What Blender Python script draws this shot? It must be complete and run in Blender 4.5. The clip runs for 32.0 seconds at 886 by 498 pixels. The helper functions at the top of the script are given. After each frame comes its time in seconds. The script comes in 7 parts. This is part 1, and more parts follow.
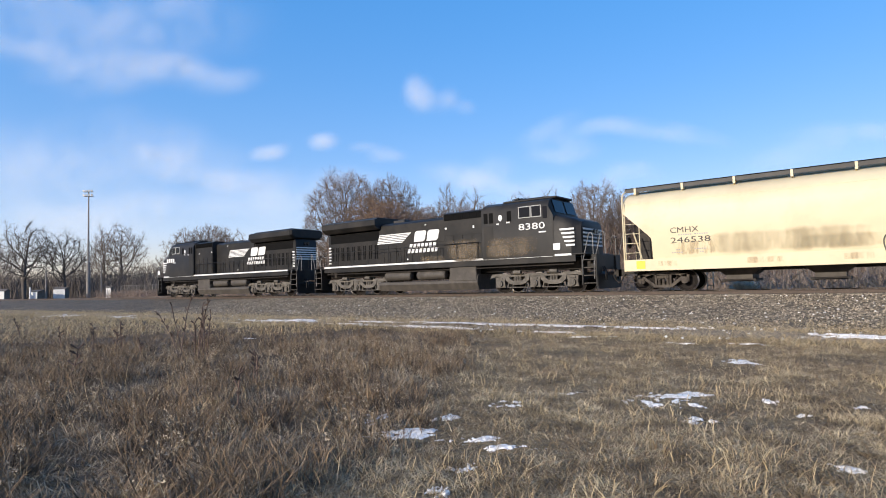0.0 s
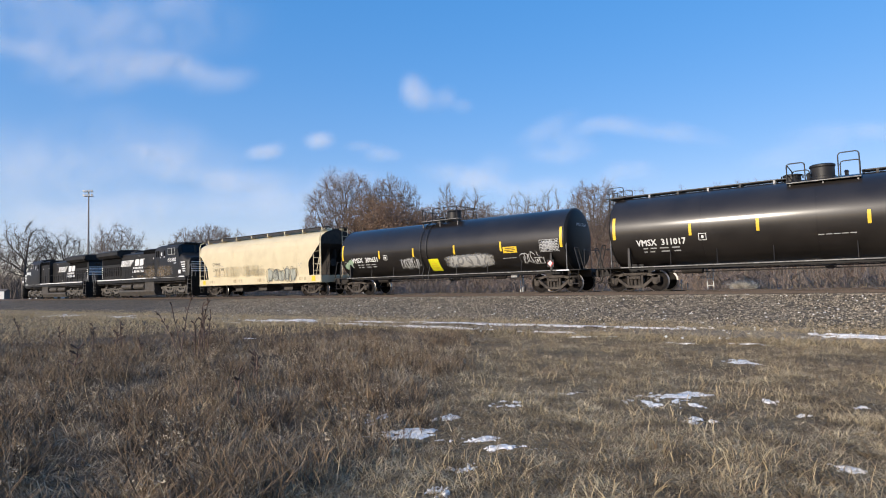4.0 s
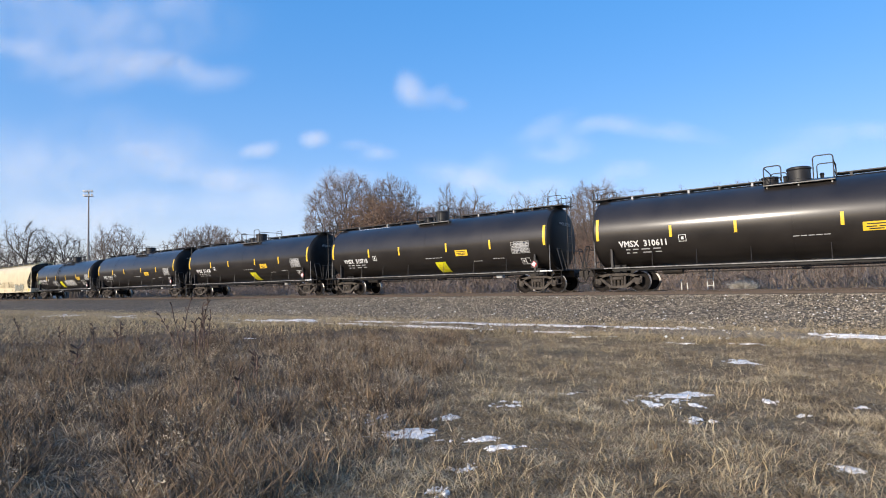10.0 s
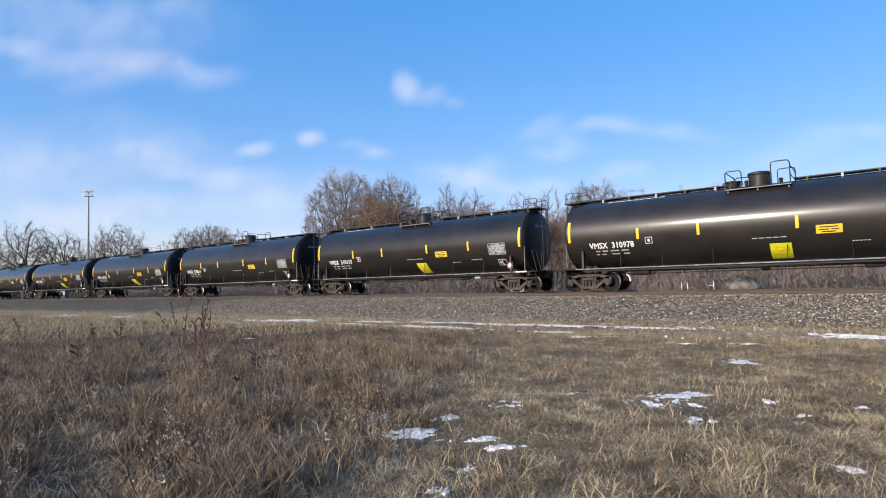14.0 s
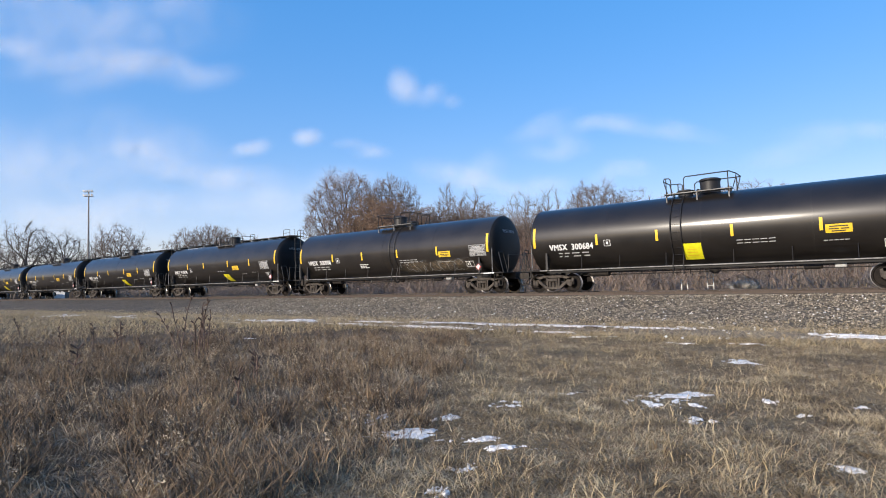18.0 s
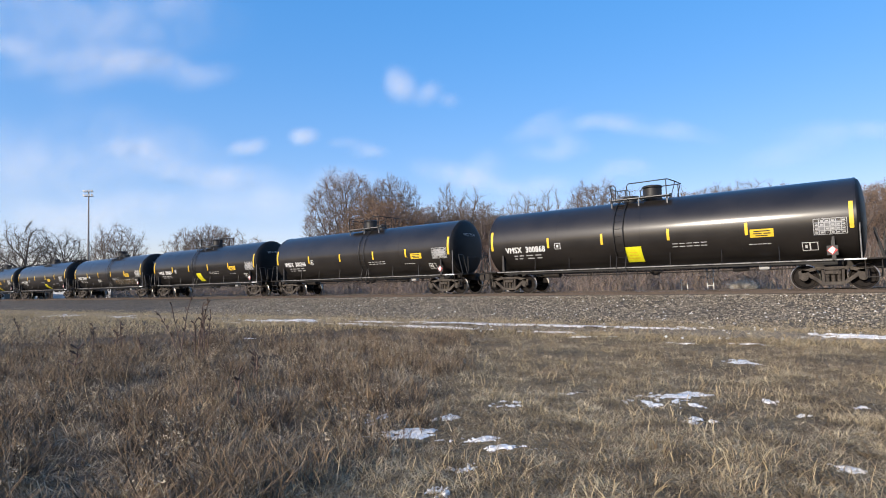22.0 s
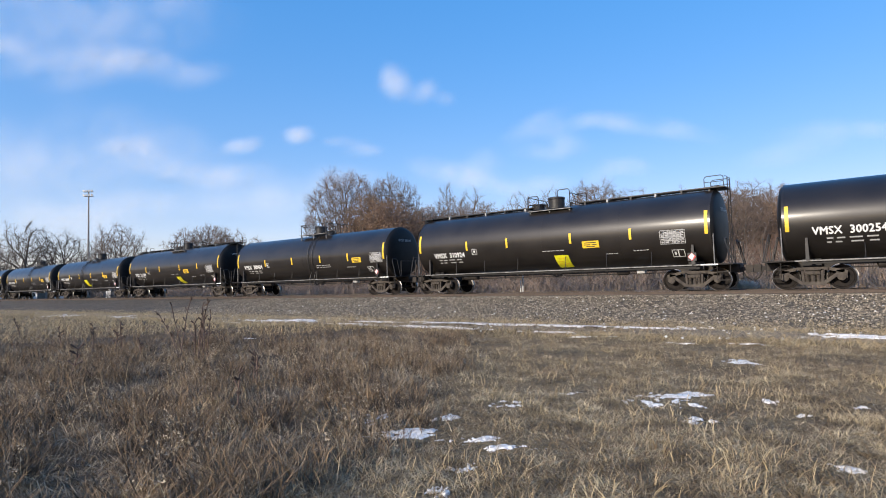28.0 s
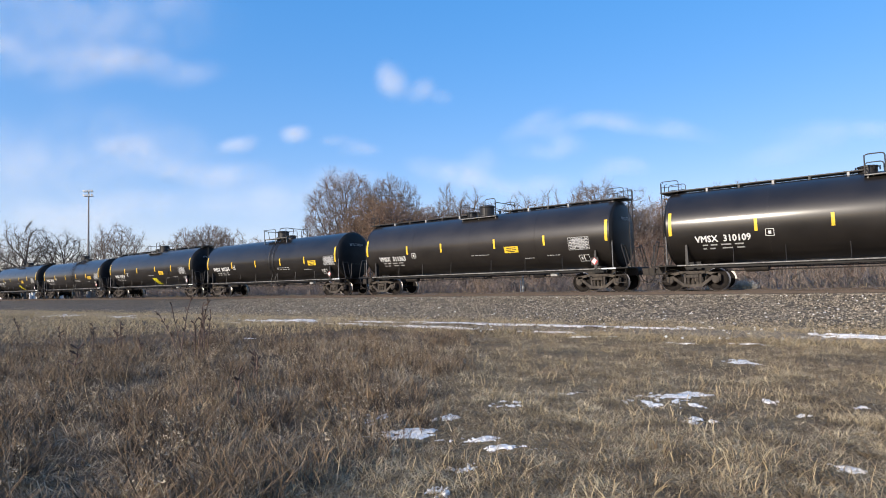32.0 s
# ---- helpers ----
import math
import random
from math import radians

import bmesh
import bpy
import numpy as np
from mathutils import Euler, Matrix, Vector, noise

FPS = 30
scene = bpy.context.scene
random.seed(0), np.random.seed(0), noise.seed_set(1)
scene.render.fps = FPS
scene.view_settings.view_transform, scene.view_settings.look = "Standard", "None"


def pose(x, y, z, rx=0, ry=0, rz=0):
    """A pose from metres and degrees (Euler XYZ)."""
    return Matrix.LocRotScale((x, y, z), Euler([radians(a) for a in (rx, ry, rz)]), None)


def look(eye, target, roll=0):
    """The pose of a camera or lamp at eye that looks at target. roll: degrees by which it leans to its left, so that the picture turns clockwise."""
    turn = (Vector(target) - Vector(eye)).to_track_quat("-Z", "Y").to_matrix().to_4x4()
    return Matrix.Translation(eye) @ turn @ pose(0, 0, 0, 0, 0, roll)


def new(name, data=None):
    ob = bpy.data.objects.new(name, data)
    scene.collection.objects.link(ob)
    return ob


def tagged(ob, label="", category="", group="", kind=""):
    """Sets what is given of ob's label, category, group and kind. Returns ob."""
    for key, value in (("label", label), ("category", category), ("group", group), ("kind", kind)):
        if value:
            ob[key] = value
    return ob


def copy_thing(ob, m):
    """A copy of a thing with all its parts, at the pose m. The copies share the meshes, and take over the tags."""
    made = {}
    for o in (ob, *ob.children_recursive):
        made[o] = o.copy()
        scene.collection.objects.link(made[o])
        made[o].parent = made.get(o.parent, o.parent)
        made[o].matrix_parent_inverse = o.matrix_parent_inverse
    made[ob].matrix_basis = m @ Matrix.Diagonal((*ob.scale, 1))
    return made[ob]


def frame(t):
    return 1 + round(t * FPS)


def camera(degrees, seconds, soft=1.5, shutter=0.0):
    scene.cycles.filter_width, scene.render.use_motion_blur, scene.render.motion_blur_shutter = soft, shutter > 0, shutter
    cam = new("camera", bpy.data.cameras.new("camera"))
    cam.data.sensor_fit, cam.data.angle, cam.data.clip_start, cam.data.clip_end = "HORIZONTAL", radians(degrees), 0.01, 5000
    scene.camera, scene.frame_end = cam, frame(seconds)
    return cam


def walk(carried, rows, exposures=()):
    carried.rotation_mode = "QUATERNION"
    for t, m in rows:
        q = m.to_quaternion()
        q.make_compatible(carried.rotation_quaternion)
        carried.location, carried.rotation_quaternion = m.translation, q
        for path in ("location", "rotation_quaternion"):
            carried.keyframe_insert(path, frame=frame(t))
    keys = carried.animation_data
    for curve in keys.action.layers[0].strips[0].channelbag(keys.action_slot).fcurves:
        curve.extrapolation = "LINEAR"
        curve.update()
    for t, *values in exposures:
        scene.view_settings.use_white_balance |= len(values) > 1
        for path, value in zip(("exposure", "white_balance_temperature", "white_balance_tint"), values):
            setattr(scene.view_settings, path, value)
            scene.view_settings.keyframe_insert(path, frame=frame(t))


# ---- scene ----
# World: x runs along the railway, y away from the camera across it, z up; ground at z = 0.
EYE = Vector((0.0, 0.0, 1.6))
PAN, PITCH, LEAN = radians(37.231), radians(3.212), -1.753
FWD = Vector((-math.sin(PAN) * math.cos(PITCH), math.cos(PAN) * math.cos(PITCH), math.sin(PITCH)))
TRACK_Y, RAIL_Z = 26.13, 0.85

cam = camera(76.29, 32.0, soft=1.0)
still = look(EYE, EYE + FWD * 50, LEAN)
walk(cam, [(0.0, still), (32.0, still)], [(0.0, 0.0, 6500, 10), (0.9, 0.0, 6500, 10), (1.6, -0.13, 6500, 10), (2.2, -0.2, 6500, 10), (3.6, -0.2, 6500, 10), (5.4, 0.0, 6500, 10), (32.0, 0.0, 6500, 10)])

# ---- light: clear winter sky, sun behind the camera
SUN_DIR = Vector((-0.17, -0.94, 0.31)).normalized()
world = bpy.data.worlds.new("sky")
scene.world = world
world.use_nodes = True
wn = world.node_tree
sky = wn.nodes.new("ShaderNodeTexSky")
sky.sky_type = "NISHITA"
sky.sun_disc = False
sky.sun_elevation = math.asin(SUN_DIR.z)
sky.sun_rotation = math.atan2(SUN_DIR.x, SUN_DIR.y)
sky.air_density, sky.dust_density, sky.ozone_density = 1.0, 0.6, 2.0
bg = wn.nodes["Background"]
bg.inputs["Strength"].default_value = 0.13
tone = wn.nodes.new("ShaderNodeHueSaturation")
tone.inputs["Saturation"].default_value, tone.inputs["Value"].default_value = 2.70, 3.60
soften = wn.nodes.new("ShaderNodeGamma")
soften.inputs["Gamma"].default_value = 0.36
wn.links.new(sky.outputs["Color"], soften.inputs["Color"])
wn.links.new(soften.outputs["Color"], tone.inputs["Color"])
cast = wn.nodes.new("ShaderNodeMix")
cast.data_type, cast.blend_type = "RGBA", "MULTIPLY"
cast.inputs["Factor"].default_value = 1.0
cast.inputs["B"].default_value = (1.07, 0.965, 1.21, 1)
wn.links.new(tone.outputs["Color"], cast.inputs["A"])
wn.links.new(cast.outputs["Result"], bg.inputs["Color"])
sun_data = bpy.data.lights.new("sun", "SUN")
sun_data.energy, sun_data.angle, sun_data.color = 5.0, radians(0.53), (1.0, 0.90, 0.76)
sun = new("sun", sun_data)
sun.matrix_world = look((0, -20, 40), Vector((0, -20, 40)) - SUN_DIR)
# ---- materials
def mat(name, base, rough=0.6, metal=0.0, var=0.18, scale=3.0, bump=0.15, bscale=60.0, second=None, patch=0.6, psize=0.9, spec=0.5, obvar=0.0, island=0.0):
    """A painted, earthy or metal surface: base colour with grain, larger stains and patches of a second colour, and
    fine relief.
    """
    m = bpy.data.materials.new(name)
    m.use_nodes = True
    nt = m.node_tree
    N, L = nt.nodes, nt.links
    b = N["Principled BSDF"]
    b.inputs["Roughness"].default_value, b.inputs["Metallic"].default_value = rough, metal
    b.inputs["Specular IOR Level"].default_value = spec
    tc = N.new("ShaderNodeTexCoord")
    fine = N.new("ShaderNodeTexNoise")
    fine.inputs["Scale"].default_value, fine.inputs["Detail"].default_value = scale, 8
    L.new(tc.outputs["Object"], fine.inputs["Vector"])
    ramp = N.new("ShaderNodeValToRGB")
    ramp.color_ramp.elements[0].position, ramp.color_ramp.elements[1].position = 0.3, 0.7
    ramp.color_ramp.elements[0].color = (*[c * (1 - var) for c in base], 1)
    ramp.color_ramp.elements[1].color = (*[min(1, c * (1 + var)) for c in base], 1)
    L.new(fine.outputs["Fac"], ramp.inputs["Fac"])
    col = ramp.outputs["Color"]
    if second:
        big = N.new("ShaderNodeTexNoise")
        big.inputs["Scale"].default_value, big.inputs["Detail"].default_value = psize, 10
        big.inputs["Roughness"].default_value = 0.65
        L.new(tc.outputs["Object"], big.inputs["Vector"])
        br = N.new("ShaderNodeValToRGB")
        br.color_ramp.elements[0].position, br.color_ramp.elements[1].position = patch - 0.12, patch + 0.12
        L.new(big.outputs["Fac"], br.inputs["Fac"])
        mx = N.new("ShaderNodeMix")
        mx.data_type = "RGBA"
        L.new(br.outputs["Color"], mx.inputs["Factor"])
        L.new(col, mx.inputs["A"])
        mx.inputs["B"].default_value = (*second, 1)
        col = mx.outputs["Result"]
    if obvar or island:
        if island:
            src = N.new("ShaderNodeNewGeometry").outputs["Random Per Island"]
        else:
            src = N.new("ShaderNodeObjectInfo").outputs["Random"]
        amp = obvar or island
        mr = N.new("ShaderNodeMapRange")
        mr.inputs["To Min"].default_value, mr.inputs["To Max"].default_value = 1 - amp, 1 + amp
        L.new(src, mr.inputs["Value"])
        hv = N.new("ShaderNodeHueSaturation")
        L.new(mr.outputs["Result"], hv.inputs["Value"])
        L.new(col, hv.inputs["Color"])
        col = hv.outputs["Color"]
    L.new(col, b.inputs["Base Color"])
    if bump:
        bn = N.new("ShaderNodeTexNoise")
        bn.inputs["Scale"].default_value, bn.inputs["Detail"].default_value = bscale, 6
        L.new(tc.outputs["Object"], bn.inputs["Vector"])
        bp = N.new("ShaderNodeBump")
        bp.inputs["Strength"].default_value, bp.inputs["Distance"].default_value = bump, 0.01
        L.new(bn.outputs["Fac"], bp.inputs["Height"])
        L.new(bp.outputs["Normal"], b.inputs["Normal"])
        rr = N.new("ShaderNodeMapRange")
        rr.inputs["To Min"].default_value, rr.inputs["To Max"].default_value = max(0.02, rough - 0.08), min(1, rough + 0.08)
        L.new(fine.outputs["Fac"], rr.inputs["Value"])
        L.new(rr.outputs["Result"], b.inputs["Roughness"])
    return m


M_TANK = mat("black_gloss_paint", (0.0165, 0.0138, 0.0120), 0.42, spec=0.32, var=0.3, scale=0.8, bump=0.03, bscale=3.0, second=(0.023, 0.0195, 0.0168), patch=0.56, psize=0.5, obvar=0.2)
coat = M_TANK.node_tree.nodes["Principled BSDF"]
coat.inputs["Coat Weight"].default_value, coat.inputs["Coat Roughness"].default_value = 0.54, 0.16
M_GALV = mat("weathered_galvanised_steel", (0.24, 0.235, 0.225), 0.6, 0.3, var=0.3, scale=5, second=(0.10, 0.095, 0.09), patch=0.55, psize=4)
M_TANKDARK = mat("black_head_paint", (0.012, 0.0115, 0.0115), 0.5, spec=0.22, var=0.3, scale=2, bump=0.03, bscale=4)
M_TANKDULL = mat("black_dull_paint", (0.015, 0.014, 0.014), 0.55, var=0.3, scale=4, second=(0.05, 0.042, 0.035), patch=0.6, psize=2.0)
M_GRIMESHADE = mat("grimy_steel", (0.019, 0.016, 0.0135), 0.7, 0.2, var=0.4, scale=7, bump=0.4, second=(0.042, 0.033, 0.026), patch=0.55, psize=3.0)
M_TRUCK = mat("dusty_cast_steel", (0.052, 0.043, 0.036), 0.75, 0.0, spec=0.3, var=0.4, scale=6, bump=0.4, second=(0.105, 0.088, 0.070), patch=0.55, psize=3.5)
M_WHEEL = mat("brown_wheel_steel", (0.011, 0.009, 0.008), 0.7, 0.0, spec=0.15, var=0.3, scale=8, second=(0.024, 0.0185, 0.015), patch=0.55, psize=4)
M_TREAD = mat("bright_tread_steel", (0.42, 0.39, 0.36), 0.38, 0.7, var=0.15)
M_YELLOW = mat("reflective_yellow", (0.80, 0.52, 0.03), 0.45, var=0.12, scale=5, second=(0.5, 0.33, 0.05), patch=0.72, psize=5)
M_LIME = mat("lime_yellow_sign", (0.78, 0.74, 0.02), 0.45, var=0.1, scale=5)
M_WHITE = mat("white_stencil", (0.72, 0.72, 0.70), 0.55, var=0.12, scale=9, second=(0.4, 0.39, 0.37), patch=0.7, psize=4)
M_GREYPAINT = mat("grey_stencil", (0.42, 0.42, 0.41), 0.6, var=0.2, scale=9)
M_RED = mat("red_placard", (0.45, 0.03, 0.03), 0.5)
M_CREAM = mat("cream_hopper_paint", (0.62, 0.53, 0.345), 0.5, var=0.06, scale=1.2, bump=0.05, bscale=4, second=(0.53, 0.44, 0.28), patch=0.62, psize=0.7)
M_INK = mat("black_stencil", (0.03, 0.03, 0.03), 0.6)
M_SPRAY = mat("grey_spray_paint", (0.33, 0.33, 0.33), 0.6, var=0.25, scale=4)
M_GREENSPRAY = mat("green_spray_paint", (0.25, 0.38, 0.24), 0.6, var=0.25, scale=4)
M_LOCO = mat("locomotive_black", (0.013, 0.0125, 0.012), 0.5, spec=0.25, var=0.3, scale=1.5, bump=0.06, bscale=6, second=(0.030, 0.026, 0.022), patch=0.56, psize=0.8)
M_LOCOGREY = mat("road_dust_grey", (0.070, 0.060, 0.049), 0.7, var=0.3, scale=3, second=(0.045, 0.038, 0.031), patch=0.52, psize=2)
M_GLASS = mat("dark_cab_glass", (0.006, 0.007, 0.009), 0.10, var=0.1, bump=0, spec=0.22)
M_LOCOTRUCK = mat("grey_dusted_casting", (0.115, 0.102, 0.085), 0.75, var=0.35, scale=5, bump=0.4, second=(0.06, 0.052, 0.043), patch=0.55, psize=3)
M_RAIL = mat("rusty_rail_side", (0.075, 0.055, 0.043), 0.65, 0.3, var=0.3, scale=6)
M_TIE = mat("weathered_timber", (0.10, 0.085, 0.07), 0.85, var=0.35, scale=6, bump=0.5, second=(0.17, 0.15, 0.125), patch=0.5, psize=4, obvar=0.25)
M_POLE = mat("weathered_grey_pole", (0.22, 0.20, 0.18), 0.8, var=0.25, scale=3)
M_SHED = mat("white_shed_wall", (0.72, 0.70, 0.66), 0.7, var=0.1, scale=2)
M_SHEDGREY = mat("grey_shed_wall", (0.15, 0.125, 0.10), 0.8, var=0.2, scale=2)
M_BLACK = mat("sooty_black", (0.005, 0.005, 0.005), 0.8, var=0.3, spec=0.1)


def film(name, color, dens, scale, stretch=(1, 1, 1), lo=0.35, hi=0.65):
    """A thin ragged film of dust, stain or spray over another surface, worn through in places and fading at its rim."""
    m = bpy.data.materials.new(name)
    m.use_nodes = True
    N, L = m.node_tree.nodes, m.node_tree.links
    b = N["Principled BSDF"]
    b.inputs["Base Color"].default_value, b.inputs["Roughness"].default_value = (*color, 1), 0.8
    tc = N.new("ShaderNodeTexCoord")
    mp = N.new("ShaderNodeMapping")
    mp.inputs["Scale"].default_value = stretch
    L.new(tc.outputs["Object"], mp.inputs["Vector"])
    nz = N.new("ShaderNodeTexNoise")
    nz.inputs["Scale"].default_value, nz.inputs["Detail"].default_value, nz.inputs["Roughness"].default_value = scale, 9, 0.65
    L.new(mp.outputs["Vector"], nz.inputs["Vector"])
    sx = N.new("ShaderNodeSeparateXYZ")
    L.new(tc.outputs["Generated"], sx.inputs["Vector"])
    fade = nz.outputs["Fac"]
    for ch in ("X", "Z"):
        ping = N.new("ShaderNodeMath")
        ping.operation = "PINGPONG"
        ping.inputs[1].default_value = 0.5
        L.new(sx.outputs[ch], ping.inputs[0])
        rim = N.new("ShaderNodeMapRange")
        rim.inputs["From Max"].default_value, rim.inputs["To Min"].default_value, rim.inputs["To Max"].default_value = 0.22, 0.35, 1.0
        L.new(ping.outputs["Value"], rim.inputs["Value"])
        mu = N.new("ShaderNodeMath")
        mu.operation = "MULTIPLY"
        L.new(fade, mu.inputs[0])
        L.new(rim.outputs["Result"], mu.inputs[1])
        fade = mu.outputs["Value"]
    mr = N.new("ShaderNodeMapRange")
    mr.inputs["From Min"].default_value, mr.inputs["From Max"].default_value, mr.inputs["To Max"].default_value = lo, hi, dens
    L.new(fade, mr.inputs["Value"])
    L.new(mr.outputs["Result"], b.inputs["Alpha"])
    return m


M_DUSTFILM = film("road_dust_film", (0.15, 0.118, 0.082), 0.75, 1.6, (1, 1, 0.8), 0.25, 0.6)
M_STAIN = film("weathered_overpaint", (0.37, 0.315, 0.20), 0.55, 1.1, (1.6, 1, 0.45), 0.30, 0.68)
M_RUSTSTAIN = film("rust_streaks", (0.38, 0.26, 0.13), 0.35, 3.0, (2.0, 1, 0.35), 0.42, 0.62)
M_FILL = film("pale_spray_fill", (0.46, 0.45, 0.42), 0.9, 2.5, (1, 1, 1), 0.15, 0.4)
M_FILLGREEN = film("grey_green_spray_fill", (0.36, 0.37, 0.31), 0.85, 2.5, (1, 1, 1), 0.15, 0.45)
M_SCRAWLWHITE = film("white_spray_scrawl", (0.55, 0.55, 0.54), 0.85, 3.0, (1, 1, 1), 0.15, 0.4)
M_SCRAWL = film("faded_spray_scrawl", (0.30, 0.30, 0.30), 0.7, 3.0, (1, 1, 1), 0.2, 0.5)
# ---- mesh helpers
def box(bm, x0, x1, y0, y1, z0, z1, bevel=0.0):
    vs = [bm.verts.new((x, y, z)) for x in (x0, x1) for y in (y0, y1) for z in (z0, z1)]
    fs = [bm.faces.new([vs[i] for i in q]) for q in ((0, 1, 3, 2), (4, 6, 7, 5), (0, 4, 5, 1), (2, 3, 7, 6), (0, 2, 6, 4), (1, 5, 7, 3))]
    if bevel:
        es = {e for f in fs for e in f.edges}
        bmesh.ops.bevel(bm, geom=list(es), offset=bevel, segments=1, affect="EDGES")
    return bm


def tube(bm, pts, r, n=6, closed=False, cap=True):
    """A round bar along the points; r may be one radius or one a point."""
    pts = [Vector(p) for p in pts]
    k = len(pts)
    rs = r if isinstance(r, (list, tuple)) else [r] * k
    rings, side = [], None
    for i, p in enumerate(pts):
        if closed:
            d = pts[(i + 1) % k] - pts[i - 1]
        else:
            d = pts[min(i + 1, k - 1)] - pts[max(i - 1, 0)]
        d.normalize()
        if side is None:
            side = d.orthogonal().normalized()
        side = (side - d * side.dot(d)).normalized()
        up = d.cross(side)
        rings.append([bm.verts.new(p + (side * math.cos(a) + up * math.sin(a)) * rs[i]) for a in [2 * math.pi * j / n for j in range(n)]])
    for i in range(k if closed else k - 1):
        a, b = rings[i], rings[(i + 1) % k]
        for j in range(n):
            bm.faces.new((a[j], a[(j + 1) % n], b[(j + 1) % n], b[j]))
    if cap and not closed:
        bm.faces.new(rings[0][::-1])
        bm.faces.new(rings[-1])
    return bm


def lathe(bm, prof, n=24, axis="x", c=(0, 0, 0), cap=True):
    """A solid of revolution: prof gives (place along the axis, radius)."""
    rings = []
    for s, r in prof:
        ring = []
        for j in range(n):
            a = 2 * math.pi * j / n
            u, v = r * math.cos(a), r * math.sin(a)
            p = {"x": (s, u, v), "y": (u, s, v), "z": (u, v, s)}[axis]
            ring.append(bm.verts.new((p[0] + c[0], p[1] + c[1], p[2] + c[2])))
        rings.append(ring)
    for a, b in zip(rings, rings[1:]):
        for j in range(n):
            bm.faces.new((a[j], a[(j + 1) % n], b[(j + 1) % n], b[j]))
    if cap:
        bm.faces.new(rings[0][::-1])
        bm.faces.new(rings[-1])
    return bm


def plate(bm, outline, y0, y1):
    """A flat plate cut to an outline of (x, z), from y0 to y1."""
    a = [bm.verts.new((x, y0, z)) for x, z in outline]
    b = [bm.verts.new((x, y1, z)) for x, z in outline]
    bm.faces.new(a)
    bm.faces.new(b[::-1])
    for i in range(len(a)):
        j = (i + 1) % len(a)
        bm.faces.new((a[i], b[i], b[j], a[j]))
    return bm


def to_mesh(bm, name, material, smooth=35):
    me = bpy.data.meshes.new(name)
    bmesh.ops.recalc_face_normals(bm, faces=bm.faces)
    bm.to_mesh(me)
    bm.free()
    me.materials.append(material)
    if smooth:
        me.shade_smooth()
        me.set_sharp_from_angle(angle=radians(smooth))
    return me


def part(name, bm, material, parent, label="", at=None):
    """Links a bmesh (or a mesh already made) as one mesh object under a thing or a part."""
    me = bm if isinstance(bm, bpy.types.Mesh) else to_mesh(bm, name, material)
    ob = new(name, me)
    ob.parent = parent
    if at is not None:
        ob.matrix_basis = at
    if label:
        ob["label"] = label
    return ob


def thing(name, at, label, category, group="", kind=""):
    ob = new(name)
    ob.empty_display_size = 0.3
    ob.matrix_basis = at
    return tagged(ob, label, category, group, kind)


def raw(name, co, faces, material, smooth=False):
    """A mesh from arrays: co (n, 3) and faces (m, 3) or (m, 4)."""
    me = bpy.data.meshes.new(name)
    co = np.asarray(co, dtype=np.float32)
    faces = np.asarray(faces, dtype=np.int32)
    k = faces.shape[1]
    me.vertices.add(len(co))
    me.vertices.foreach_set("co", co.ravel())
    me.loops.add(faces.size)
    me.loops.foreach_set("vertex_index", faces.ravel())
    me.polygons.add(len(faces))
    me.polygons.foreach_set("loop_start", np.arange(0, faces.size, k, dtype=np.int32))
    me.update(calc_edges=True)
    me.materials.append(material)
    if smooth:
        me.shade_smooth()
    return me


def bm_new():
    return bmesh.new()


def words(text, size, space=1.0, bold=0.0):
    """The built-in font's letters as a flat mesh's verts and faces, from x = 0, on the base line."""
    cu = bpy.data.curves.new("letters", "FONT")
    cu.body, cu.size, cu.space_character, cu.resolution_u, cu.offset = text, size, space, 2, bold * size
    ob = bpy.data.objects.new("letters", cu)
    scene.collection.objects.link(ob)
    bpy.context.view_layer.update()
    me = bpy.data.meshes.new_from_object(ob.evaluated_get(bpy.context.evaluated_depsgraph_get()))
    vs = [v.co.copy() for v in me.vertices]
    fs = [tuple(p.vertices) for p in me.polygons]
    bpy.data.objects.remove(ob)
    bpy.data.meshes.remove(me)
    bpy.data.curves.remove(cu)
    return vs, fs
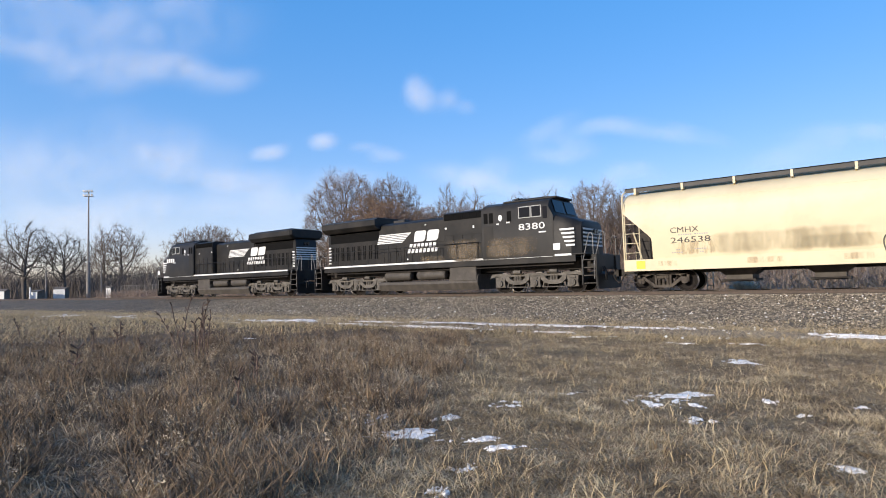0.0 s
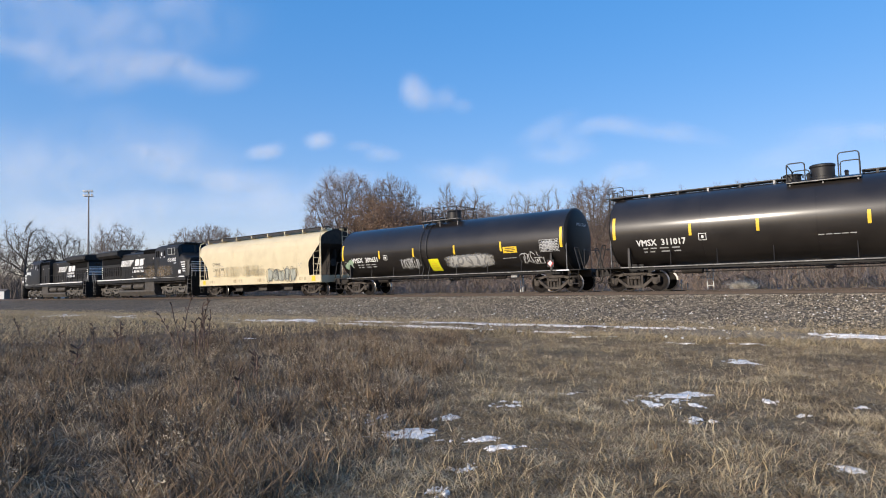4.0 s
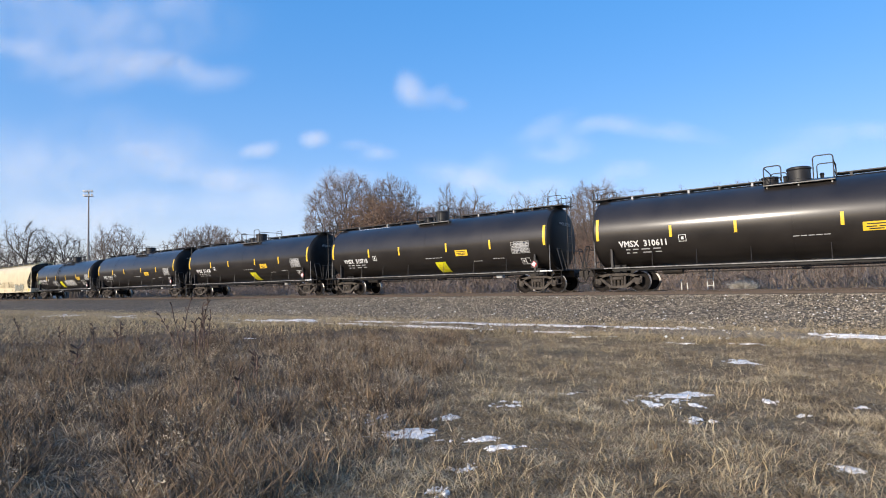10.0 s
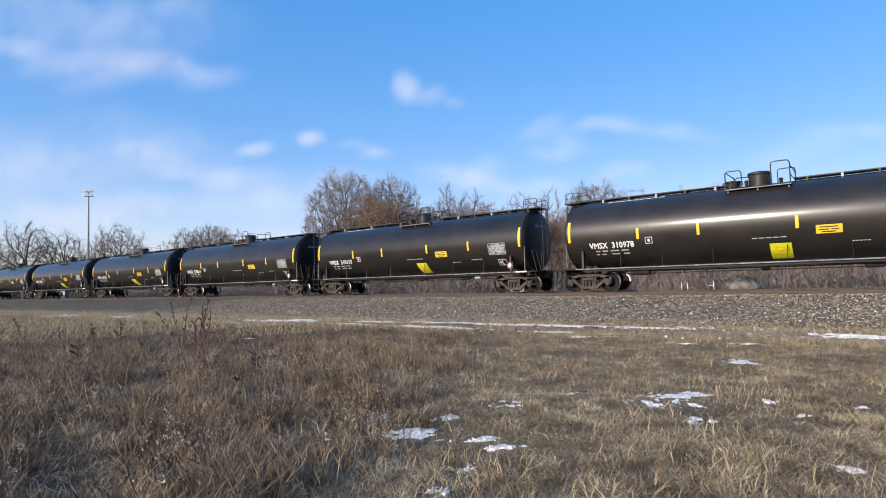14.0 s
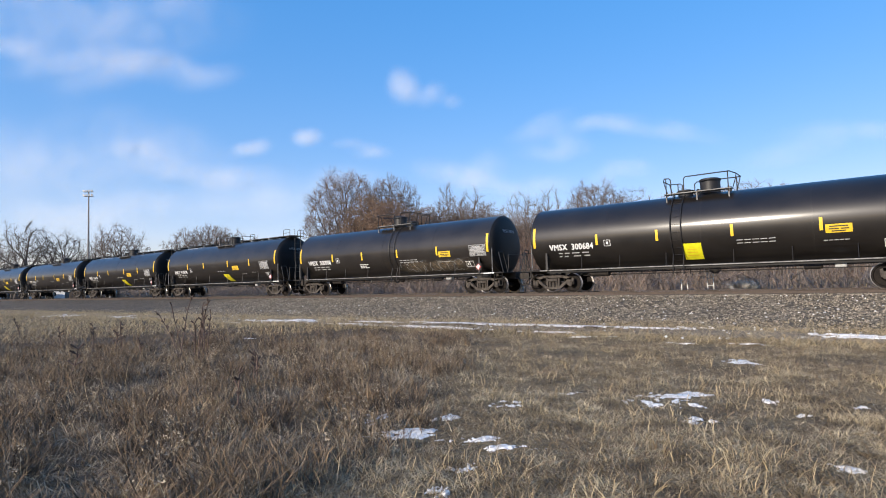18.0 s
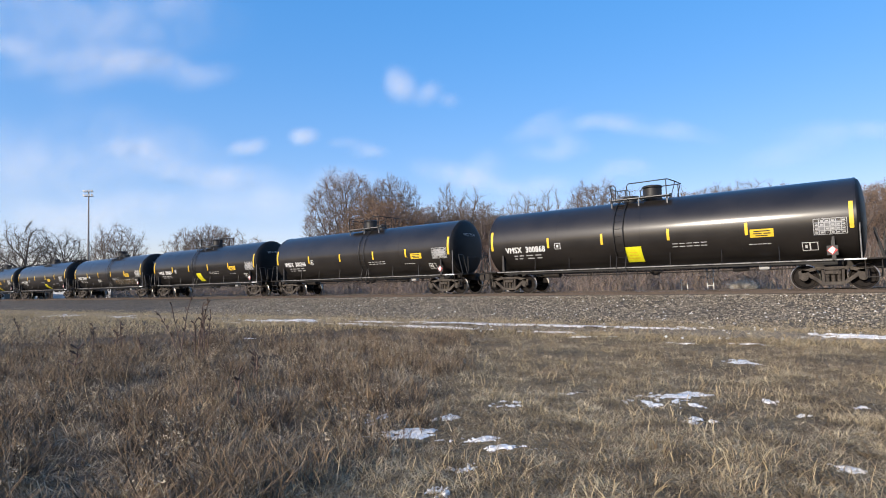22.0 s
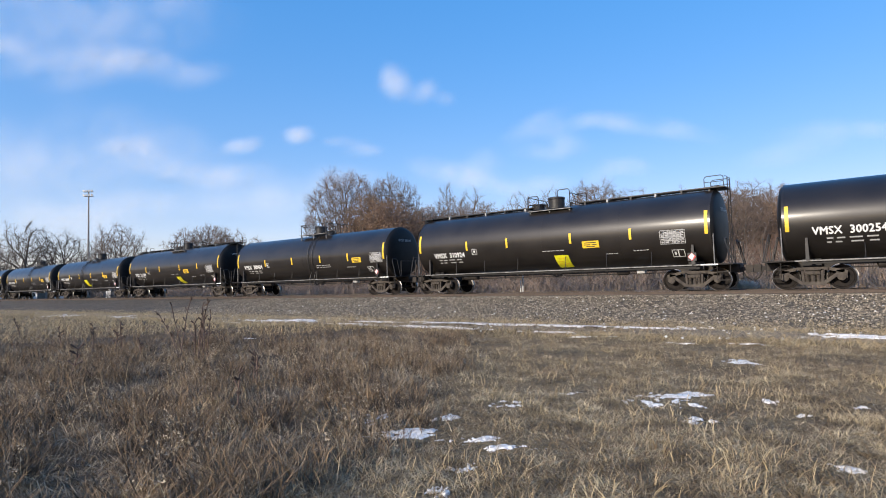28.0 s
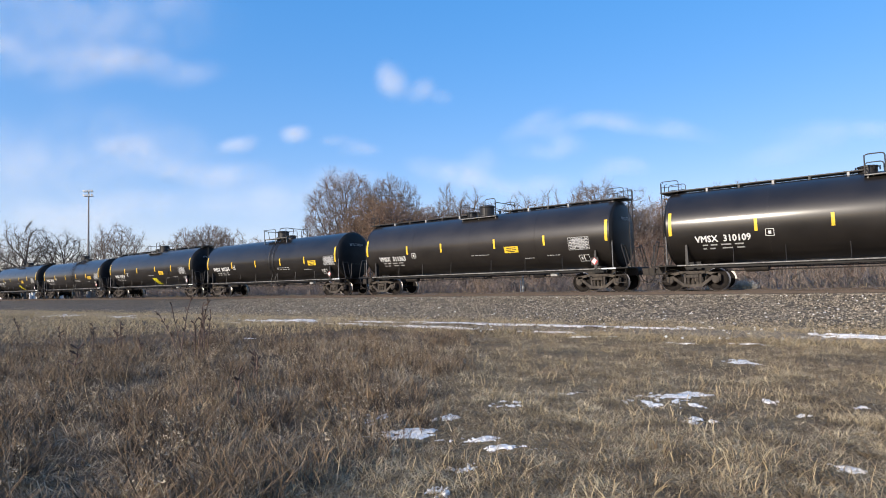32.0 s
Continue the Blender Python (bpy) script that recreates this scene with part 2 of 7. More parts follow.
# ---- ground, embankment and track
def ground_material():
    m = bpy.data.materials.new("winter_field")
    m.use_nodes = True
    N, L = m.node_tree.nodes, m.node_tree.links
    b = N["Principled BSDF"]
    b.inputs["Roughness"].default_value = 0.95
    tc = N.new("ShaderNodeTexCoord")
    n1 = N.new("ShaderNodeTexNoise")
    n1.inputs["Scale"].default_value, n1.inputs["Detail"].default_value, n1.inputs["Roughness"].default_value = 0.7, 12, 0.7
    n2 = N.new("ShaderNodeTexNoise")
    n2.inputs["Scale"].default_value, n2.inputs["Detail"].default_value = 14.0, 8
    for n in (n1, n2):
        L.new(tc.outputs["Object"], n.inputs["Vector"])
    r1 = N.new("ShaderNodeValToRGB")
    e = r1.color_ramp.elements
    e[0].position, e[0].color = 0.32, (0.060, 0.036, 0.017, 1)
    e[1].position, e[1].color = 0.68, (0.19, 0.120, 0.058, 1)
    mid = r1.color_ramp.elements.new(0.5)
    mid.color = (0.105, 0.066, 0.032, 1)
    L.new(n1.outputs["Fac"], r1.inputs["Fac"])
    # straw litter on the mown side, a darker brown under the tall weeds
    r3 = N.new("ShaderNodeValToRGB")
    r3.color_ramp.elements[0].position, r3.color_ramp.elements[0].color = 0.30, (0.075, 0.050, 0.024, 1)
    r3.color_ramp.elements[1].position, r3.color_ramp.elements[1].color = 0.64, (0.30, 0.205, 0.10, 1)
    L.new(n1.outputs["Fac"], r3.inputs["Fac"])
    dot = N.new("ShaderNodeVectorMath")
    dot.operation = "DOT_PRODUCT"
    dot.inputs[1].default_value = (math.cos(PAN) + 0.085 * math.sin(PAN), math.sin(PAN) - 0.085 * math.cos(PAN), 0)
    L.new(tc.outputs["Object"], dot.inputs[0])
    side = N.new("ShaderNodeMapRange")
    side.inputs["From Min"].default_value, side.inputs["From Max"].default_value = -1.4, -0.2
    L.new(dot.outputs["Value"], side.inputs["Value"])
    lit = N.new("ShaderNodeMix")
    lit.data_type = "RGBA"
    L.new(side.outputs["Result"], lit.inputs["Factor"])
    L.new(r1.outputs["Color"], lit.inputs["A"])
    L.new(r3.outputs["Color"], lit.inputs["B"])
    r2 = N.new("ShaderNodeValToRGB")
    r2.color_ramp.elements[0].position, r2.color_ramp.elements[0].color = 0.3, (0.55, 0.52, 0.5, 1)
    r2.color_ramp.elements[1].position, r2.color_ramp.elements[1].color = 0.7, (1.3, 1.28, 1.2, 1)
    L.new(n2.outputs["Fac"], r2.inputs["Fac"])
    mx = N.new("ShaderNodeMix")
    mx.data_type, mx.blend_type = "RGBA", "MULTIPLY"
    mx.inputs["Factor"].default_value = 1.0
    L.new(lit.outputs["Result"], mx.inputs["A"])
    L.new(r2.outputs["Color"], mx.inputs["B"])
    L.new(mx.outputs["Result"], b.inputs["Base Color"])
    bp = N.new("ShaderNodeBump")
    bp.inputs["Strength"].default_value, bp.inputs["Distance"].default_value = 0.8, 0.05
    L.new(n2.outputs["Fac"], bp.inputs["Height"])
    L.new(bp.outputs["Normal"], b.inputs["Normal"])
    return m


def gravel_material(name, dark, light, size, depth, dark_end=None):
    m = bpy.data.materials.new(name)
    m.use_nodes = True
    N, L = m.node_tree.nodes, m.node_tree.links
    b = N["Principled BSDF"]
    b.inputs["Roughness"].default_value = 0.9
    tc = N.new("ShaderNodeTexCoord")
    v = N.new("ShaderNodeTexVoronoi")
    v.inputs["Scale"].default_value = size
    n = N.new("ShaderNodeTexNoise")
    n.inputs["Scale"].default_value, n.inputs["Detail"].default_value = 0.6, 10
    for k in (v, n):
        L.new(tc.outputs["Object"], k.inputs["Vector"])
    sep = N.new("ShaderNodeSeparateColor")
    L.new(v.outputs["Color"], sep.inputs["Color"])
    r = N.new("ShaderNodeValToRGB")
    r.color_ramp.elements[0].color, r.color_ramp.elements[1].color = (*dark, 1), (*light, 1)
    L.new(sep.outputs["Red"], r.inputs["Fac"])
    r2 = N.new("ShaderNodeValToRGB")
    r2.color_ramp.elements[0].position, r2.color_ramp.elements[0].color = 0.35, (0.7, 0.66, 0.62, 1)
    r2.color_ramp.elements[1].position, r2.color_ramp.elements[1].color = 0.65, (1.15, 1.1, 1.05, 1)
    L.new(n.outputs["Fac"], r2.inputs["Fac"])
    mx = N.new("ShaderNodeMix")
    mx.data_type, mx.blend_type = "RGBA", "MULTIPLY"
    mx.inputs["Factor"].default_value = 1.0
    L.new(r.outputs["Color"], mx.inputs["A"])
    L.new(r2.outputs["Color"], mx.inputs["B"])
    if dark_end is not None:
        # dark brown partly covers the stones' colour beyond a ragged border along the line
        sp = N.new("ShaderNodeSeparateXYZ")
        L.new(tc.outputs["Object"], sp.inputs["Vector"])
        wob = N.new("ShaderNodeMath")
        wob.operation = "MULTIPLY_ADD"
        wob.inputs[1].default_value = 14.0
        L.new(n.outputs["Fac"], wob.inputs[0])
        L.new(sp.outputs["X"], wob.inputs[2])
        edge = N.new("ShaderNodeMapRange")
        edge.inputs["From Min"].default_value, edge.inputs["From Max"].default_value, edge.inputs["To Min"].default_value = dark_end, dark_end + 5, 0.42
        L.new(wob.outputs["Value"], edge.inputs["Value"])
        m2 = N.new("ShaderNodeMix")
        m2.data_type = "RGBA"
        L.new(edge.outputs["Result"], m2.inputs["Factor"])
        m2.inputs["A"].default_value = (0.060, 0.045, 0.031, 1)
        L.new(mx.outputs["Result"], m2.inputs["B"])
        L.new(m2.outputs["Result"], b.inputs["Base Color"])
    else:
        L.new(mx.outputs["Result"], b.inputs["Base Color"])
    bp = N.new("ShaderNodeBump")
    bp.invert = True
    bp.inputs["Strength"].default_value, bp.inputs["Distance"].default_value = 1.0, depth
    L.new(v.outputs["Distance"], bp.inputs["Height"])
    L.new(bp.outputs["Normal"], b.inputs["Normal"])
    return m


M_FIELD = ground_material()
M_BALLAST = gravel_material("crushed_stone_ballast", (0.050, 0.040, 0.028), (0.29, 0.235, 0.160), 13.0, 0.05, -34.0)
M_LANE = gravel_material("gravel_lane", (0.16, 0.122, 0.08), (0.38, 0.30, 0.20), 30.0, 0.015)
M_STONE = mat("ballast_stone", (0.265, 0.220, 0.158), 0.9, var=0.3, scale=9, bump=0.3, island=0.7)
M_PALESTONE = mat("pale_limestone", (0.66, 0.63, 0.57), 0.85, var=0.2, scale=9, bump=0.3, island=0.25)
M_SNOW = mat("old_snow", (0.90, 0.835, 0.76), 0.6, var=0.10, scale=12, bump=0.5, bscale=18, second=(0.48, 0.41, 0.33), patch=0.63, psize=11)


def lines(parts):
    """Grid lines from stretches (from, to, step)."""
    out = []
    for a, b, s in parts:
        out += list(np.arange(a, b, s))
    return np.array(out + [parts[-1][1]])


def sheet(name, xs, ys, height, material, seed, rough=0.0):
    X, Y = np.meshgrid(xs, ys, indexing="ij")
    Z = height(X, Y)
    if rough:
        Z = Z + np.random.RandomState(seed).uniform(-rough, rough, Z.shape)
    nx, ny = X.shape
    k = np.arange(nx * ny).reshape(nx, ny)
    f = np.stack([k[:-1, :-1], k[1:, :-1], k[1:, 1:], k[:-1, 1:]], -1).reshape(-1, 4)
    return new(name, raw(name, np.stack([X, Y, Z], -1).reshape(-1, 3), f, material, True))


def field_height(x, y):
    near = np.exp(-((x + 8) ** 2 + (y - 10) ** 2) / 900.0)
    wave = 0.035 * np.sin(0.9 * x + 0.6 * y) * np.sin(0.5 * x - 0.8 * y + 1) + 0.02 * np.sin(2.3 * x + 1.1) * np.sin(1.9 * y)
    lane = np.exp(-((y - 16.3) / 1.6) ** 4)
    return wave * near * (1 - lane) * (y < 18.5)


ground = sheet("ground", lines([(-2500, -400, 300), (-400, -60, 20), (-60, 14, 0.5), (14, 100, 8), (100, 2500, 300)]), lines([(-600, -20, 60), (-20, 1, 2), (1, 20, 0.4), (20, 60, 4), (60, 400, 30), (400, 3000, 300)]), field_height, M_FIELD, 1)
tagged(ground, "frost-bitten field of dead grass reaching the horizon", "ground", kind="structure")

BED = ((17.9, -0.05), (18.6, 0.09), (20.0, 0.24), (22.0, 0.48), (23.5, 0.67), (24.2, 0.70), (25.0, 0.66), (27.2, 0.66), (28.0, 0.70), (28.7, 0.66), (32.0, 0.2), (34.0, -0.05))


def bed_height(x, y):
    return np.interp(y, [p[0] for p in BED], [p[1] for p in BED])


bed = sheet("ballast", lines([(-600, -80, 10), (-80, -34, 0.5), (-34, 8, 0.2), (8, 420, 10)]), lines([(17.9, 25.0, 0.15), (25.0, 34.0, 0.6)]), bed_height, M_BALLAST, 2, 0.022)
tagged(bed, "grey-brown crushed stone railway embankment", "ballast", kind="structure")
lane = sheet("road", lines([(-300, 300, 4)]), lines([(14.6, 18.3, 0.3)]), lambda x, y: 0.012 + 0.02 * np.cos((y - 16.4) * 2.2) - 0.10 * (np.abs(y - 16.45) > 1.7), M_LANE, 3, 0.006)
tagged(lane, "narrow gravel service lane beside the railway", "road", kind="structure")

# loose stones over the near slope
def stones(name, n, area, size, material, seed):
    r = np.random.RandomState(seed)
    x = area[0] + (area[1] - area[0]) * r.rand(n) ** 0.7
    y = r.uniform(area[2], area[3], n)
    s = r.uniform(size[0], size[1], n)
    base = np.array([[1, 0, 0], [-1, 0, 0], [0, 1, 0], [0, -1, 0], [0, 0, 1], [0, 0, -1]], float)
    fac = np.array([[0, 2, 4], [2, 1, 4], [1, 3, 4], [3, 0, 4], [2, 0, 5], [1, 2, 5], [3, 1, 5], [0, 3, 5]])
    v = base[None] * r.uniform(0.55, 1.2, (n, 6, 1)) + r.uniform(-0.25, 0.25, (n, 6, 3))
    a = r.uniform(0, 6.28, n)
    c, q = np.cos(a)[:, None], np.sin(a)[:, None]
    v = np.stack([v[..., 0] * c - v[..., 1] * q, v[..., 0] * q + v[..., 1] * c, v[..., 2] * 0.8], -1) * s[:, None, None]
    z = np.where(y > 17.95, bed_height(x, y), 0.02) + s * 0.25
    v += np.stack([x, y, z], -1)[:, None]
    f = (fac[None] + 6 * np.arange(n)[:, None, None]).reshape(-1, 3)
    return new(name, raw(name, v.reshape(-1, 3), f, material))


tagged(stones("ballast_stones", 26000, (-37, 7, 18.0, 24.9), (0.018, 0.048), M_STONE, 4), "loose crushed stones of the ballast slope", "stones", kind="stuff")
tagged(stones("lane_stones", 3500, (-40, 6, 14.8, 18.1), (0.012, 0.03), M_STONE, 5), "loose small stones on the gravel lane", "stones", kind="stuff")

tagged(stones("pale_stones", 650, (-34, 7, 14.4, 24.6), (0.022, 0.055), M_PALESTONE, 6), "scattered pale stones among the ballast", "stones", kind="stuff")

# rails
def rail_mesh(x0, x1):
    bm = bm_new()
    prof = [(-0.07, -0.172), (0.07, -0.172), (0.07, -0.158), (0.012, -0.14), (0.012, -0.045), (0.036, -0.035), (0.036, -0.006), (0.028, 0.0), (-0.028, 0.0), (-0.036, -0.006), (-0.036, -0.035), (-0.012, -0.045), (-0.012, -0.14), (-0.07, -0.158)]
    a = [bm.verts.new((x0, y, z)) for y, z in prof]
    b = [bm.verts.new((x1, y, z)) for y, z in prof]
    for i in range(len(prof)):
        j = (i + 1) % len(prof)
        bm.faces.new((a[i], a[j], b[j], b[i]))
    bm.faces.new(a)
    bm.faces.new(b[::-1])
    me = to_mesh(bm, "rail", M_RAIL, 0)
    me.materials.append(M_TREAD)
    for f in me.polygons:
        if f.center.z > -0.001:
            f.material_index = 1
    return me


track = thing("railway_track", pose(0, TRACK_Y, RAIL_Z), "railway track of steel rails on wooden sleepers", "railway track", kind="structure")
rm = rail_mesh(-600, 420)
for s in (-1, 1):
    part("rail", rm, None, track, "rusty steel rail with a polished head", pose(0, s * 0.753, 0))
bm = bm_new()
box(bm, -0.115, 0.115, -1.3, 1.3, -0.36, -0.174, 0.012)
tie_mesh = to_mesh(bm, "sleeper", M_TIE)
tie_rnd = random.Random(3)
for i in range(150):
    part("sleeper", tie_mesh, None, track, at=pose(6 - 0.5 * i, tie_rnd.uniform(-0.04, 0.04), 0, 0, 0, tie_rnd.uniform(-1, 1)))

# old snow left in hollows: x, y, half width, half depth, how much of it is whole
SNOW_FAR = ((-20.4, 16.0, 1.6, 0.50, 0.60), (-22.0, 15.62, 1.5, 0.30, 0.55), (-23.6, 14.6, 2.2, 0.22, 0.46), (-16.2, 15.3, 2.4, 0.16, 0.46), (-13.0, 15.3, 2.0, 0.14, 0.50), (-7.6, 14.95, 0.9, 0.13, 0.52), (-15.3, 10.07, 0.28, 0.10, 0.5), (-36.0, 15.3, 3.0, 0.7, 0.45), (-44.0, 14.6, 2.0, 0.9, 0.5), (-11.3, 16.62, 3.7, 0.30, 0.66), (-7.0, 16.62, 2.6, 0.26, 0.62), (-12.6, 15.15, 2.6, 0.22, 0.50), (-16.2, 16.3, 2.0, 0.22, 0.45),
            (-4.2, 17.3, 0.7, 0.16, 0.40), (-0.3, 15.95, 1.3, 0.24, 0.58), (-2.8, 13.85, 1.1, 0.14, 0.40), (-5.9, 14.2, 0.8, 0.14, 0.30), (1.6, 15.9, 1.2, 0.3, 0.55))
SNOW_NEAR = ((-4.03, 4.60, 0.50, 0.24, 0.62), (-4.86, 4.93, 0.20, 0.30, 0.50), (-4.03, 5.28, 0.18, 0.20, 0.48), (-3.30, 4.75, 0.24, 0.15, 0.42), (-3.80, 6.20, 0.30, 0.34, 0.44), (-2.84, 3.95, 0.15, 0.13, 0.50), (-2.67, 3.45, 0.14, 0.10, 0.55),
             (-2.79, 4.63, 0.30, 0.14, 0.36), (-3.40, 7.35, 0.22, 0.16, 0.34), (-2.13, 7.72, 0.52, 0.30, 0.55), (-2.33, 7.05, 0.20, 0.30, 0.58), (-1.90, 7.25, 0.25, 0.25, 0.36), (-1.55, 6.45, 0.24, 0.20, 0.36),
             (-1.12, 7.99, 0.14, 0.18, 0.45), (-0.66, 7.42, 0.16, 0.16, 0.40), (-0.09, 8.25, 0.22, 0.30, 0.50), (-0.26, 5.62, 0.16, 0.14, 0.50), (-2.04, 11.0, 0.40, 0.50, 0.38))


def value_noise(r, u, v, cells):
    """Smooth random relief over the unit square."""
    g = r.rand(cells + 2, cells + 2)
    a, b = u * cells, v * cells
    i, j = np.clip(a.astype(int), 0, cells), np.clip(b.astype(int), 0, cells)
    fa, fb = a - i, b - j
    fa, fb = fa * fa * (3 - 2 * fa), fb * fb * (3 - 2 * fb)
    return (g[i, j] * (1 - fa) + g[i + 1, j] * fa) * (1 - fb) + (g[i, j + 1] * (1 - fa) + g[i + 1, j + 1] * fa) * fb


def snow_patch(x, y, a, b, whole, seed):
    """A thin melting crust whose ragged rim sinks into the ground."""
    r = np.random.RandomState(seed)
    far = y > 13
    cs, sn = (1, 0) if far else (math.cos(PAN), math.sin(PAN))
    n, m = (90, 26) if far else (56, 40)
    U, V = np.meshgrid(np.linspace(0, 1, n), np.linspace(0, 1, m), indexing="ij")
    lump = 0.45 * value_noise(r, U, V, 4) + 0.33 * value_noise(r, U, V, 10) + 0.22 * value_noise(r, U, V, 24)
    edge = 1 - ((2 * U - 1) ** 2 + (2 * V - 1) ** 2)
    h = np.minimum(1.7 * (lump - 0.5) + 0.45 * edge - (1.0 - whole) * 0.95, 0.22)
    p, q = a * (2 * U - 1), b * (2 * V - 1)
    X, Y = x + p * cs - q * sn, y + p * sn + q * cs
    base = np.where(Y > 18, bed_height(X, Y) + 0.03, np.where(np.abs(Y - 16.45) < 1.7, 0.030 + 0.02 * np.cos((Y - 16.4) * 2.2), field_height(X, Y) + 0.004))
    Z = base + np.clip(h, -0.15, 1) * (0.14 if far else 0.085)
    k = np.arange(n * m).reshape(n, m)
    f = np.stack([k[:-1, :-1], k[1:, :-1], k[1:, 1:], k[:-1, 1:]], -1).reshape(-1, 4)
    f = f[(h.ravel()[f] > -0.14).all(1)]
    ob = new("snow_patch", raw("snow_patch", np.stack([X, Y, Z], -1).reshape(-1, 3), f, M_SNOW, True))
    return tagged(ob, "thin melting scraps of old snow on the ground", "snow", "snow patches", "stuff")


SNOW_SHOULDER = ((-1.65, 28.1, 0.75, 0.10, 0.60), (-7.6, 28.0, 0.9, 0.08, 0.5), (-12.5, 28.05, 1.5, 0.08, 0.5), (-3.6, 28.0, 0.8, 0.07, 0.45))
for i, (x, y, a, b, whole) in enumerate(SNOW_FAR + SNOW_NEAR + SNOW_SHOULDER):
    snow_patch(x, y, a * 1.15, b * (1.35 if y > 13 else 1.15), whole + (0.12 if y > 13 else 0.03), i + 3)
# ---- rolling stock: each car's x = 0 at its middle, z = 0 at the rail top, the camera's side at -y
TRAIN = []       # (thing, middle of the car along the track at 9 s)


def beam(bm, p, q, w, y0, y1):
    """A flat bar of width w between two points (x, z)."""
    p, q = Vector(p), Vector(q)
    d = (q - p).normalized()
    n = Vector((-d.y, d.x)) * (w / 2)
    return plate(bm, [tuple(p + n), tuple(p - n), tuple(q - n), tuple(q + n)], y0, y1)


def wheelset_mesh(r, gauge=1.51, n=24):
    bm = bm_new()
    tube(bm, [(0, -1.02, 0), (0, 1.02, 0)], 0.085, 10)
    for s in (-1, 1):
        y = s * gauge / 2
        o = s
        lathe(bm, [(y - o * 0.07, r * 0.30), (y - o * 0.07, r * 0.86), (y - o * 0.085, r * 0.90), (y - o * 0.085, r + 0.03), (y - o * 0.055, r + 0.03), (y - o * 0.04, r), (y + o * 0.065, r - 0.006), (y + o * 0.065, r * 0.86), (y + o * 0.02, r * 0.80), (y + o * 0.01, r * 0.42), (y + o * 0.05, r * 0.30), (y + o * 0.07, r * 0.24), (y + o * 0.07, 0.085)], n, "y")
    me = to_mesh(bm, "wheelset", M_WHEEL, 30)
    me.materials.append(M_TREAD)
    for f in me.polygons:
        c = f.center
        d = math.hypot(c.x, c.z)
        if abs(d - r) < 0.02:
            f.material_index = 1
    return me


def freight_frame(s):
    """One cast side frame of a two-axle truck: a slim arch with three-cornered windows, springs and bearings; s is the side."""
    bm = bm_new()
    ya, yb = sorted((s * 0.93, s * 1.07))
    for e in (-1, 1):
        beam(bm, (e * 0.98, 0.66), (e * 0.50, 0.77), 0.115, ya, yb)
        beam(bm, (e * 0.82, 0.60), (e * 0.36, 0.25), 0.125, ya - 0.015, yb + 0.015)
        beam(bm, (e * 0.30, 0.22), (e * 0.31, 0.75), 0.085, ya, yb)
        plate(bm, [(e * 1.06, 0.40), (e * 1.08, 0.68), (e * 0.96, 0.73), (e * 0.74, 0.70), (e * 0.72, 0.56), (e * 0.78, 0.42)], ya, yb)
        tube(bm, [(e * 0.89, s * 0.98, 0.457), (e * 0.89, s * 1.13, 0.457)], 0.135, 16)
        tube(bm, [(e * 0.89, s * 1.13, 0.457), (e * 0.89, s * 1.15, 0.457)], 0.095, 12)
        for a in range(3):
            c, q = 0.055 * math.cos(2.1 * a), 0.055 * math.sin(2.1 * a)
            tube(bm, [(e * 0.89 + c, s * 1.15, 0.457 + q), (e * 0.89 + c, s * 1.168, 0.457 + q)], 0.018, 6)
    beam(bm, (-0.52, 0.775), (0.52, 0.775), 0.115, ya, yb)
    beam(bm, (-0.40, 0.225), (0.40, 0.225), 0.11, ya - 0.03, yb + 0.03)
    for x in (-0.18, 0.0, 0.18):
        for k in range(5):
            tube(bm, [(x, s * 1.0, 0.285 + 0.052 * k), (x, s * 1.0, 0.312 + 0.052 * k)], 0.078, 8)
        tube(bm, [(x, s * 1.0, 0.28), (x, s * 1.0, 0.55)], 0.055, 6)
    box(bm, -0.25, 0.25, ya - 0.04, yb + 0.04, 0.55, 0.68, 0.015)
    for x in (-0.12, 0.12):
        box(bm, x - 0.06, x + 0.06, ya - 0.055, yb + 0.055, 0.58, 0.65, 0.01)
    return bm


FREIGHT = {}


def freight_truck(car, x, material=None):
    """A two-axle freight truck under a car."""
    material = material or M_TRUCK
    if not FREIGHT:
        bm = bm_new()
        box(bm, -0.22, 0.22, -1.0, 1.0, 0.55, 0.78, 0.03)
        lathe(bm, [(0.76, 0.22), (0.86, 0.22)], 16, "z")
        for s in (-1, 1):
            box(bm, s * 0.5 - 0.05, s * 0.5 + 0.05, -0.75, 0.75, 0.42, 0.54, 0.01)
        FREIGHT["bolster"] = to_mesh(bm, "truck", M_GRIMESHADE)
        FREIGHT[-1] = to_mesh(freight_frame(-1), "side_frame", material)
        FREIGHT[1] = to_mesh(freight_frame(1), "side_frame", material)
        FREIGHT["axle"] = wheelset_mesh(0.457)
    tr = part("truck", FREIGHT["bolster"], None, car, "dusty cast steel truck", pose(x, 0, 0))
    for s in (-1, 1):
        part("side_frame", FREIGHT[s], None, tr)
        ax = part("wheelset", FREIGHT["axle"], None, tr, "brown steel wheels with bright treads", pose(s * 0.89, 0, 0.457))
        ax["axle_key"] = "f%d" % s
    return tr


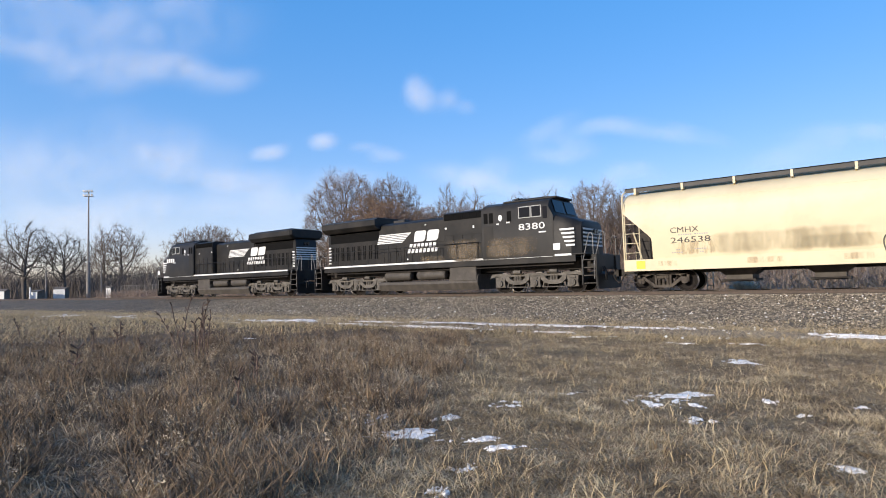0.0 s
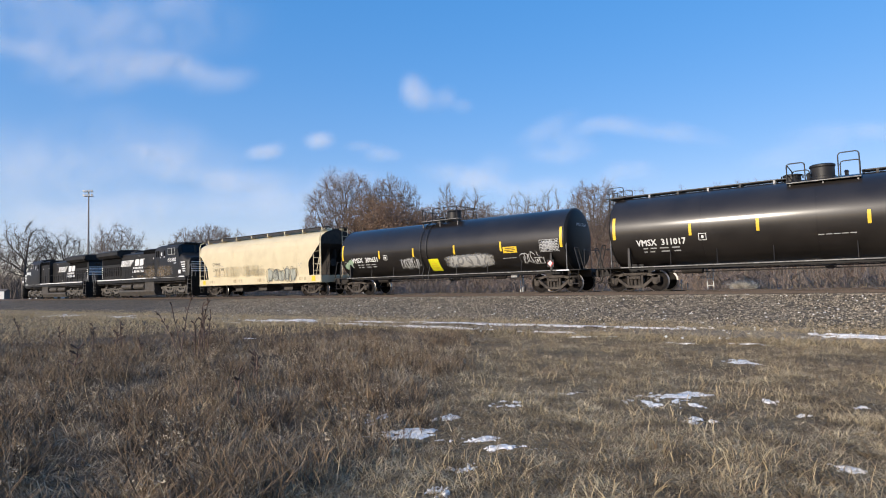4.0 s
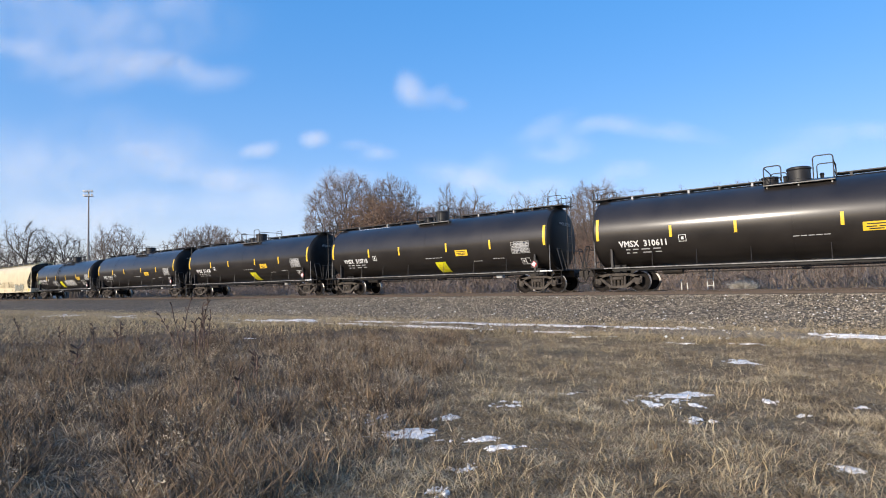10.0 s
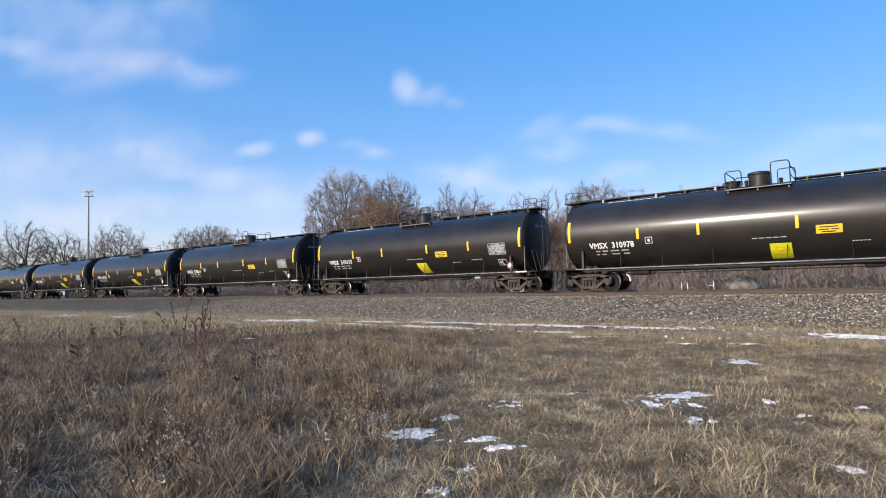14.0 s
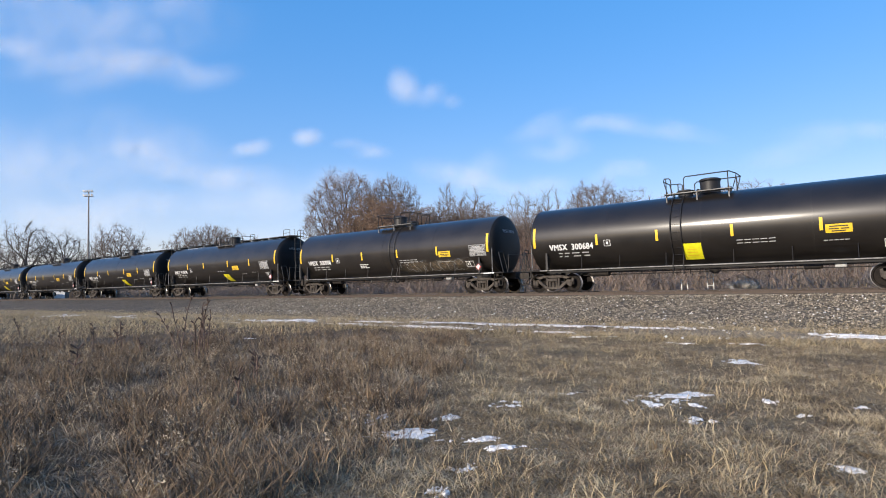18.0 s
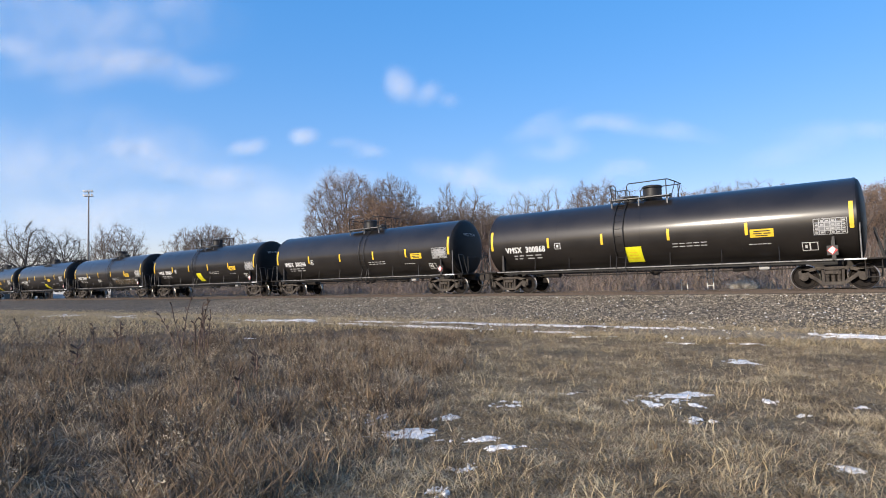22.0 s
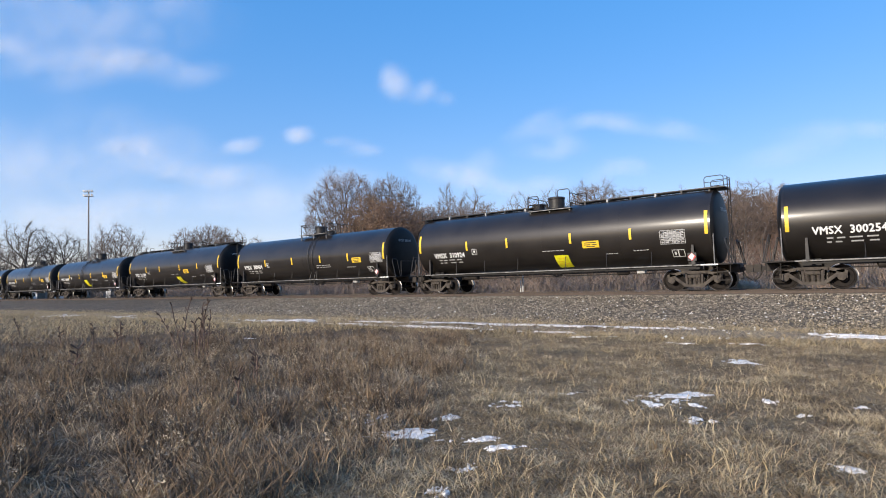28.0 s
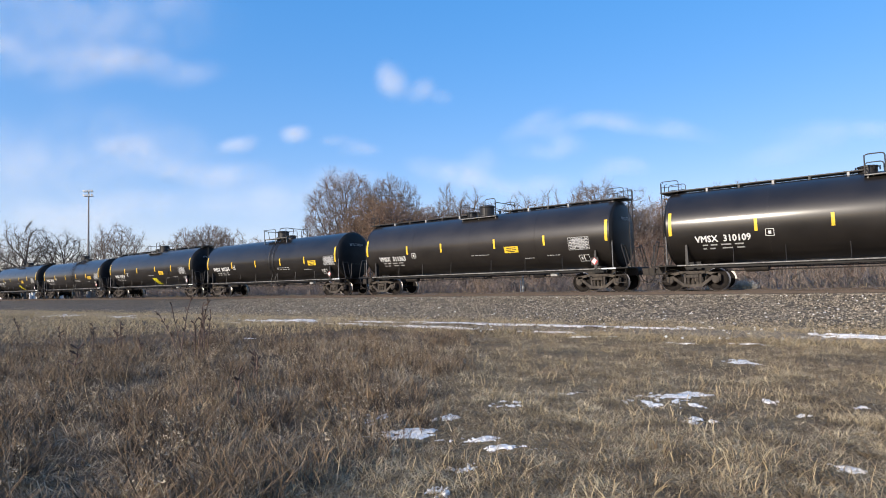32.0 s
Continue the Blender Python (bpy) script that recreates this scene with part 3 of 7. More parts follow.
def coupler(car, x, s, z=0.86):
    bm = bm_new()
    box(bm, *sorted((x - s * 0.6, x - s * 0.14)), -0.08, 0.08, z - 0.08, z + 0.08, 0.01)
    plate(bm, [(x - s * 0.2, z - 0.16), (x + s * 0.06, z - 0.16), (x + s * 0.06, z + 0.16), (x - s * 0.2, z + 0.16)], -0.16, 0.02)
    plate(bm, [(x - s * 0.2, z - 0.14), (x - s * 0.04, z - 0.14), (x - s * 0.04, z + 0.14), (x - s * 0.2, z + 0.14)], 0.02, 0.17)
    tube(bm, [(x - s * 0.3, -0.3, z - 0.05), (x - s * 0.15, -0.33, z - 0.35), (x + s * 0.05, -0.25, z - 0.48)], 0.028, 6)
    return part("coupler", bm, M_GRIMESHADE, car)


def wrap(bm, x0, x1, z0, z1, R, zc, off=0.006, n=4, m=1, side=-1):
    """A painted patch on the tank's side, between two heights."""
    a0, a1 = math.asin((z0 - zc) / R), math.asin((z1 - zc) / R)
    r = R + off
    grid = [[bm.verts.new((x0 + (x1 - x0) * i / m, side * r * math.cos(a0 + (a1 - a0) * j / n), zc + r * math.sin(a0 + (a1 - a0) * j / n))) for j in range(n + 1)] for i in range(m + 1)]
    for i in range(m):
        for j in range(n):
            bm.faces.new((grid[i][j], grid[i + 1][j], grid[i + 1][j + 1], grid[i][j + 1]))
    return bm


def wrap_frame(bm, x0, x1, z0, z1, w, R, zc, off=0.007):
    wrap(bm, x0, x1, z0, z0 + w, R, zc, off, 1)
    wrap(bm, x0, x1, z1 - w, z1, R, zc, off, 1)
    wrap(bm, x0, x0 + w, z0 + w, z1 - w, R, zc, off)
    wrap(bm, x1 - w, x1, z0 + w, z1 - w, R, zc, off)


def wrap_words(text, x0, width, z, size, R, zc, span, off=0.010):
    """Bold lettering laid on the tank's side, the share of the line within span: the strokes are struck five times, each a hair apart."""
    vs, fs = words(text, size, 1.05)
    lo, hi = min(v.x for v in vs), max(v.x for v in vs)
    bm = bm_new()
    a0 = math.asin((z - zc) / R)
    d = size * 0.032
    for k, (dx, dz) in enumerate(((0, 0), (d, 0), (-d, 0), (0, d), (0, -d))):
        bv = []
        r = R + off + 0.0025 * k
        for v in vs:
            a = a0 + (v.y + dz) / R
            bv.append(bm.verts.new((x0 + dx + (v.x - lo) / (hi - lo) * width, -r * math.cos(a), zc + r * math.sin(a))))
        for f in fs:
            if span[0] <= (vs[f[0]].x - lo) / (hi - lo) <= span[1]:
                bm.faces.new([bv[i] for i in f])
    bmesh.ops.delete(bm, geom=[v for v in bm.verts if not v.link_faces], context="VERTS")
    return bm


def flat_words(text, x0, width, z, size, surf):
    """Lettering on an upright side; surf(z) gives its y."""
    vs, fs = words(text, size)
    lo, hi = min(v.x for v in vs), max(v.x for v in vs)
    bm = bm_new()
    bv = [bm.verts.new((x0 + (v.x - lo) / (hi - lo) * width, surf(z + v.y), z + v.y)) for v in vs]
    for f in fs:
        bm.faces.new([bv[i] for i in f])
    return bm


def hoop(car, x0, x1, y, z0, z1, name="handrail", r=0.022, mid=True, n=6):
    """A bent-pipe guard rail with rounded corners."""
    bm = bm_new()
    c = 0.10
    tube(bm, [(x0, y, z0), (x0, y, z1 - c), (x0 + c * 0.3, y, z1 - c * 0.3), (x0 + c, y, z1), (x1 - c, y, z1), (x1 - c * 0.3, y, z1 - c * 0.3), (x1, y, z1 - c), (x1, y, z0)], r, n)
    if mid:
        zm = (z0 + z1) / 2
        tube(bm, [(x0, y, zm), (x1, y, zm)], r * 0.8, n)
    return part(name, bm, M_TANKDULL, car)


def cross_hoop(car, x, y0, y1, z0, z1, r=0.022):
    bm = bm_new()
    c = 0.10
    tube(bm, [(x, y0, z0), (x, y0, z1 - c), (x, y0 + c, z1), (x, y1 - c, z1), (x, y1, z1 - c), (x, y1, z0)], r, 6)
    tube(bm, [(x, y0, (z0 + z1) / 2), (x, y1, (z0 + z1) / 2)], r * 0.8, 6)
    return part("handrail", bm, M_TANKDULL, car)


def end_railing(car, gate, end, top, s):
    """Bent-pipe railing round one end of the top platform, from the ladder's gate to the far side."""
    z = top + 0.72
    b = end + s * 0.17
    bm = bm_new()
    tube(bm, [(gate, -0.96, top - 0.06), (gate, -0.96, z - 0.10), (gate + s * 0.08, -0.96, z - 0.01), (end, -0.96, z), (b, -0.50, z - 0.06), (b, 0.50, z - 0.06), (end, 0.96, z), (gate + s * 0.08, 0.96, z - 0.01), (gate, 0.96, z - 0.10), (gate, 0.96, top - 0.06)], 0.024, 6)
    part("handrail", bm, M_TANKDULL, car)
    for y in (-0.96, 0.96):
        bm = bm_new()
        tube(bm, [(end - s * 0.06, y, top - 0.10), (end - s * 0.06, y, z)], 0.024, 6)
        part("rail_post", bm, M_TANKDULL, car)
    for y in (-0.45, 0.45):
        bm = bm_new()
        tube(bm, [(b, y, z - 0.06), (b - s * 0.03, y, z - 0.22), (end, y, top + 0.04)], 0.020, 6)
        part("rail_post", bm, M_TANKDULL, car)


def tank_body(car, R, zc, seam=7.62, depth=0.30):
    bm = bm_new()
    n = 56
    lathe(bm, [(-seam, R), (-seam * 0.5, R), (0, R), (seam * 0.5, R), (seam, R)], n, "x", (0, 0, zc), cap=False)
    part("tank", bm, M_TANK, car)
    for s in (-1, 1):
        bm = bm_new()
        prof = [(s * (seam + depth * math.sin(a)), max(0.02, (R - 0.004) * math.cos(a))) for a in [radians(9 * k) for k in range(11)]]
        prof = [(s * (seam - 0.02), R - 0.004), (s * (seam + 0.03), R - 0.012), (s * (seam + 0.07), R - 0.05)] + [(s * (seam + 0.07 + (depth - 0.07) * math.sin(a)), max(0.02, (R - 0.05) * math.cos(a))) for a in [radians(11.25 * k) for k in range(1, 9)]]
        lathe(bm, prof, n, "x", (0, 0, zc))
        part("tank_head", bm, M_TANKDARK, car)
        bm = bm_new()
        lathe(bm, [(s * seam - 0.035, R - 0.002), (s * seam - 0.035, R + 0.012), (s * seam + 0.035, R + 0.012), (s * seam + 0.035, R - 0.02)], n, "x", (0, 0, zc), cap=False)
        part("jacket_band", bm, M_TANK, car)
    for x in (-3.9, 0.05, 3.9):
        bm = bm_new()
        lathe(bm, [(x - 0.03, R - 0.002), (x - 0.03, R + 0.004), (x + 0.03, R + 0.004), (x + 0.03, R - 0.002)], n, "x", (0, 0, zc), cap=False)
        part("jacket_band", bm, M_TANK, car)


def tank_car(kind, at):
    """A black tank car; kind A has a running board along the top, kind B a side ladder at the middle."""
    R, zc = (1.58, 2.68) if kind == "A" else (1.55, 2.58)
    car = thing("tank_car", at, "glossy black tank car with yellow stripes and " + ("a top running board" if kind == "A" else "a middle ladder"), "tank car", "tank cars in the train")
    tank_body(car, R, zc)
    bot = zc - R
    for s in (-1, 1):
        bm = bm_new()
        box(bm, *sorted((s * 6.0, s * 8.45)), -0.33, 0.33, 0.72, 1.06, 0.02)
        part("stub_sill", bm, M_GRIMESHADE, car)
        for y in (-1, 1):
            bm = bm_new()
            plate(bm, [(s * 6.55, 0.86), (s * 7.15, 0.86), (s * 7.15, bot + 0.12), (s * 6.55, bot + 0.12)], *sorted((y * 0.25, y * 0.70)))
            part("saddle", bm, M_TANKDARK, car)
        bm = bm_new()
        box(bm, *sorted((s * 7.35, s * 8.40)), -1.48, 1.48, 1.05, 1.10, 0.008)
        for k in range(5):
            box(bm, *sorted((s * (7.40 + 0.2 * k), s * (7.43 + 0.2 * k))), -1.46, 1.46, 1.10, 1.115)
        part("end_platform", bm, M_GRIMESHADE, car)
        for y in (-1, 1):
            bm = bm_new()
            ya, yb = sorted((y * 1.42, y * 1.47))
            plate(bm, [(s * 6.86, 1.10), (s * 6.98, 1.10), (s * 6.96, 1.92), (s * 6.88, 1.92)], ya, yb)
            box(bm, *sorted((s * 6.88, s * 6.90)), *sorted((y * 1.25, y * 1.46)), 1.10, 1.88)
            part("bracket", bm, M_TANKDULL, car)
            bm = bm_new()
            tube(bm, [(s * 8.38, y * 1.44, 1.10), (s * 8.14, y * 1.44, 2.06), (s * 8.12, y * 1.40, 2.13), (s * 8.12, y * 1.05, 2.13), (s * 8.14, y * 1.0, 2.06), (s * 8.38, y * 1.0, 1.10)], 0.024, 6)
            part("grab_rail", bm, M_TANKDULL, car, "slanted end handrail")
            bm = bm_new()
            tube(bm, [(s * 7.72, y * 1.44, 1.10), (s * 7.72, y * 1.44, 2.36), (s * 7.72, y * 1.41, 2.42), (s * 7.66, y * 1.36, 2.42)], 0.024, 6)
            part("grab_rail", bm, M_GALV, car, "upright end handrail")
            bm = bm_new()
            for z in (0.42, 0.75):
                box(bm, *sorted((s * 7.78, s * 8.30)), *sorted((y * 1.36, y * 1.46)), z, z + 0.03)
            for x in (7.80, 8.28):
                tube(bm, [(s * x, y * 1.41, 0.42), (s * x, y * 1.41, 1.06)], 0.018, 6)
            part("step", bm, M_GRIMESHADE, car)
        bm = bm_new()
        tube(bm, [(s * 8.40, -0.95, 1.10), (s * 8.40, -0.95, 2.0), (s * 8.40, 0.95, 2.0), (s * 8.40, 0.95, 1.10)], 0.02, 6)
        part("end_rail", bm, M_TANKDULL, car)
        freight_truck(car, s * 6.83)
        coupler(car, s * 8.82, s)
    for y in (-1, 1):
        # the rail's pale material puts its sunlit top edge into the colour
        bm = bm_new()
        box(bm, -7.36, 7.36, *sorted((y * 1.30, y * 1.40)), 1.05, 1.10, 0.006)
        part("side_rail", bm, M_GALV, car, "side rail along the tank's foot, painted pale for its sunlit edge")
        # dark strip added in place of the shadow below the rail
        bm = bm_new()
        box(bm, -7.0, 7.0, *sorted((y * 1.22, y * 1.296)), 0.95, 1.08, 0.006)
        part("rail_flange", bm, M_TANKDARK, car, "dark strip standing in for the shadow under the side rail")
        for x in (-5.2, -3.4, -1.4, 1.2, 3.2, 5.2):
            bm = bm_new()
            tube(bm, [(x, y * 1.34, 1.06), (x, y * 1.28, bot + 0.62)], 0.016, 5)
            part("rail_bracket", bm, M_TANKDULL, car)
    bm = bm_new()
    tube(bm, [(-6.0, -0.85, 0.93), (-2.0, -0.85, 0.90), (1.6, -0.80, 0.90), (6.0, -0.80, 0.93)], 0.028, 6)
    part("brake_pipe", bm, M_GRIMESHADE, car)
    bm = bm_new()
    tube(bm, [(-5.6, -0.25, 0.80), (5.6, -0.25, 0.80)], 0.022, 6)
    for x in (-4.6, -2.8, 2.8, 4.6):
        box(bm, x - 0.03, x + 0.03, -0.3, -0.2, 0.80, bot + 0.1)
    part("brake_rod", bm, M_GRIMESHADE, car)
    bm = bm_new()
    lathe(bm, [(-4.9, 0.05), (-4.85, 0.17), (-4.05, 0.17), (-4.0, 0.05)], 14, "x", (0, -0.95, 0.90))
    part("air_reservoir", bm, M_GRIMESHADE, car)
    bm = bm_new()
    lathe(bm, [(3.5, 0.05), (3.53, 0.13), (4.0, 0.13), (4.1, 0.06)], 12, "x", (0, -0.9, 0.88))
    part("brake_cylinder", bm, M_GRIMESHADE, car)
    bm = bm_new()
    box(bm, 4.47, 4.83, -1.12, -0.86, 0.80, 1.00, 0.02)
    box(bm, 4.53, 4.77, -1.14, -1.12, 0.84, 0.96)
    part("brake_valve", bm, M_GREYPAINT, car, "pale grey brake valve box")
    bm = bm_new()
    lathe(bm, [(bot - 0.30, 0.10), (bot - 0.22, 0.16), (bot - 0.20, 0.22), (bot - 0.02, 0.24), (bot + 0.05, 0.3)], 14, "z", (0.25, 0, 0))
    part("outlet_valve", bm, M_GRIMESHADE, car)
    bm = bm_new()
    plate(bm, [(-0.15, bot + 0.05), (0.25, bot - 0.34), (0.42, bot - 0.34), (0.80, bot + 0.05), (0.72, bot + 0.05), (0.38, bot - 0.27), (0.30, bot - 0.27), (-0.07, bot + 0.05)], -0.55, -0.50)
    part("valve_guard", bm, M_GRIMESHADE, car)
    # top fittings
    top = zc + R
    vx, lid = (0.24, 0.52) if kind == "A" else (0.22, 0.64)
    bm = bm_new()
    lathe(bm, [(top - 0.12, 0.46), (top + 0.02, 0.46), (top + 0.04, 0.40), (top + lid - 0.14, 0.40), (top + lid - 0.10, 0.43), (top + lid - 0.04, 0.43), (top + lid, 0.36)], 20, "z", (vx, 0, 0))
    part("valve_housing", bm, M_TANKDULL, car, "round black valve housing with a lid")
    bm = bm_new()
    mx = vx + 1.0 if kind in ("C", "D") else vx - 1.0
    lathe(bm, [(top - 0.10, 0.30), (top + 0.16, 0.30), (top + 0.19, 0.33), (top + 0.24, 0.33), (top + 0.27, 0.2)], 16, "z", (mx, 0, 0))
    for k in range(6):
        a = k * math.pi / 3
        tube(bm, [(mx + 0.36 * math.cos(a), 0.36 * math.sin(a), top + 0.08), (mx + 0.36 * math.cos(a), 0.36 * math.sin(a), top + 0.24)], 0.025, 5)
    part("manway", bm, M_TANKDULL, car)
    for x, y in ((vx + 0.75, 0.1), (vx - 0.45, -0.2)):
        bm = bm_new()
        lathe(bm, [(top - 0.05, 0.065), (top + 0.14, 0.065), (top + 0.15, 0.09), (top + 0.22, 0.05)], 8, "z", (x, y, 0))
        part("vent_valve", bm, M_TANKDULL, car)
    px0, px1 = (-0.88, 1.44) if kind == "A" else ((-1.45, 1.20) if kind == "B" else (2 * vx - 1.30, 2 * vx + 1.45))
    low, inner, outer = (top - 0.24, 0.78, 1.05) if kind == "A" else (top, 0.52, 0.98)
    for y in (-1, 1):
        bm = bm_new()
        box(bm, px0, px1, *sorted((y * inner, y * outer)), low + 0.02, low + 0.055)
        for x in (px0 + 0.1, (px0 + px1) / 2, px1 - 0.1):
            beam(bm, (x, top - 0.36), (x, low + 0.02), 0.05, *sorted((y * 0.88, y * 0.94)))
        part("top_platform", bm, M_GALV, car, "pale galvanised grating platform")
        if kind == "A":
            hoop(car, px0 + 0.03, px0 + 0.62, y * 1.02, low + 0.05, low + 0.78, mid=False)
            hoop(car, px1 - 0.66, px1 - 0.03, y * 1.02, low + 0.05, low + 0.96, mid=False)
    if kind == "A":
        for x in (px0 + 0.03, px1 - 0.03):
            cross_hoop(car, x, -1.0, 1.0, low + 0.05, low + 0.76)
    else:
        gate = (-1.14, -0.62) if kind == "B" else (2 * vx + 0.16, 2 * vx + 0.66)
        end_railing(car, gate[0], px0 + 0.05, top, -1)
        end_railing(car, gate[1], px1 - 0.05, top, 1)
    if kind == "A":
        for xa, xb in ((-7.9, px0 - 0.02), (px1 + 0.02, 7.9)):
            bm = bm_new()
            box(bm, xa, xb, -0.34, 0.34, top + 0.07, top + 0.11)
            k = int((xb - xa) / 0.22)
            for i in range(k):
                x = xa + (i + 0.5) * (xb - xa) / k
                box(bm, x - 0.012, x + 0.012, -0.33, 0.33, top + 0.11, top + 0.125)
            part("running_board", bm, M_TANKDULL, car, "dark steel running board")
            for i in range(6):
                x = xa + 0.45 + i * (xb - xa - 0.9) / 5
                bm = bm_new()
                box(bm, x - 0.04, x + 0.04, -0.38, 0.38, top + 0.01, top + 0.07)
                box(bm, x - 0.04, x + 0.04, -0.42, -0.36, top - 0.10, top + 0.07)
                part("board_bracket", bm, M_GREYPAINT if i % 2 else M_TANKDULL, car)
        for s in (-1, 1):
            for y in (-1, 1):
                xa, xb = sorted((s * 7.32, s * 8.06))
                hoop(car, xa, xb, y * 0.62, top + 0.02, top + 0.52, r=0.017, mid=True)
            bm = bm_new()
            box(bm, *sorted((s * 7.28, s * 8.10)), -0.64, 0.64, top + 0.02, top + 0.06)
            part("end_deck", bm, M_TANKDULL, car)
            bm = bm_new()
            for y in (-0.25, 0.25):
                tube(bm, [(s * 8.14, y, 1.12), (s * 8.14, y, top + 0.50), (s * 8.04, y, top + 0.52)], 0.02, 5)
            for k in range(9):
                tube(bm, [(s * 8.14, -0.25, 1.40 + 0.34 * k), (s * 8.14, 0.25, 1.40 + 0.34 * k)], 0.014, 5)
            part("end_ladder", bm, M_TANKDULL, car)
    else:
        for y in (-1, 1):
            bm = bm_new()
            arc = [radians(a) for a in range(-38, 71, 12)]
            rails = (-1.10, -0.68) if kind == "B" else (2 * vx + 0.20, 2 * vx + 0.62)
            for x in rails:
                tube(bm, [(x, y * 1.40, 0.72), (x, y * 1.42, 1.15)] + [(x, y * (R + 0.06) * math.cos(a), zc + (R + 0.06) * math.sin(a)) for a in arc] + [(x, y * 0.62, top + 0.05)], 0.022, 5)
            for a in [radians(a) for a in range(-52, 70, 12)]:
                tube(bm, [(rails[0], y * (R + 0.06) * math.cos(a), zc + (R + 0.06) * math.sin(a)), (rails[1], y * (R + 0.06) * math.cos(a), zc + (R + 0.06) * math.sin(a))], 0.007, 5)
            part("ladder", bm, M_TANKDULL, car)
    # markings on the camera's side
    mids = (-4.32, -1.86, 1.58, 4.40) if kind == "A" else ((-4.35, -1.68, 1.22, 4.16) if kind in ("B", "D") else (-4.15, -1.13, 1.80, 4.42))
    dz = 0.08 if kind == "A" else -0.06
    for x in (-7.50, 7.50):
        part("reflective_stripe", wrap(bm_new(), x - 0.065, x + 0.065, 2.24 + dz, 3.20 + dz, R, zc, 0.006, 8), M_YELLOW, car)
    for x in mids:
        part("reflective_stripe", wrap(bm_new(), x - 0.055, x + 0.055, 2.22 + dz, 2.70 + dz, R, zc, 0.006, 4), M_YELLOW, car)
    return car


def small_marks(car, kind):
    """Weights, data panel, sign and placard of one car, on its near side."""
    R, zc = (1.58, 2.68) if kind == "A" else (1.55, 2.58)
    bm = bm_new()
    for z, xs in ((1.84, ((-6.30, -6.10), (-6.00, -5.75), (-5.62, -5.25), (-5.12, -4.80))), (1.70, ((-6.30, -6.16), (-6.04, -5.84), (-5.58, -5.22), (-5.05, -4.78)))):
        for a, b in xs:
            wrap(bm, a, b, z, z + 0.05, R, zc, 0.007, 1)
    tagged(part("stencil_block", bm, M_GREYPAINT, car), kind="stuff")
    bm = bm_new()
    wrap_frame(bm, -4.02, -3.72, 2.08, 2.36, 0.022, R, zc)
    wrap(bm, -3.92, -3.82, 2.16, 2.28, R, zc, 0.007, 1)
    part("stencil_box", bm, M_WHITE, car)
    px = 5.65 if kind == "A" else 6.35
    bm = bm_new()
    wrap_frame(bm, px, px + 1.02, 2.0, 2.58, 0.02, R, zc)
    for k in range(1, 4):
        wrap(bm, px + 0.04, px + 0.98, 2.0 + 0.145 * k - 0.012, 2.0 + 0.145 * k + 0.012, R, zc, 0.007, 1)
    for k in range(1, 6):
        x = px + 0.17 * k
        wrap(bm, x - 0.012, x + 0.012, 2.03, 2.55, R, zc, 0.008, 3)
    rnd = random.Random(5)
    for i in range(6):
        for j in range(4):
            if rnd.random() < 0.8:
                wrap(bm, px + 0.05 + 0.165 * i, px + 0.14 + 0.165 * i, 2.045 + 0.14 * j, 2.10 + 0.14 * j, R, zc, 0.007, 1)
    panel = part("data_panel", bm, M_GREYPAINT, car, "grey stencilled data panel")
    part("panel_ground", wrap(bm_new(), px + 0.02, px + 1.0, 2.02, 2.56, R, zc, 0.0045, 4), M_SCRAWL, panel)
    bx = 6.05 if kind == "A" else 5.95
    bm = bm_new()
    wrap_frame(bm, bx, bx + 0.25, 1.46, 1.76, 0.022, R, zc)
    wrap_frame(bm, bx + 0.25, bx + 0.50, 1.46, 1.76, 0.022, R, zc)
    wrap(bm, bx + 0.09, bx + 0.17, 1.55, 1.67, R, zc, 0.007, 1)
    part("stencil_box", bm, M_WHITE, car)
    sx = 2.15 if kind == "A" else (4.28 if kind in ("B", "D") else 4.78)
    sign = part("warning_sign", wrap(bm_new(), sx, sx + 0.80, 2.05, 2.36, R, zc, 0.006, 3), M_YELLOW, car, "yellow warning sign with dark bars")
    for a, b, z in ((0.12, 0.68, 2.26), (0.10, 0.40, 2.17), (0.46, 0.70, 2.17), (0.18, 0.60, 2.09)):
        part("sign_bar", wrap(bm_new(), sx + a, sx + b, z, z + 0.04, R, zc, 0.010, 1), M_INK, sign)
    bm = bm_new()
    rows = ((0.05, 1.25, 2.0), (3.2, 3.75, 1.72), (4.45, 5.15, 1.80)) if kind == "A" else ((1.35, 2.75, 1.98), (1.35, 2.75, 1.86), (4.2, 5.0, 1.78))
    for a, b, z in rows:
        n = 5
        for k in range(n):
            wrap(bm, a + (b - a) * k / n, a + (b - a) * (k + 0.8) / n, z, z + 0.032, R, zc, 0.007, 1)
    tagged(part("stencil_block", bm, M_GREYPAINT, car), kind="stuff")
    # placard on its holder
    hx, hz, hy = 6.88, 1.42, -1.47
    bm = bm_new()
    box(bm, hx - 0.17, hx + 0.17, hy + 0.01, hy + 0.03, hz - 0.17, hz + 0.17)
    box(bm, hx - 0.03, hx + 0.03, hy + 0.02, hy + 0.06, 1.06, hz + 0.36)
    holder = part("placard_holder", bm, M_TANKDULL, car)
    bm = bm_new()
    plate(bm, [(hx - 0.17, hz), (hx, hz - 0.17), (hx + 0.17, hz), (hx, hz + 0.17)], hy - 0.006, hy + 0.006)
    part("placard", bm, M_RED, holder, "red and white diamond placard")
    bm = bm_new()
    plate(bm, [(hx - 0.14, hz), (hx, hz - 0.14), (hx + 0.05, hz - 0.05), (hx + 0.10, hz + 0.04), (hx, hz + 0.14)], hy - 0.011, hy - 0.007)
    part("placard_face", bm, M_WHITE, holder)
    bm = bm_new()
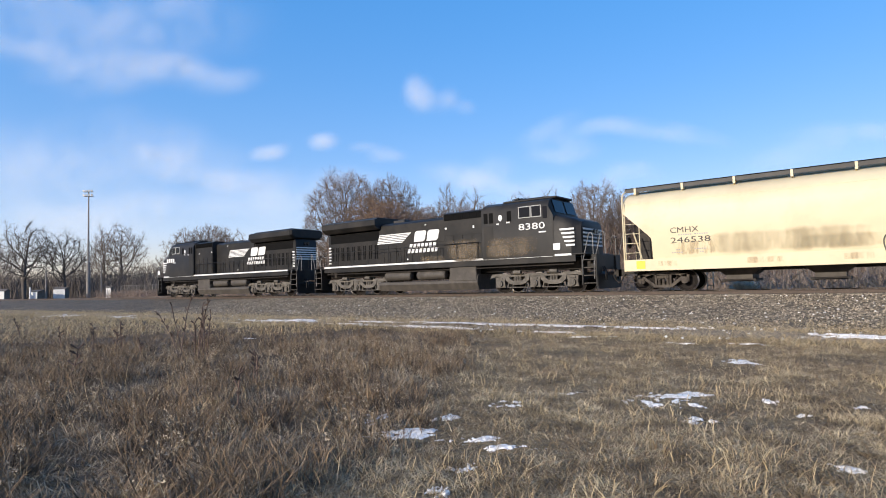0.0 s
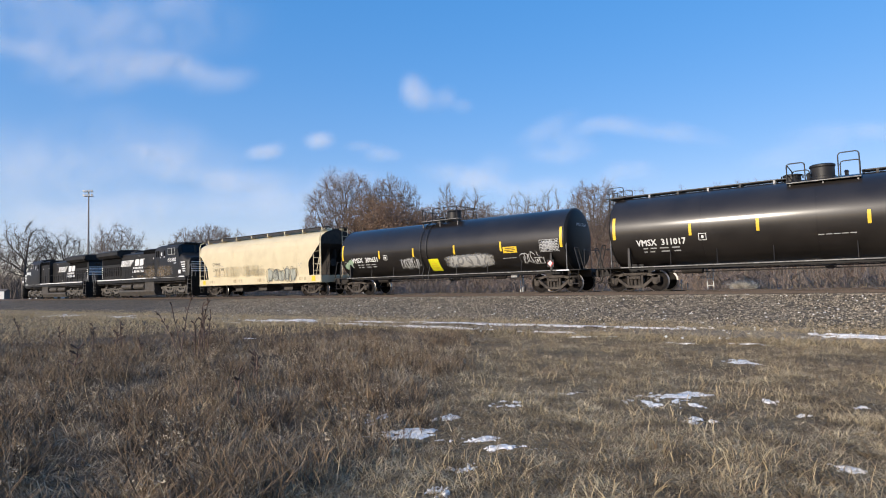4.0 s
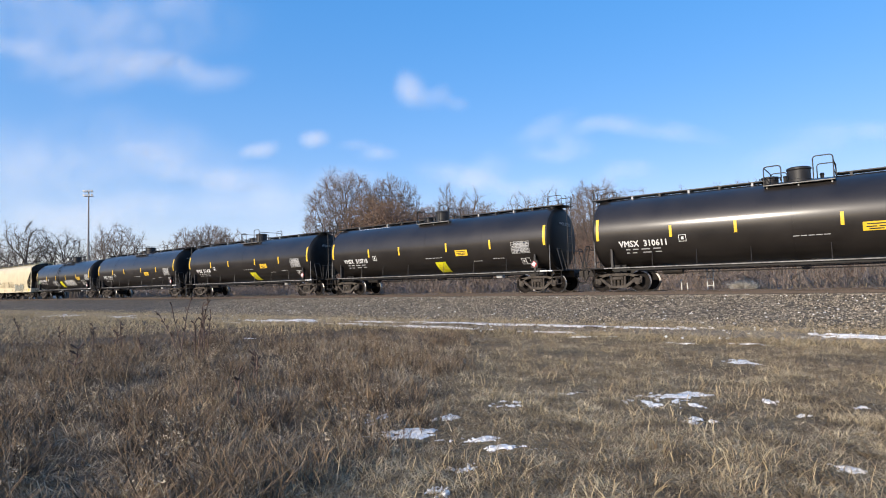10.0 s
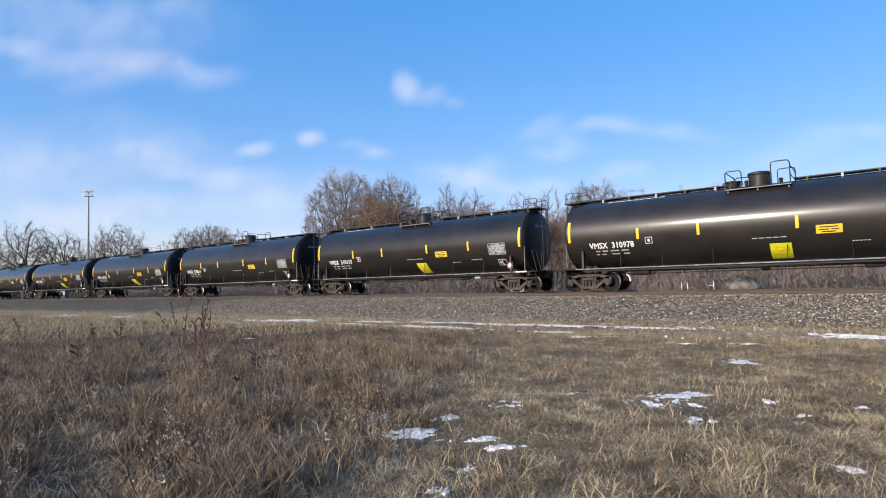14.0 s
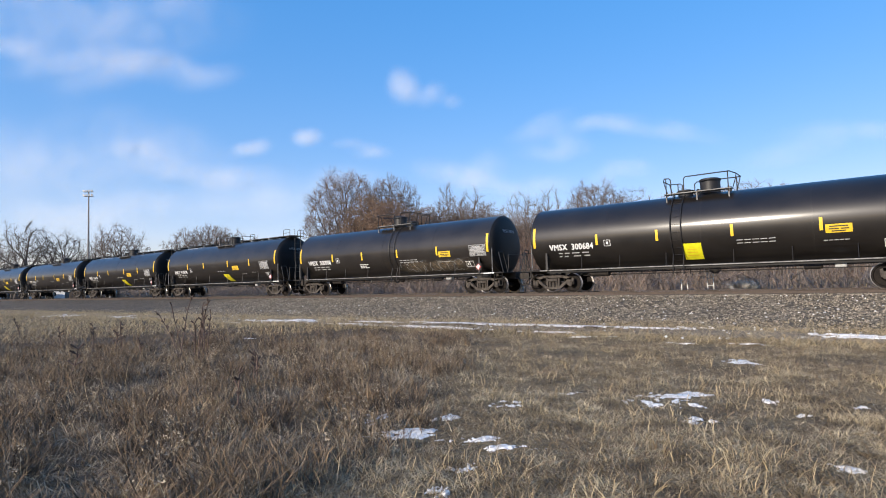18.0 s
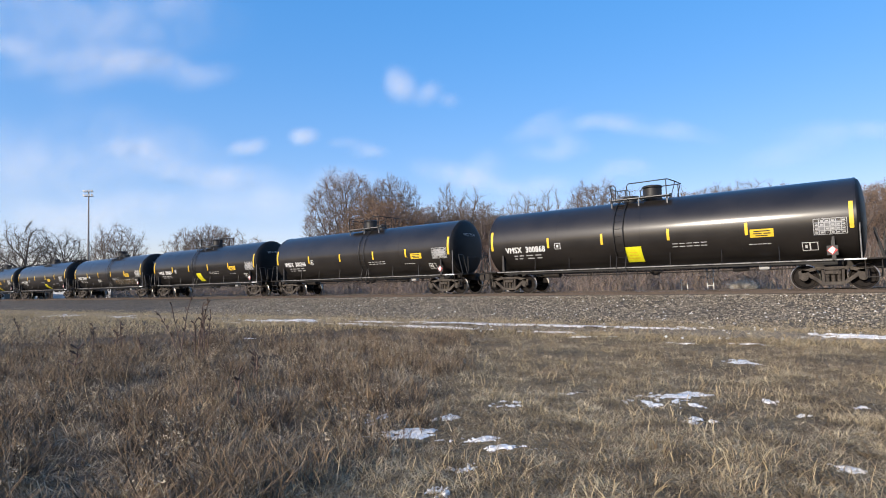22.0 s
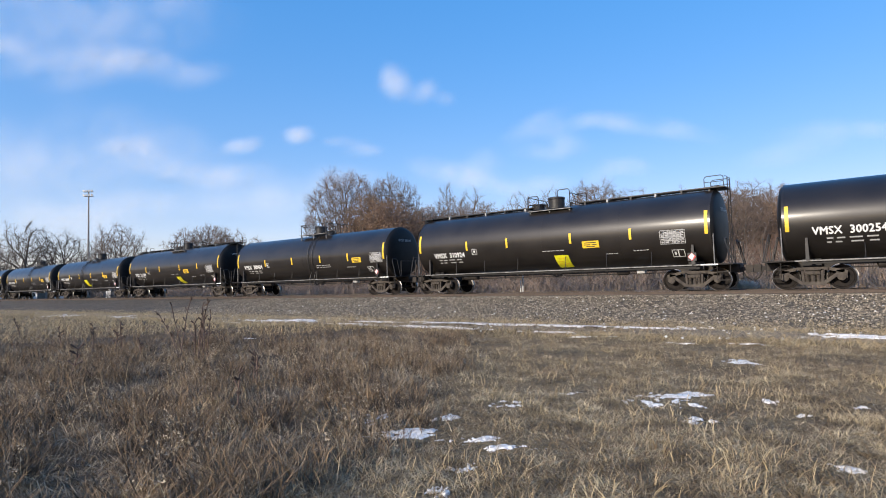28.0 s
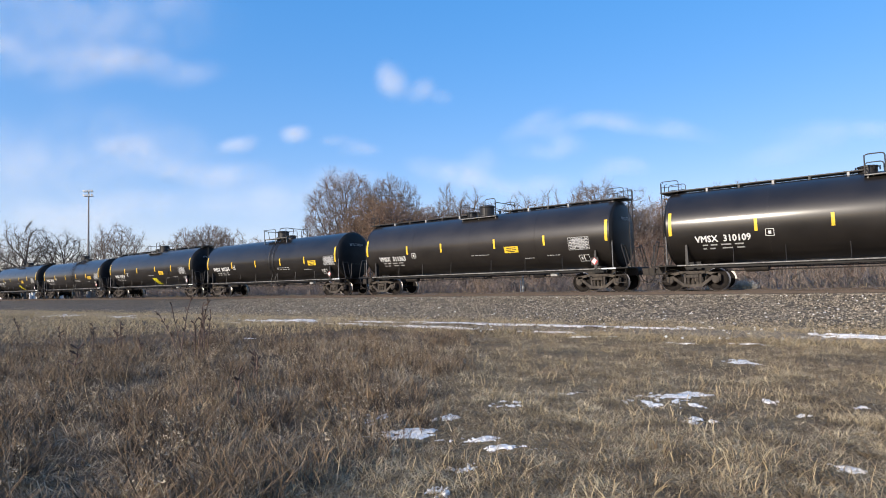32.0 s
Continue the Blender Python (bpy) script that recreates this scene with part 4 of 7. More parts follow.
    box(bm, 7.20, 7.85, -1.50, -1.483, 1.045, 1.10)
    part("edge_strip", bm, M_WHITE, car)


def lower_sign(car, kind):
    R, zc = (1.58, 2.68) if kind == "A" else (1.55, 2.58)
    x = 0.62 if kind == "A" else -0.68
    z0, z1 = (1.22, 1.79) if kind == "A" else (1.32, 1.98)
    sign = part("lime_sign", wrap(bm_new(), x, x + 0.72, z0, z1, R, zc, 0.006, 6), M_LIME, car, "bright lime yellow sign low on the tank")
    for k in range(3):
        part("sign_bar", wrap(bm_new(), x + 0.10 + 0.04 * k, x + 0.60 - 0.05 * k, z0 + 0.16 + 0.12 * k, z0 + 0.19 + 0.12 * k, R, zc, 0.010, 1), M_YELLOW, sign)


def graffiti(car, x0, x1, z0, z1, seed, surf, material, name="graffiti", w=0.05, loops=7):
    """Sprayed loops and strokes as thin ribbons on a car's side; surf(z) gives its y."""
    rnd = random.Random(seed)
    bm = bm_new()
    dx = (x1 - x0) / loops
    for k in range(loops):
        cx, cz = x0 + dx * (k + 0.5), (z0 + z1) / 2 + rnd.uniform(-0.05, 0.05)
        a, b = dx * rnd.uniform(0.45, 0.7), (z1 - z0) * rnd.uniform(0.36, 0.48)
        ph, w1, w2 = rnd.random() * 6.3, rnd.uniform(0.1, 0.3), rnd.uniform(0.1, 0.25)
        arc = rnd.uniform(4.2, 6.3)
        pts = []
        for i in range(25):
            t = ph + arc * i / 24
            r = 1 + w1 * math.sin(2 * t + k) + w2 * math.sin(3 * t + 2 * k)
            pts.append(Vector((cx + a * r * math.cos(t), min(z1, max(z0, cz + b * r * math.sin(t))))))
        prev = None
        for i in range(24):
            d = pts[i + 1] - pts[i]
            if d.length < 1e-4:
                continue
            d.normalize()
            nn = Vector((-d.y, d.x)) * w / 2
            pair = []
            for q in (pts[i] + nn, pts[i] - nn):
                pair.append(bm.verts.new((q.x, surf(q.y), q.y)))
            if prev:
                bm.faces.new((prev[0], prev[1], pair[1], pair[0]))
            prev = pair
    return part(name, bm, material, car, "sprayed graffiti loops")


def blob(car, x0, x1, z0, z1, seed, surf, material, name, label, round_off=0.0):
    """A sprayed or rolled patch of uneven outline; round_off draws its corners in."""
    rnd = random.Random(seed)
    bm = bm_new()
    rows = 16 if round_off else 8
    mid, half = (x0 + x1) / 2, (x1 - x0) / 2
    prev = None
    for j in range(rows + 1):
        f = j / rows
        z = z0 + (z1 - z0) * f
        e = 0.20 * half * (1.0 if j in (0, rows) else 0.4)
        w = half * ((1 - round_off) + round_off * math.sqrt(max(0.02, 1 - (2 * f - 1) ** 2)))
        a = bm.verts.new((mid - w + rnd.uniform(0, e), surf(z), z))
        b = bm.verts.new((mid + w - rnd.uniform(0, e), surf(z), z))
        if prev:
            bm.faces.new((prev[0], prev[1], b, a))
        prev = (a, b)
    return part(name, bm, material, car, label)


def tank_surf(kind, off=0.010):
    R, zc = (1.58, 2.68) if kind == "A" else (1.55, 2.58)
    return lambda z: -(R + off) * math.cos(math.asin(max(-0.99, min(0.99, (z - zc) / R))))


# the tank cars in order: kind, number, place of the end stripe at 9 s, lime sign
CARS = (("B", "300631", -71.42, True), ("A", "311017", -53.82, False), ("A", "311458", -36.08, True), ("A", "310718", -18.47, True),
        ("A", "310611", -0.77, False), ("A", "310113", 16.93, True), ("A", "310978", 34.62, True), ("D", "300006", 52.50, False),
        ("B", "300684", 70.25, True), ("C", "300346", 88.15, False), ("B", "300868", 106.00, True), ("A", "311789", 123.80, True),
        ("C", "300404", 141.57, False), ("A", "310924", 159.49, True), ("C", "300254", 177.29, False), ("A", "311363", 195.26, False), ("A", "310109", 213.04, False))


def at_start(q):
    return pose(q - travelled(0.0), TRACK_Y, RAIL_Z)


def travelled(t):
    """How far the train has gone at t, counted from 9 s; it gathers speed slowly, and the slack runs in for a moment after 24 s."""
    f = min(1.0, max(0.0, (t - 24.2) / 0.2))
    return 9.059 * (t - 9) + 0.5 * 0.04425 * (t - 9) ** 2 - 0.34 * f * f * (3 - 2 * f)


first = {}
for kind, number, q, lime in CARS:
    q += 7.5
    if kind not in first:
        car = first[kind] = tank_car(kind, at_start(q))
        small_marks(car, kind)
    else:
        car = copy_thing(first[kind], at_start(q))
    TRAIN.append((car, q, kind, number, lime))
for car, q, kind, number, lime in TRAIN:
    R, zc = (1.58, 2.68) if kind == "A" else (1.55, 2.58)
    z = 1.99 if kind == "A" else 2.02
    for span in ((-0.01, 0.45), (0.45, 1.01)):
        part("lettering", wrap_words("VMSX  " + number, -6.55 if kind == "A" else -6.72, 2.02 if kind == "A" else 2.18, z, 0.38 if kind == "A" else 0.40, R, zc, span), M_WHITE, car, "white lettering")
    vs, fs = words("VMSX " + number, 0.24, 1.05)
    lo, hi = min(v.x for v in vs), max(v.x for v in vs)
    bm = bm_new()
    bv = [bm.verts.new((0, -0.42 + (v.x - lo) / (hi - lo) * 1.15 - 0.15, zc + 0.62 + v.y)) for v in vs]
    for v in bv:
        q = min(0.999, math.hypot(v.co.y, v.co.z - zc) / (R - 0.05))
        v.co.x = 7.69 + 0.23 * math.sqrt(1 - q * q) + 0.012
    for f in fs:
        bm.faces.new([bv[i] for i in f])
    part("head_lettering", bm, M_GREYPAINT, car, "small white lettering on the tank's head")
    if lime:
        lower_sign(car, kind)
    if number in ("310718", "310113", "310978"):
        bm = bm_new()
        for k in range(9):
            wrap(bm, -5.9 + 0.29 * k, -5.66 + 0.29 * k, 4.10, 4.14, R, zc, 0.007, 1)
        tagged(part("stencil_block", bm, M_WHITE, car), kind="stuff")
graffiti(TRAIN[0][0], -2.9, -1.3, 1.45, 2.1, 3, tank_surf("B"), M_SCRAWLWHITE, loops=8, w=0.035)
graffiti(TRAIN[0][0], -2.6, -1.25, 1.5, 2.12, 23, tank_surf("B", 0.012), M_SCRAWLWHITE, loops=9, w=0.03)
graffiti(TRAIN[0][0], 0.5, 3.6, 1.4, 2.15, 4, tank_surf("B"), M_SCRAWL, w=0.11, loops=6)
blob(TRAIN[0][0], 0.4, 3.7, 1.42, 2.1, 5, tank_surf("B", 0.008), M_FILL, "sprayed_patch", "faded grey sprayed fill")
graffiti(TRAIN[0][0], 5.2, 6.2, 1.45, 2.1, 8, tank_surf("B"), M_SCRAWLWHITE, loops=5, w=0.04)
for x0, x1, z0, z1, seed in ((-7.46, -6.95, 1.62, 1.98, 2), (-7.28, -6.72, 1.78, 2.08, 12), (-7.05, -6.60, 1.92, 2.20, 13)):
    blob(TRAIN[0][0], x0, x1, z0, z1, seed, tank_surf("B", 0.010 + 0.001 * (seed % 5)), M_GREENSPRAY, "sprayed_patch", "green sprayed patch", 0.9)
graffiti(TRAIN[0][0], -7.44, -6.55, 1.62, 2.2, 14, tank_surf("B", 0.016), M_SCRAWLWHITE, loops=4, w=0.025)
graffiti(TRAIN[7][0], 0.7, 6.9, 1.2, 2.0, 9, tank_surf("B"), M_SCRAWL, w=0.03, loops=11)
bm = bm_new()
for k in range(3):
    for i in range(4 - k % 2):
        wrap(bm, -1.98 + 0.19 * i, -1.82 + 0.19 * i, 1.86 - 0.09 * k, 1.91 - 0.09 * k, 1.55, 2.58, 0.007, 1)
tagged(part("stencil_block", bm, M_WHITE, TRAIN[7][0]), kind="stuff")
blob(TRAIN[7][0], 0.8, 6.9, 1.2, 1.95, 15, tank_surf("B", 0.008), M_DUSTFILM, "sprayed_patch", "faded sprayed film")
# ---- covered hopper
HOP = ((1.36, 1.46), (1.9, 1.525), (2.6, 1.565), (3.4, 1.555), (3.75, 1.49), (4.0, 1.36), (4.2, 1.08), (4.34, 0.70), (4.42, 0.35), (4.45, 0.0))


def hop_surf(off=0.008):
    return lambda z: -(float(np.interp(z, [h[0] for h in HOP], [h[1] for h in HOP])) + off)


def hop_end(z):
    return float(np.interp(z, (1.36, 2.15, 2.31, 2.45, 3.46, 3.6), (6.20, 6.20, 6.24, 6.36, 7.40, 7.42)))


def hopper_car(at):
    car = thing("hopper_car", at, "cream covered hopper car with faded overpaint and graffiti", "hopper car")
    bm = bm_new()
    zs = sorted(set([h[0] for h in HOP] + [2.15, 2.31, 2.45, 2.9, 3.46]))
    rings = []
    n = 12
    for z in zs:
        y = float(np.interp(z, [h[0] for h in HOP], [h[1] for h in HOP]))
        e = hop_end(z)
        rings.append([[bm.verts.new((-e + 2 * e * i / n, s * y, z)) for i in range(n + 1)] for s in (-1, 1)])
    for a, b in zip(rings, rings[1:]):
        for s in (0, 1):
            for i in range(n):
                if b is rings[-1] and s == 1:
                    bm.faces.new((a[1][i], a[1][i + 1], b[0][i + 1], b[0][i]))
                else:
                    bm.faces.new((a[s][i], a[s][i + 1], b[s][i + 1], b[s][i]))
        for i in (0, n):
            if b is rings[-1]:
                bm.faces.new((a[0][i], a[1][i], b[0][i]))
            else:
                bm.faces.new((a[0][i], a[1][i], b[1][i], b[0][i]))
    for v in rings[-1][1]:
        bm.verts.remove(v)
    body = part("body", bm, M_CREAM, car)
    # end faces take the dark material, so their shade is painted in
    body.data.materials.append(M_GRIMESHADE)
    for f in body.data.polygons:
        if abs(f.normal.x) > 0.5:
            f.material_index = 1
    for x in (-5.0, -2.5, 0.0, 2.5, 5.0):
        bm = bm_new()
        pts = [(x, hop_surf(0.002)(z), z) for z in [1.4 + 0.25 * k for k in range(9)] + [3.75, 4.0, 4.2, 4.34]]
        tube(bm, pts, 0.004, 4)
        part("weld_seam", bm, M_CREAM, car)
    bm = bm_new()
    tube(bm, [(-7.35, hop_surf(0.002)(3.82), 3.82), (7.35, hop_surf(0.002)(3.82), 3.82)], 0.014, 4)
    part("weld_seam", bm, M_CREAM, car)
    for s in (-1, 1):
        bm = bm_new()
        box(bm, -7.42, 7.42, *sorted((s * 1.46, s * 1.53)), 0.92, 1.40, 0.01)
        box(bm, -7.42, 7.42, *sorted((s * 1.40, s * 1.56)), 0.90, 0.95, 0.006)
        part("side_sill", bm, M_CREAM, car)
        for e in (-1, 1):
            bm = bm_new()
            tube(bm, [(e * 7.42, s * 1.50, 0.95), (e * 7.42, s * 1.50, 4.05), (e * 7.42, s * 1.40, 4.30), (e * 7.40, s * 1.10, 4.45)], 0.035, 6)
            part("corner_post", bm, M_CREAM, car)
            bm = bm_new()
            for x in (6.72, 7.34):
                tube(bm, [(e * x, s * 1.52, 1.38), (e * x, s * 1.52, 3.05 if x < 7 else 3.9)], 0.022, 6)
            for k in range(4):
                tube(bm, [(e * 6.72, s * 1.52, 1.70 + 0.42 * k), (e * 7.34, s * 1.52, 1.70 + 0.42 * k)], 0.014, 5)
            part("side_ladder", bm, M_CREAM, car)
            bm = bm_new()
            tube(bm, [(e * 6.70, s * 1.30, 1.40), (e * 7.05, s * 1.30, 2.60)], 0.035, 5)
            part("brace", bm, M_CREAM, car)
            bm = bm_new()
            plate(bm, [(e * 6.52, 1.0), (e * 6.90, 1.0), (e * 6.90, 1.34), (e * 6.52, 1.34)], *sorted((s * 1.535, s * 1.541)))
            part("reflector_patch", bm, M_YELLOW, car)
            bm = bm_new()
            for z in (0.40, 0.70):
                box(bm, *sorted((e * 6.9, e * 7.38)), *sorted((s * 1.42, s * 1.52)), z, z + 0.03)
            for x in (6.92, 7.36):
                tube(bm, [(e * x, s * 1.47, 0.40), (e * x, s * 1.47, 0.94)], 0.018, 5)
            part("step", bm, M_GRIMESHADE, car)
    for e in (-1, 1):
        bm = bm_new()
        box(bm, *sorted((e * 7.30, e * 7.46)), -1.5, 1.5, 0.88, 1.36, 0.02)
        part("end_sill", bm, M_CREAM, car)
        bm = bm_new()
        box(bm, *sorted((e * 6.2, e * 7.3)), -1.4, 1.4, 1.30, 1.36)
        part("end_floor", bm, M_GRIMESHADE, car)
        bm = bm_new()
        for y in (-0.55, 0.0, 0.55):
            plate(bm, [(e * 5.9, 1.36), (e * 7.2, 1.36), (e * 7.25, 3.2), (e * 7.1, 3.2)], y - 0.02, y + 0.02)
        part("end_web", bm, M_GRIMESHADE, car)
        bm = bm_new()
        for y in (0.35, 0.85):
            tube(bm, [(e * 7.50, y, 1.0), (e * 7.50, y, 4.55)], 0.022, 5)
        for k in range(10):
            tube(bm, [(e * 7.50, 0.35, 1.2 + 0.35 * k), (e * 7.50, 0.85, 1.2 + 0.35 * k)], 0.015, 5)
        part("end_ladder", bm, M_CREAM, car)
        bm = bm_new()
        lathe(bm, [(e * 7.50, 0.26), (e * 7.54, 0.26)], 16, "x", (0, -0.5, 2.2))
        part("brake_wheel", bm, M_GRIMESHADE, car)
        freight_truck(car, e * 5.95)
        coupler(car, e * 8.15, e)
    bm = bm_new()
    box(bm, -7.9, 7.9, -0.32, 0.32, 0.78, 1.12, 0.02)
    part("center_sill", bm, M_GRIMESHADE, car)
    for k, x in enumerate((-3.05, 0.0, 3.05)):
        bm = bm_new()
        ring = []
        for z, a, b in ((1.38, 1.48, 1.42), (0.62, 0.48, 0.75), (0.46, 0.48, 0.75)):
            ring.append([bm.verts.new((x + i * a, j * b, z)) for i, j in ((-1, -1), (1, -1), (1, 1), (-1, 1))])
        for a, b in zip(ring, ring[1:]):
            for i in range(4):
                bm.faces.new((a[i], a[(i + 1) % 4], b[(i + 1) % 4], b[i]))
        bm.faces.new(ring[-1])
        part("hopper_bay", bm, M_LOCOGREY, car, "dusty hopper bay")
        bm = bm_new()
        box(bm, x - 0.62, x + 0.62, -0.95, 0.95, 0.36, 0.46, 0.01)
        tube(bm, [(x - 0.5, -1.05, 0.42), (x + 0.5, -1.05, 0.42)], 0.03, 6)
        part("outlet_gate", bm, M_GRIMESHADE, car)
    # roof: hatch trough between two running boards
    bm = bm_new()
    box(bm, -6.6, 6.6, -0.30, 0.30, 4.42, 4.60, 0.04)
    part("hatch_cover", bm, M_CREAM, car)
    for s in (-1, 1):
        bm = bm_new()
        box(bm, -7.45, 7.45, *sorted((s * 0.52, s * 0.98)), 4.58, 4.62)
        for k in range(60):
            x = -7.4 + 14.8 * k / 59
            box(bm, x - 0.012, x + 0.012, *sorted((s * 0.53, s * 0.97)), 4.62, 4.635)
        box(bm, -7.45, 7.45, *sorted((s * 0.95, s * 0.98)), 4.42, 4.62)
        part("running_board", bm, M_TANKDULL, car, "dark steel running board")
        for k in range(8):
            x = -7.0 + 2.0 * k
            bm = bm_new()
            box(bm, x - 0.045, x + 0.045, *sorted((s * 0.60, s * 1.0)), 4.32, 4.60)
            part("board_bracket", bm, M_CREAM, car)
    # markings
    sf = hop_surf(0.010)
    part("lettering", flat_words("CMHX", -5.42, 1.12, 2.44, 0.34, sf), M_INK, car, "black lettering")
    part("lettering", flat_words("246538", -5.42, 1.55, 2.02, 0.34, sf), M_INK, car, "black lettering")
    bm = bm_new()
    rnd = random.Random(2)
    for z, a, b in ((1.72, -5.4, -4.9), (1.72, -4.5, -4.0), (1.60, -5.4, -4.95), (1.60, -4.5, -4.1), (2.33, -5.1, -3.9), (2.05, 5.0, 5.6), (1.9, 5.0, 5.5), (2.2, 5.0, 5.55)):
        m = int((b - a) / 0.09)
        for i in range(m):
            if rnd.random() < 0.75:
                x = a + i * 0.09
                vs = [bm.verts.new((x + u, sf(z + v), z + v)) for u, v in ((0, 0), (0.06, 0), (0.06, 0.045), (0, 0.045))]
                bm.faces.new(vs)
    tagged(part("stencil_block", bm, M_SPRAY, car), kind="stuff")
    blob(car, -4.6, 1.9, 1.38, 2.45, 6, hop_surf(0.006), M_STAIN, "overpaint", "dull streaked beige overpaint")
    blob(car, -1.0, 1.8, 1.42, 2.1, 26, hop_surf(0.008), M_STAIN, "overpaint", "dull streaked beige overpaint")
    for k, (xa, xb, za, zb) in enumerate(((-5.8, -3.2, 1.40, 2.2),)):
        blob(car, xa, xb, za, zb, 40 + k, hop_surf(0.005), M_RUSTSTAIN, "rust_stain", "thin rust streaks")
    for k, (xa, xb) in enumerate(((-3.0, -1.0), (0.2, 1.6), (5.0, 6.2), (-6.2, -5.0))):
        blob(car, xa, xb, 1.02, 1.36, 60 + k, lambda z: -1.536, M_RUSTSTAIN, "rust_stain", "thin rust streaks")
    for k in range(5):
        blob(car, 1.70 + 0.64 * k, 2.42 + 0.64 * k, 1.0 + 0.05 * (k % 2), 2.02 - 0.08 * (k % 3), 7 + k, lambda z, k=k: -1.572 - 0.001 * k, M_FILLGREEN, "sprayed_patch", "faded grey-green sprayed fill", 0.75)
    graffiti(car, 1.66, 4.98, 0.98, 2.08, 12, lambda z: -1.580, M_INK, w=0.034, loops=8)
    graffiti(car, 1.9, 4.8, 1.15, 1.9, 31, lambda z: -1.582, M_INK, w=0.020, loops=6)
    return car


# ---- diesel locomotives
def gons(bm, sections):
    """A skin over closed outlines, one at each x: [(x, [(y, z), ...]), ...]."""
    rings = [[bm.verts.new((x, y, z)) for y, z in o] for x, o in sections]
    n = len(rings[0])
    for a, b in zip(rings, rings[1:]):
        for i in range(n):
            bm.faces.new((a[i], a[(i + 1) % n], b[(i + 1) % n], b[i]))
    bm.faces.new(rings[0][::-1])
    bm.faces.new(rings[-1])
    return bm


def hoodform(w, z0, z1, c):
    return [(-w, z0), (w, z0), (w, z1 - c), (w - c, z1 - c * 0.25), (w - 2 * c, z1), (-w + 2 * c, z1), (-w + c, z1 - c * 0.25), (-w, z1 - c)]


def loco_frame_mesh(s):
    """Cast side frame of a three-axle truck: hanging bows between the axle boxes, with springs and brake gear."""
    bm = bm_new()
    ya, yb = sorted((s * 1.00, s * 1.14))
    chord = [(-2.62, 0.74), (-2.50, 0.98), (-1.62, 1.02), (-1.40, 0.93), (-0.60, 0.93), (-0.40, 1.0), (0.40, 1.0), (0.60, 0.93), (1.40, 0.93), (1.62, 1.02), (2.50, 0.98), (2.62, 0.74)]
    plate(bm, chord + [(2.45, 0.82), (1.5, 0.84), (0.5, 0.84), (-0.5, 0.84), (-1.5, 0.84), (-2.45, 0.82)], ya, yb)
    bow = [(-0.72, 0.90), (-0.66, 0.66), (-0.46, 0.50), (-0.20, 0.43), (0.20, 0.43), (0.46, 0.50), (0.66, 0.66), (0.72, 0.90), (0.50, 0.90), (0.42, 0.74), (0.26, 0.64), (-0.26, 0.64), (-0.42, 0.74), (-0.50, 0.90)]
    for x in (-1.0, 1.0):
        plate(bm, [(x + u, z) for u, z in bow], ya - 0.02, yb + 0.02)
        for d in (-0.14, 0.0, 0.14):
            tube(bm, [(x + d, s * 1.08, 0.64), (x + d, s * 1.08, 0.86)], 0.055, 8)
        tube(bm, [(x - 0.16, s * 1.2, 1.06), (x + 0.26, s * 1.2, 1.06)], 0.10, 10)
        beam(bm, (x + 0.40, 1.0), (x + 0.62, 0.30), 0.06, ya + 0.06, yb + 0.04)
        beam(bm, (x - 0.40, 1.0), (x - 0.62, 0.30), 0.06, ya + 0.06, yb + 0.04)
        tube(bm, [(x - 0.6, s * 1.1, 0.30), (x + 0.6, s * 1.1, 0.30)], 0.03, 6)
    for x in (-2.0, 0.0, 2.0):
        plate(bm, [(x - 0.30, 0.30), (x + 0.30, 0.30), (x + 0.26, 0.55), (x + 0.30, 0.86), (x - 0.30, 0.86), (x - 0.26, 0.55)], ya, yb)
        tube(bm, [(x, s * 1.05, 0.508), (x, s * 1.24, 0.508)], 0.16, 16)
        tube(bm, [(x, s * 1.24, 0.508), (x, s * 1.27, 0.508)], 0.10, 12)
        box(bm, x - 0.16, x + 0.16, *sorted((s * 1.12, s * 1.19)), 0.70, 0.80, 0.01)
    return bm


LOCO = {}


def loco_truck(car, x):
    if not LOCO:
        bm = bm_new()
        box(bm, -2.3, 2.3, -0.9, 0.9, 0.55, 0.95, 0.05)
        LOCO["b"] = to_mesh(bm, "truck", M_GRIMESHADE)
        for s in (-1, 1):
            LOCO[s] = to_mesh(loco_frame_mesh(s), "side_frame", M_LOCOTRUCK)
        LOCO["axle"] = wheelset_mesh(0.508)
    tr = part("truck", LOCO["b"], None, car, "dusty three-axle truck", pose(x, 0, 0))
    for s in (-1, 1):
        part("side_frame", LOCO[s], None, tr)
    for k in (-1, 0, 1):
        ax = part("wheelset", LOCO["axle"], None, tr, "", pose(2.0 * k, 0, 0.508))
        ax["axle_key"] = "l%d" % k


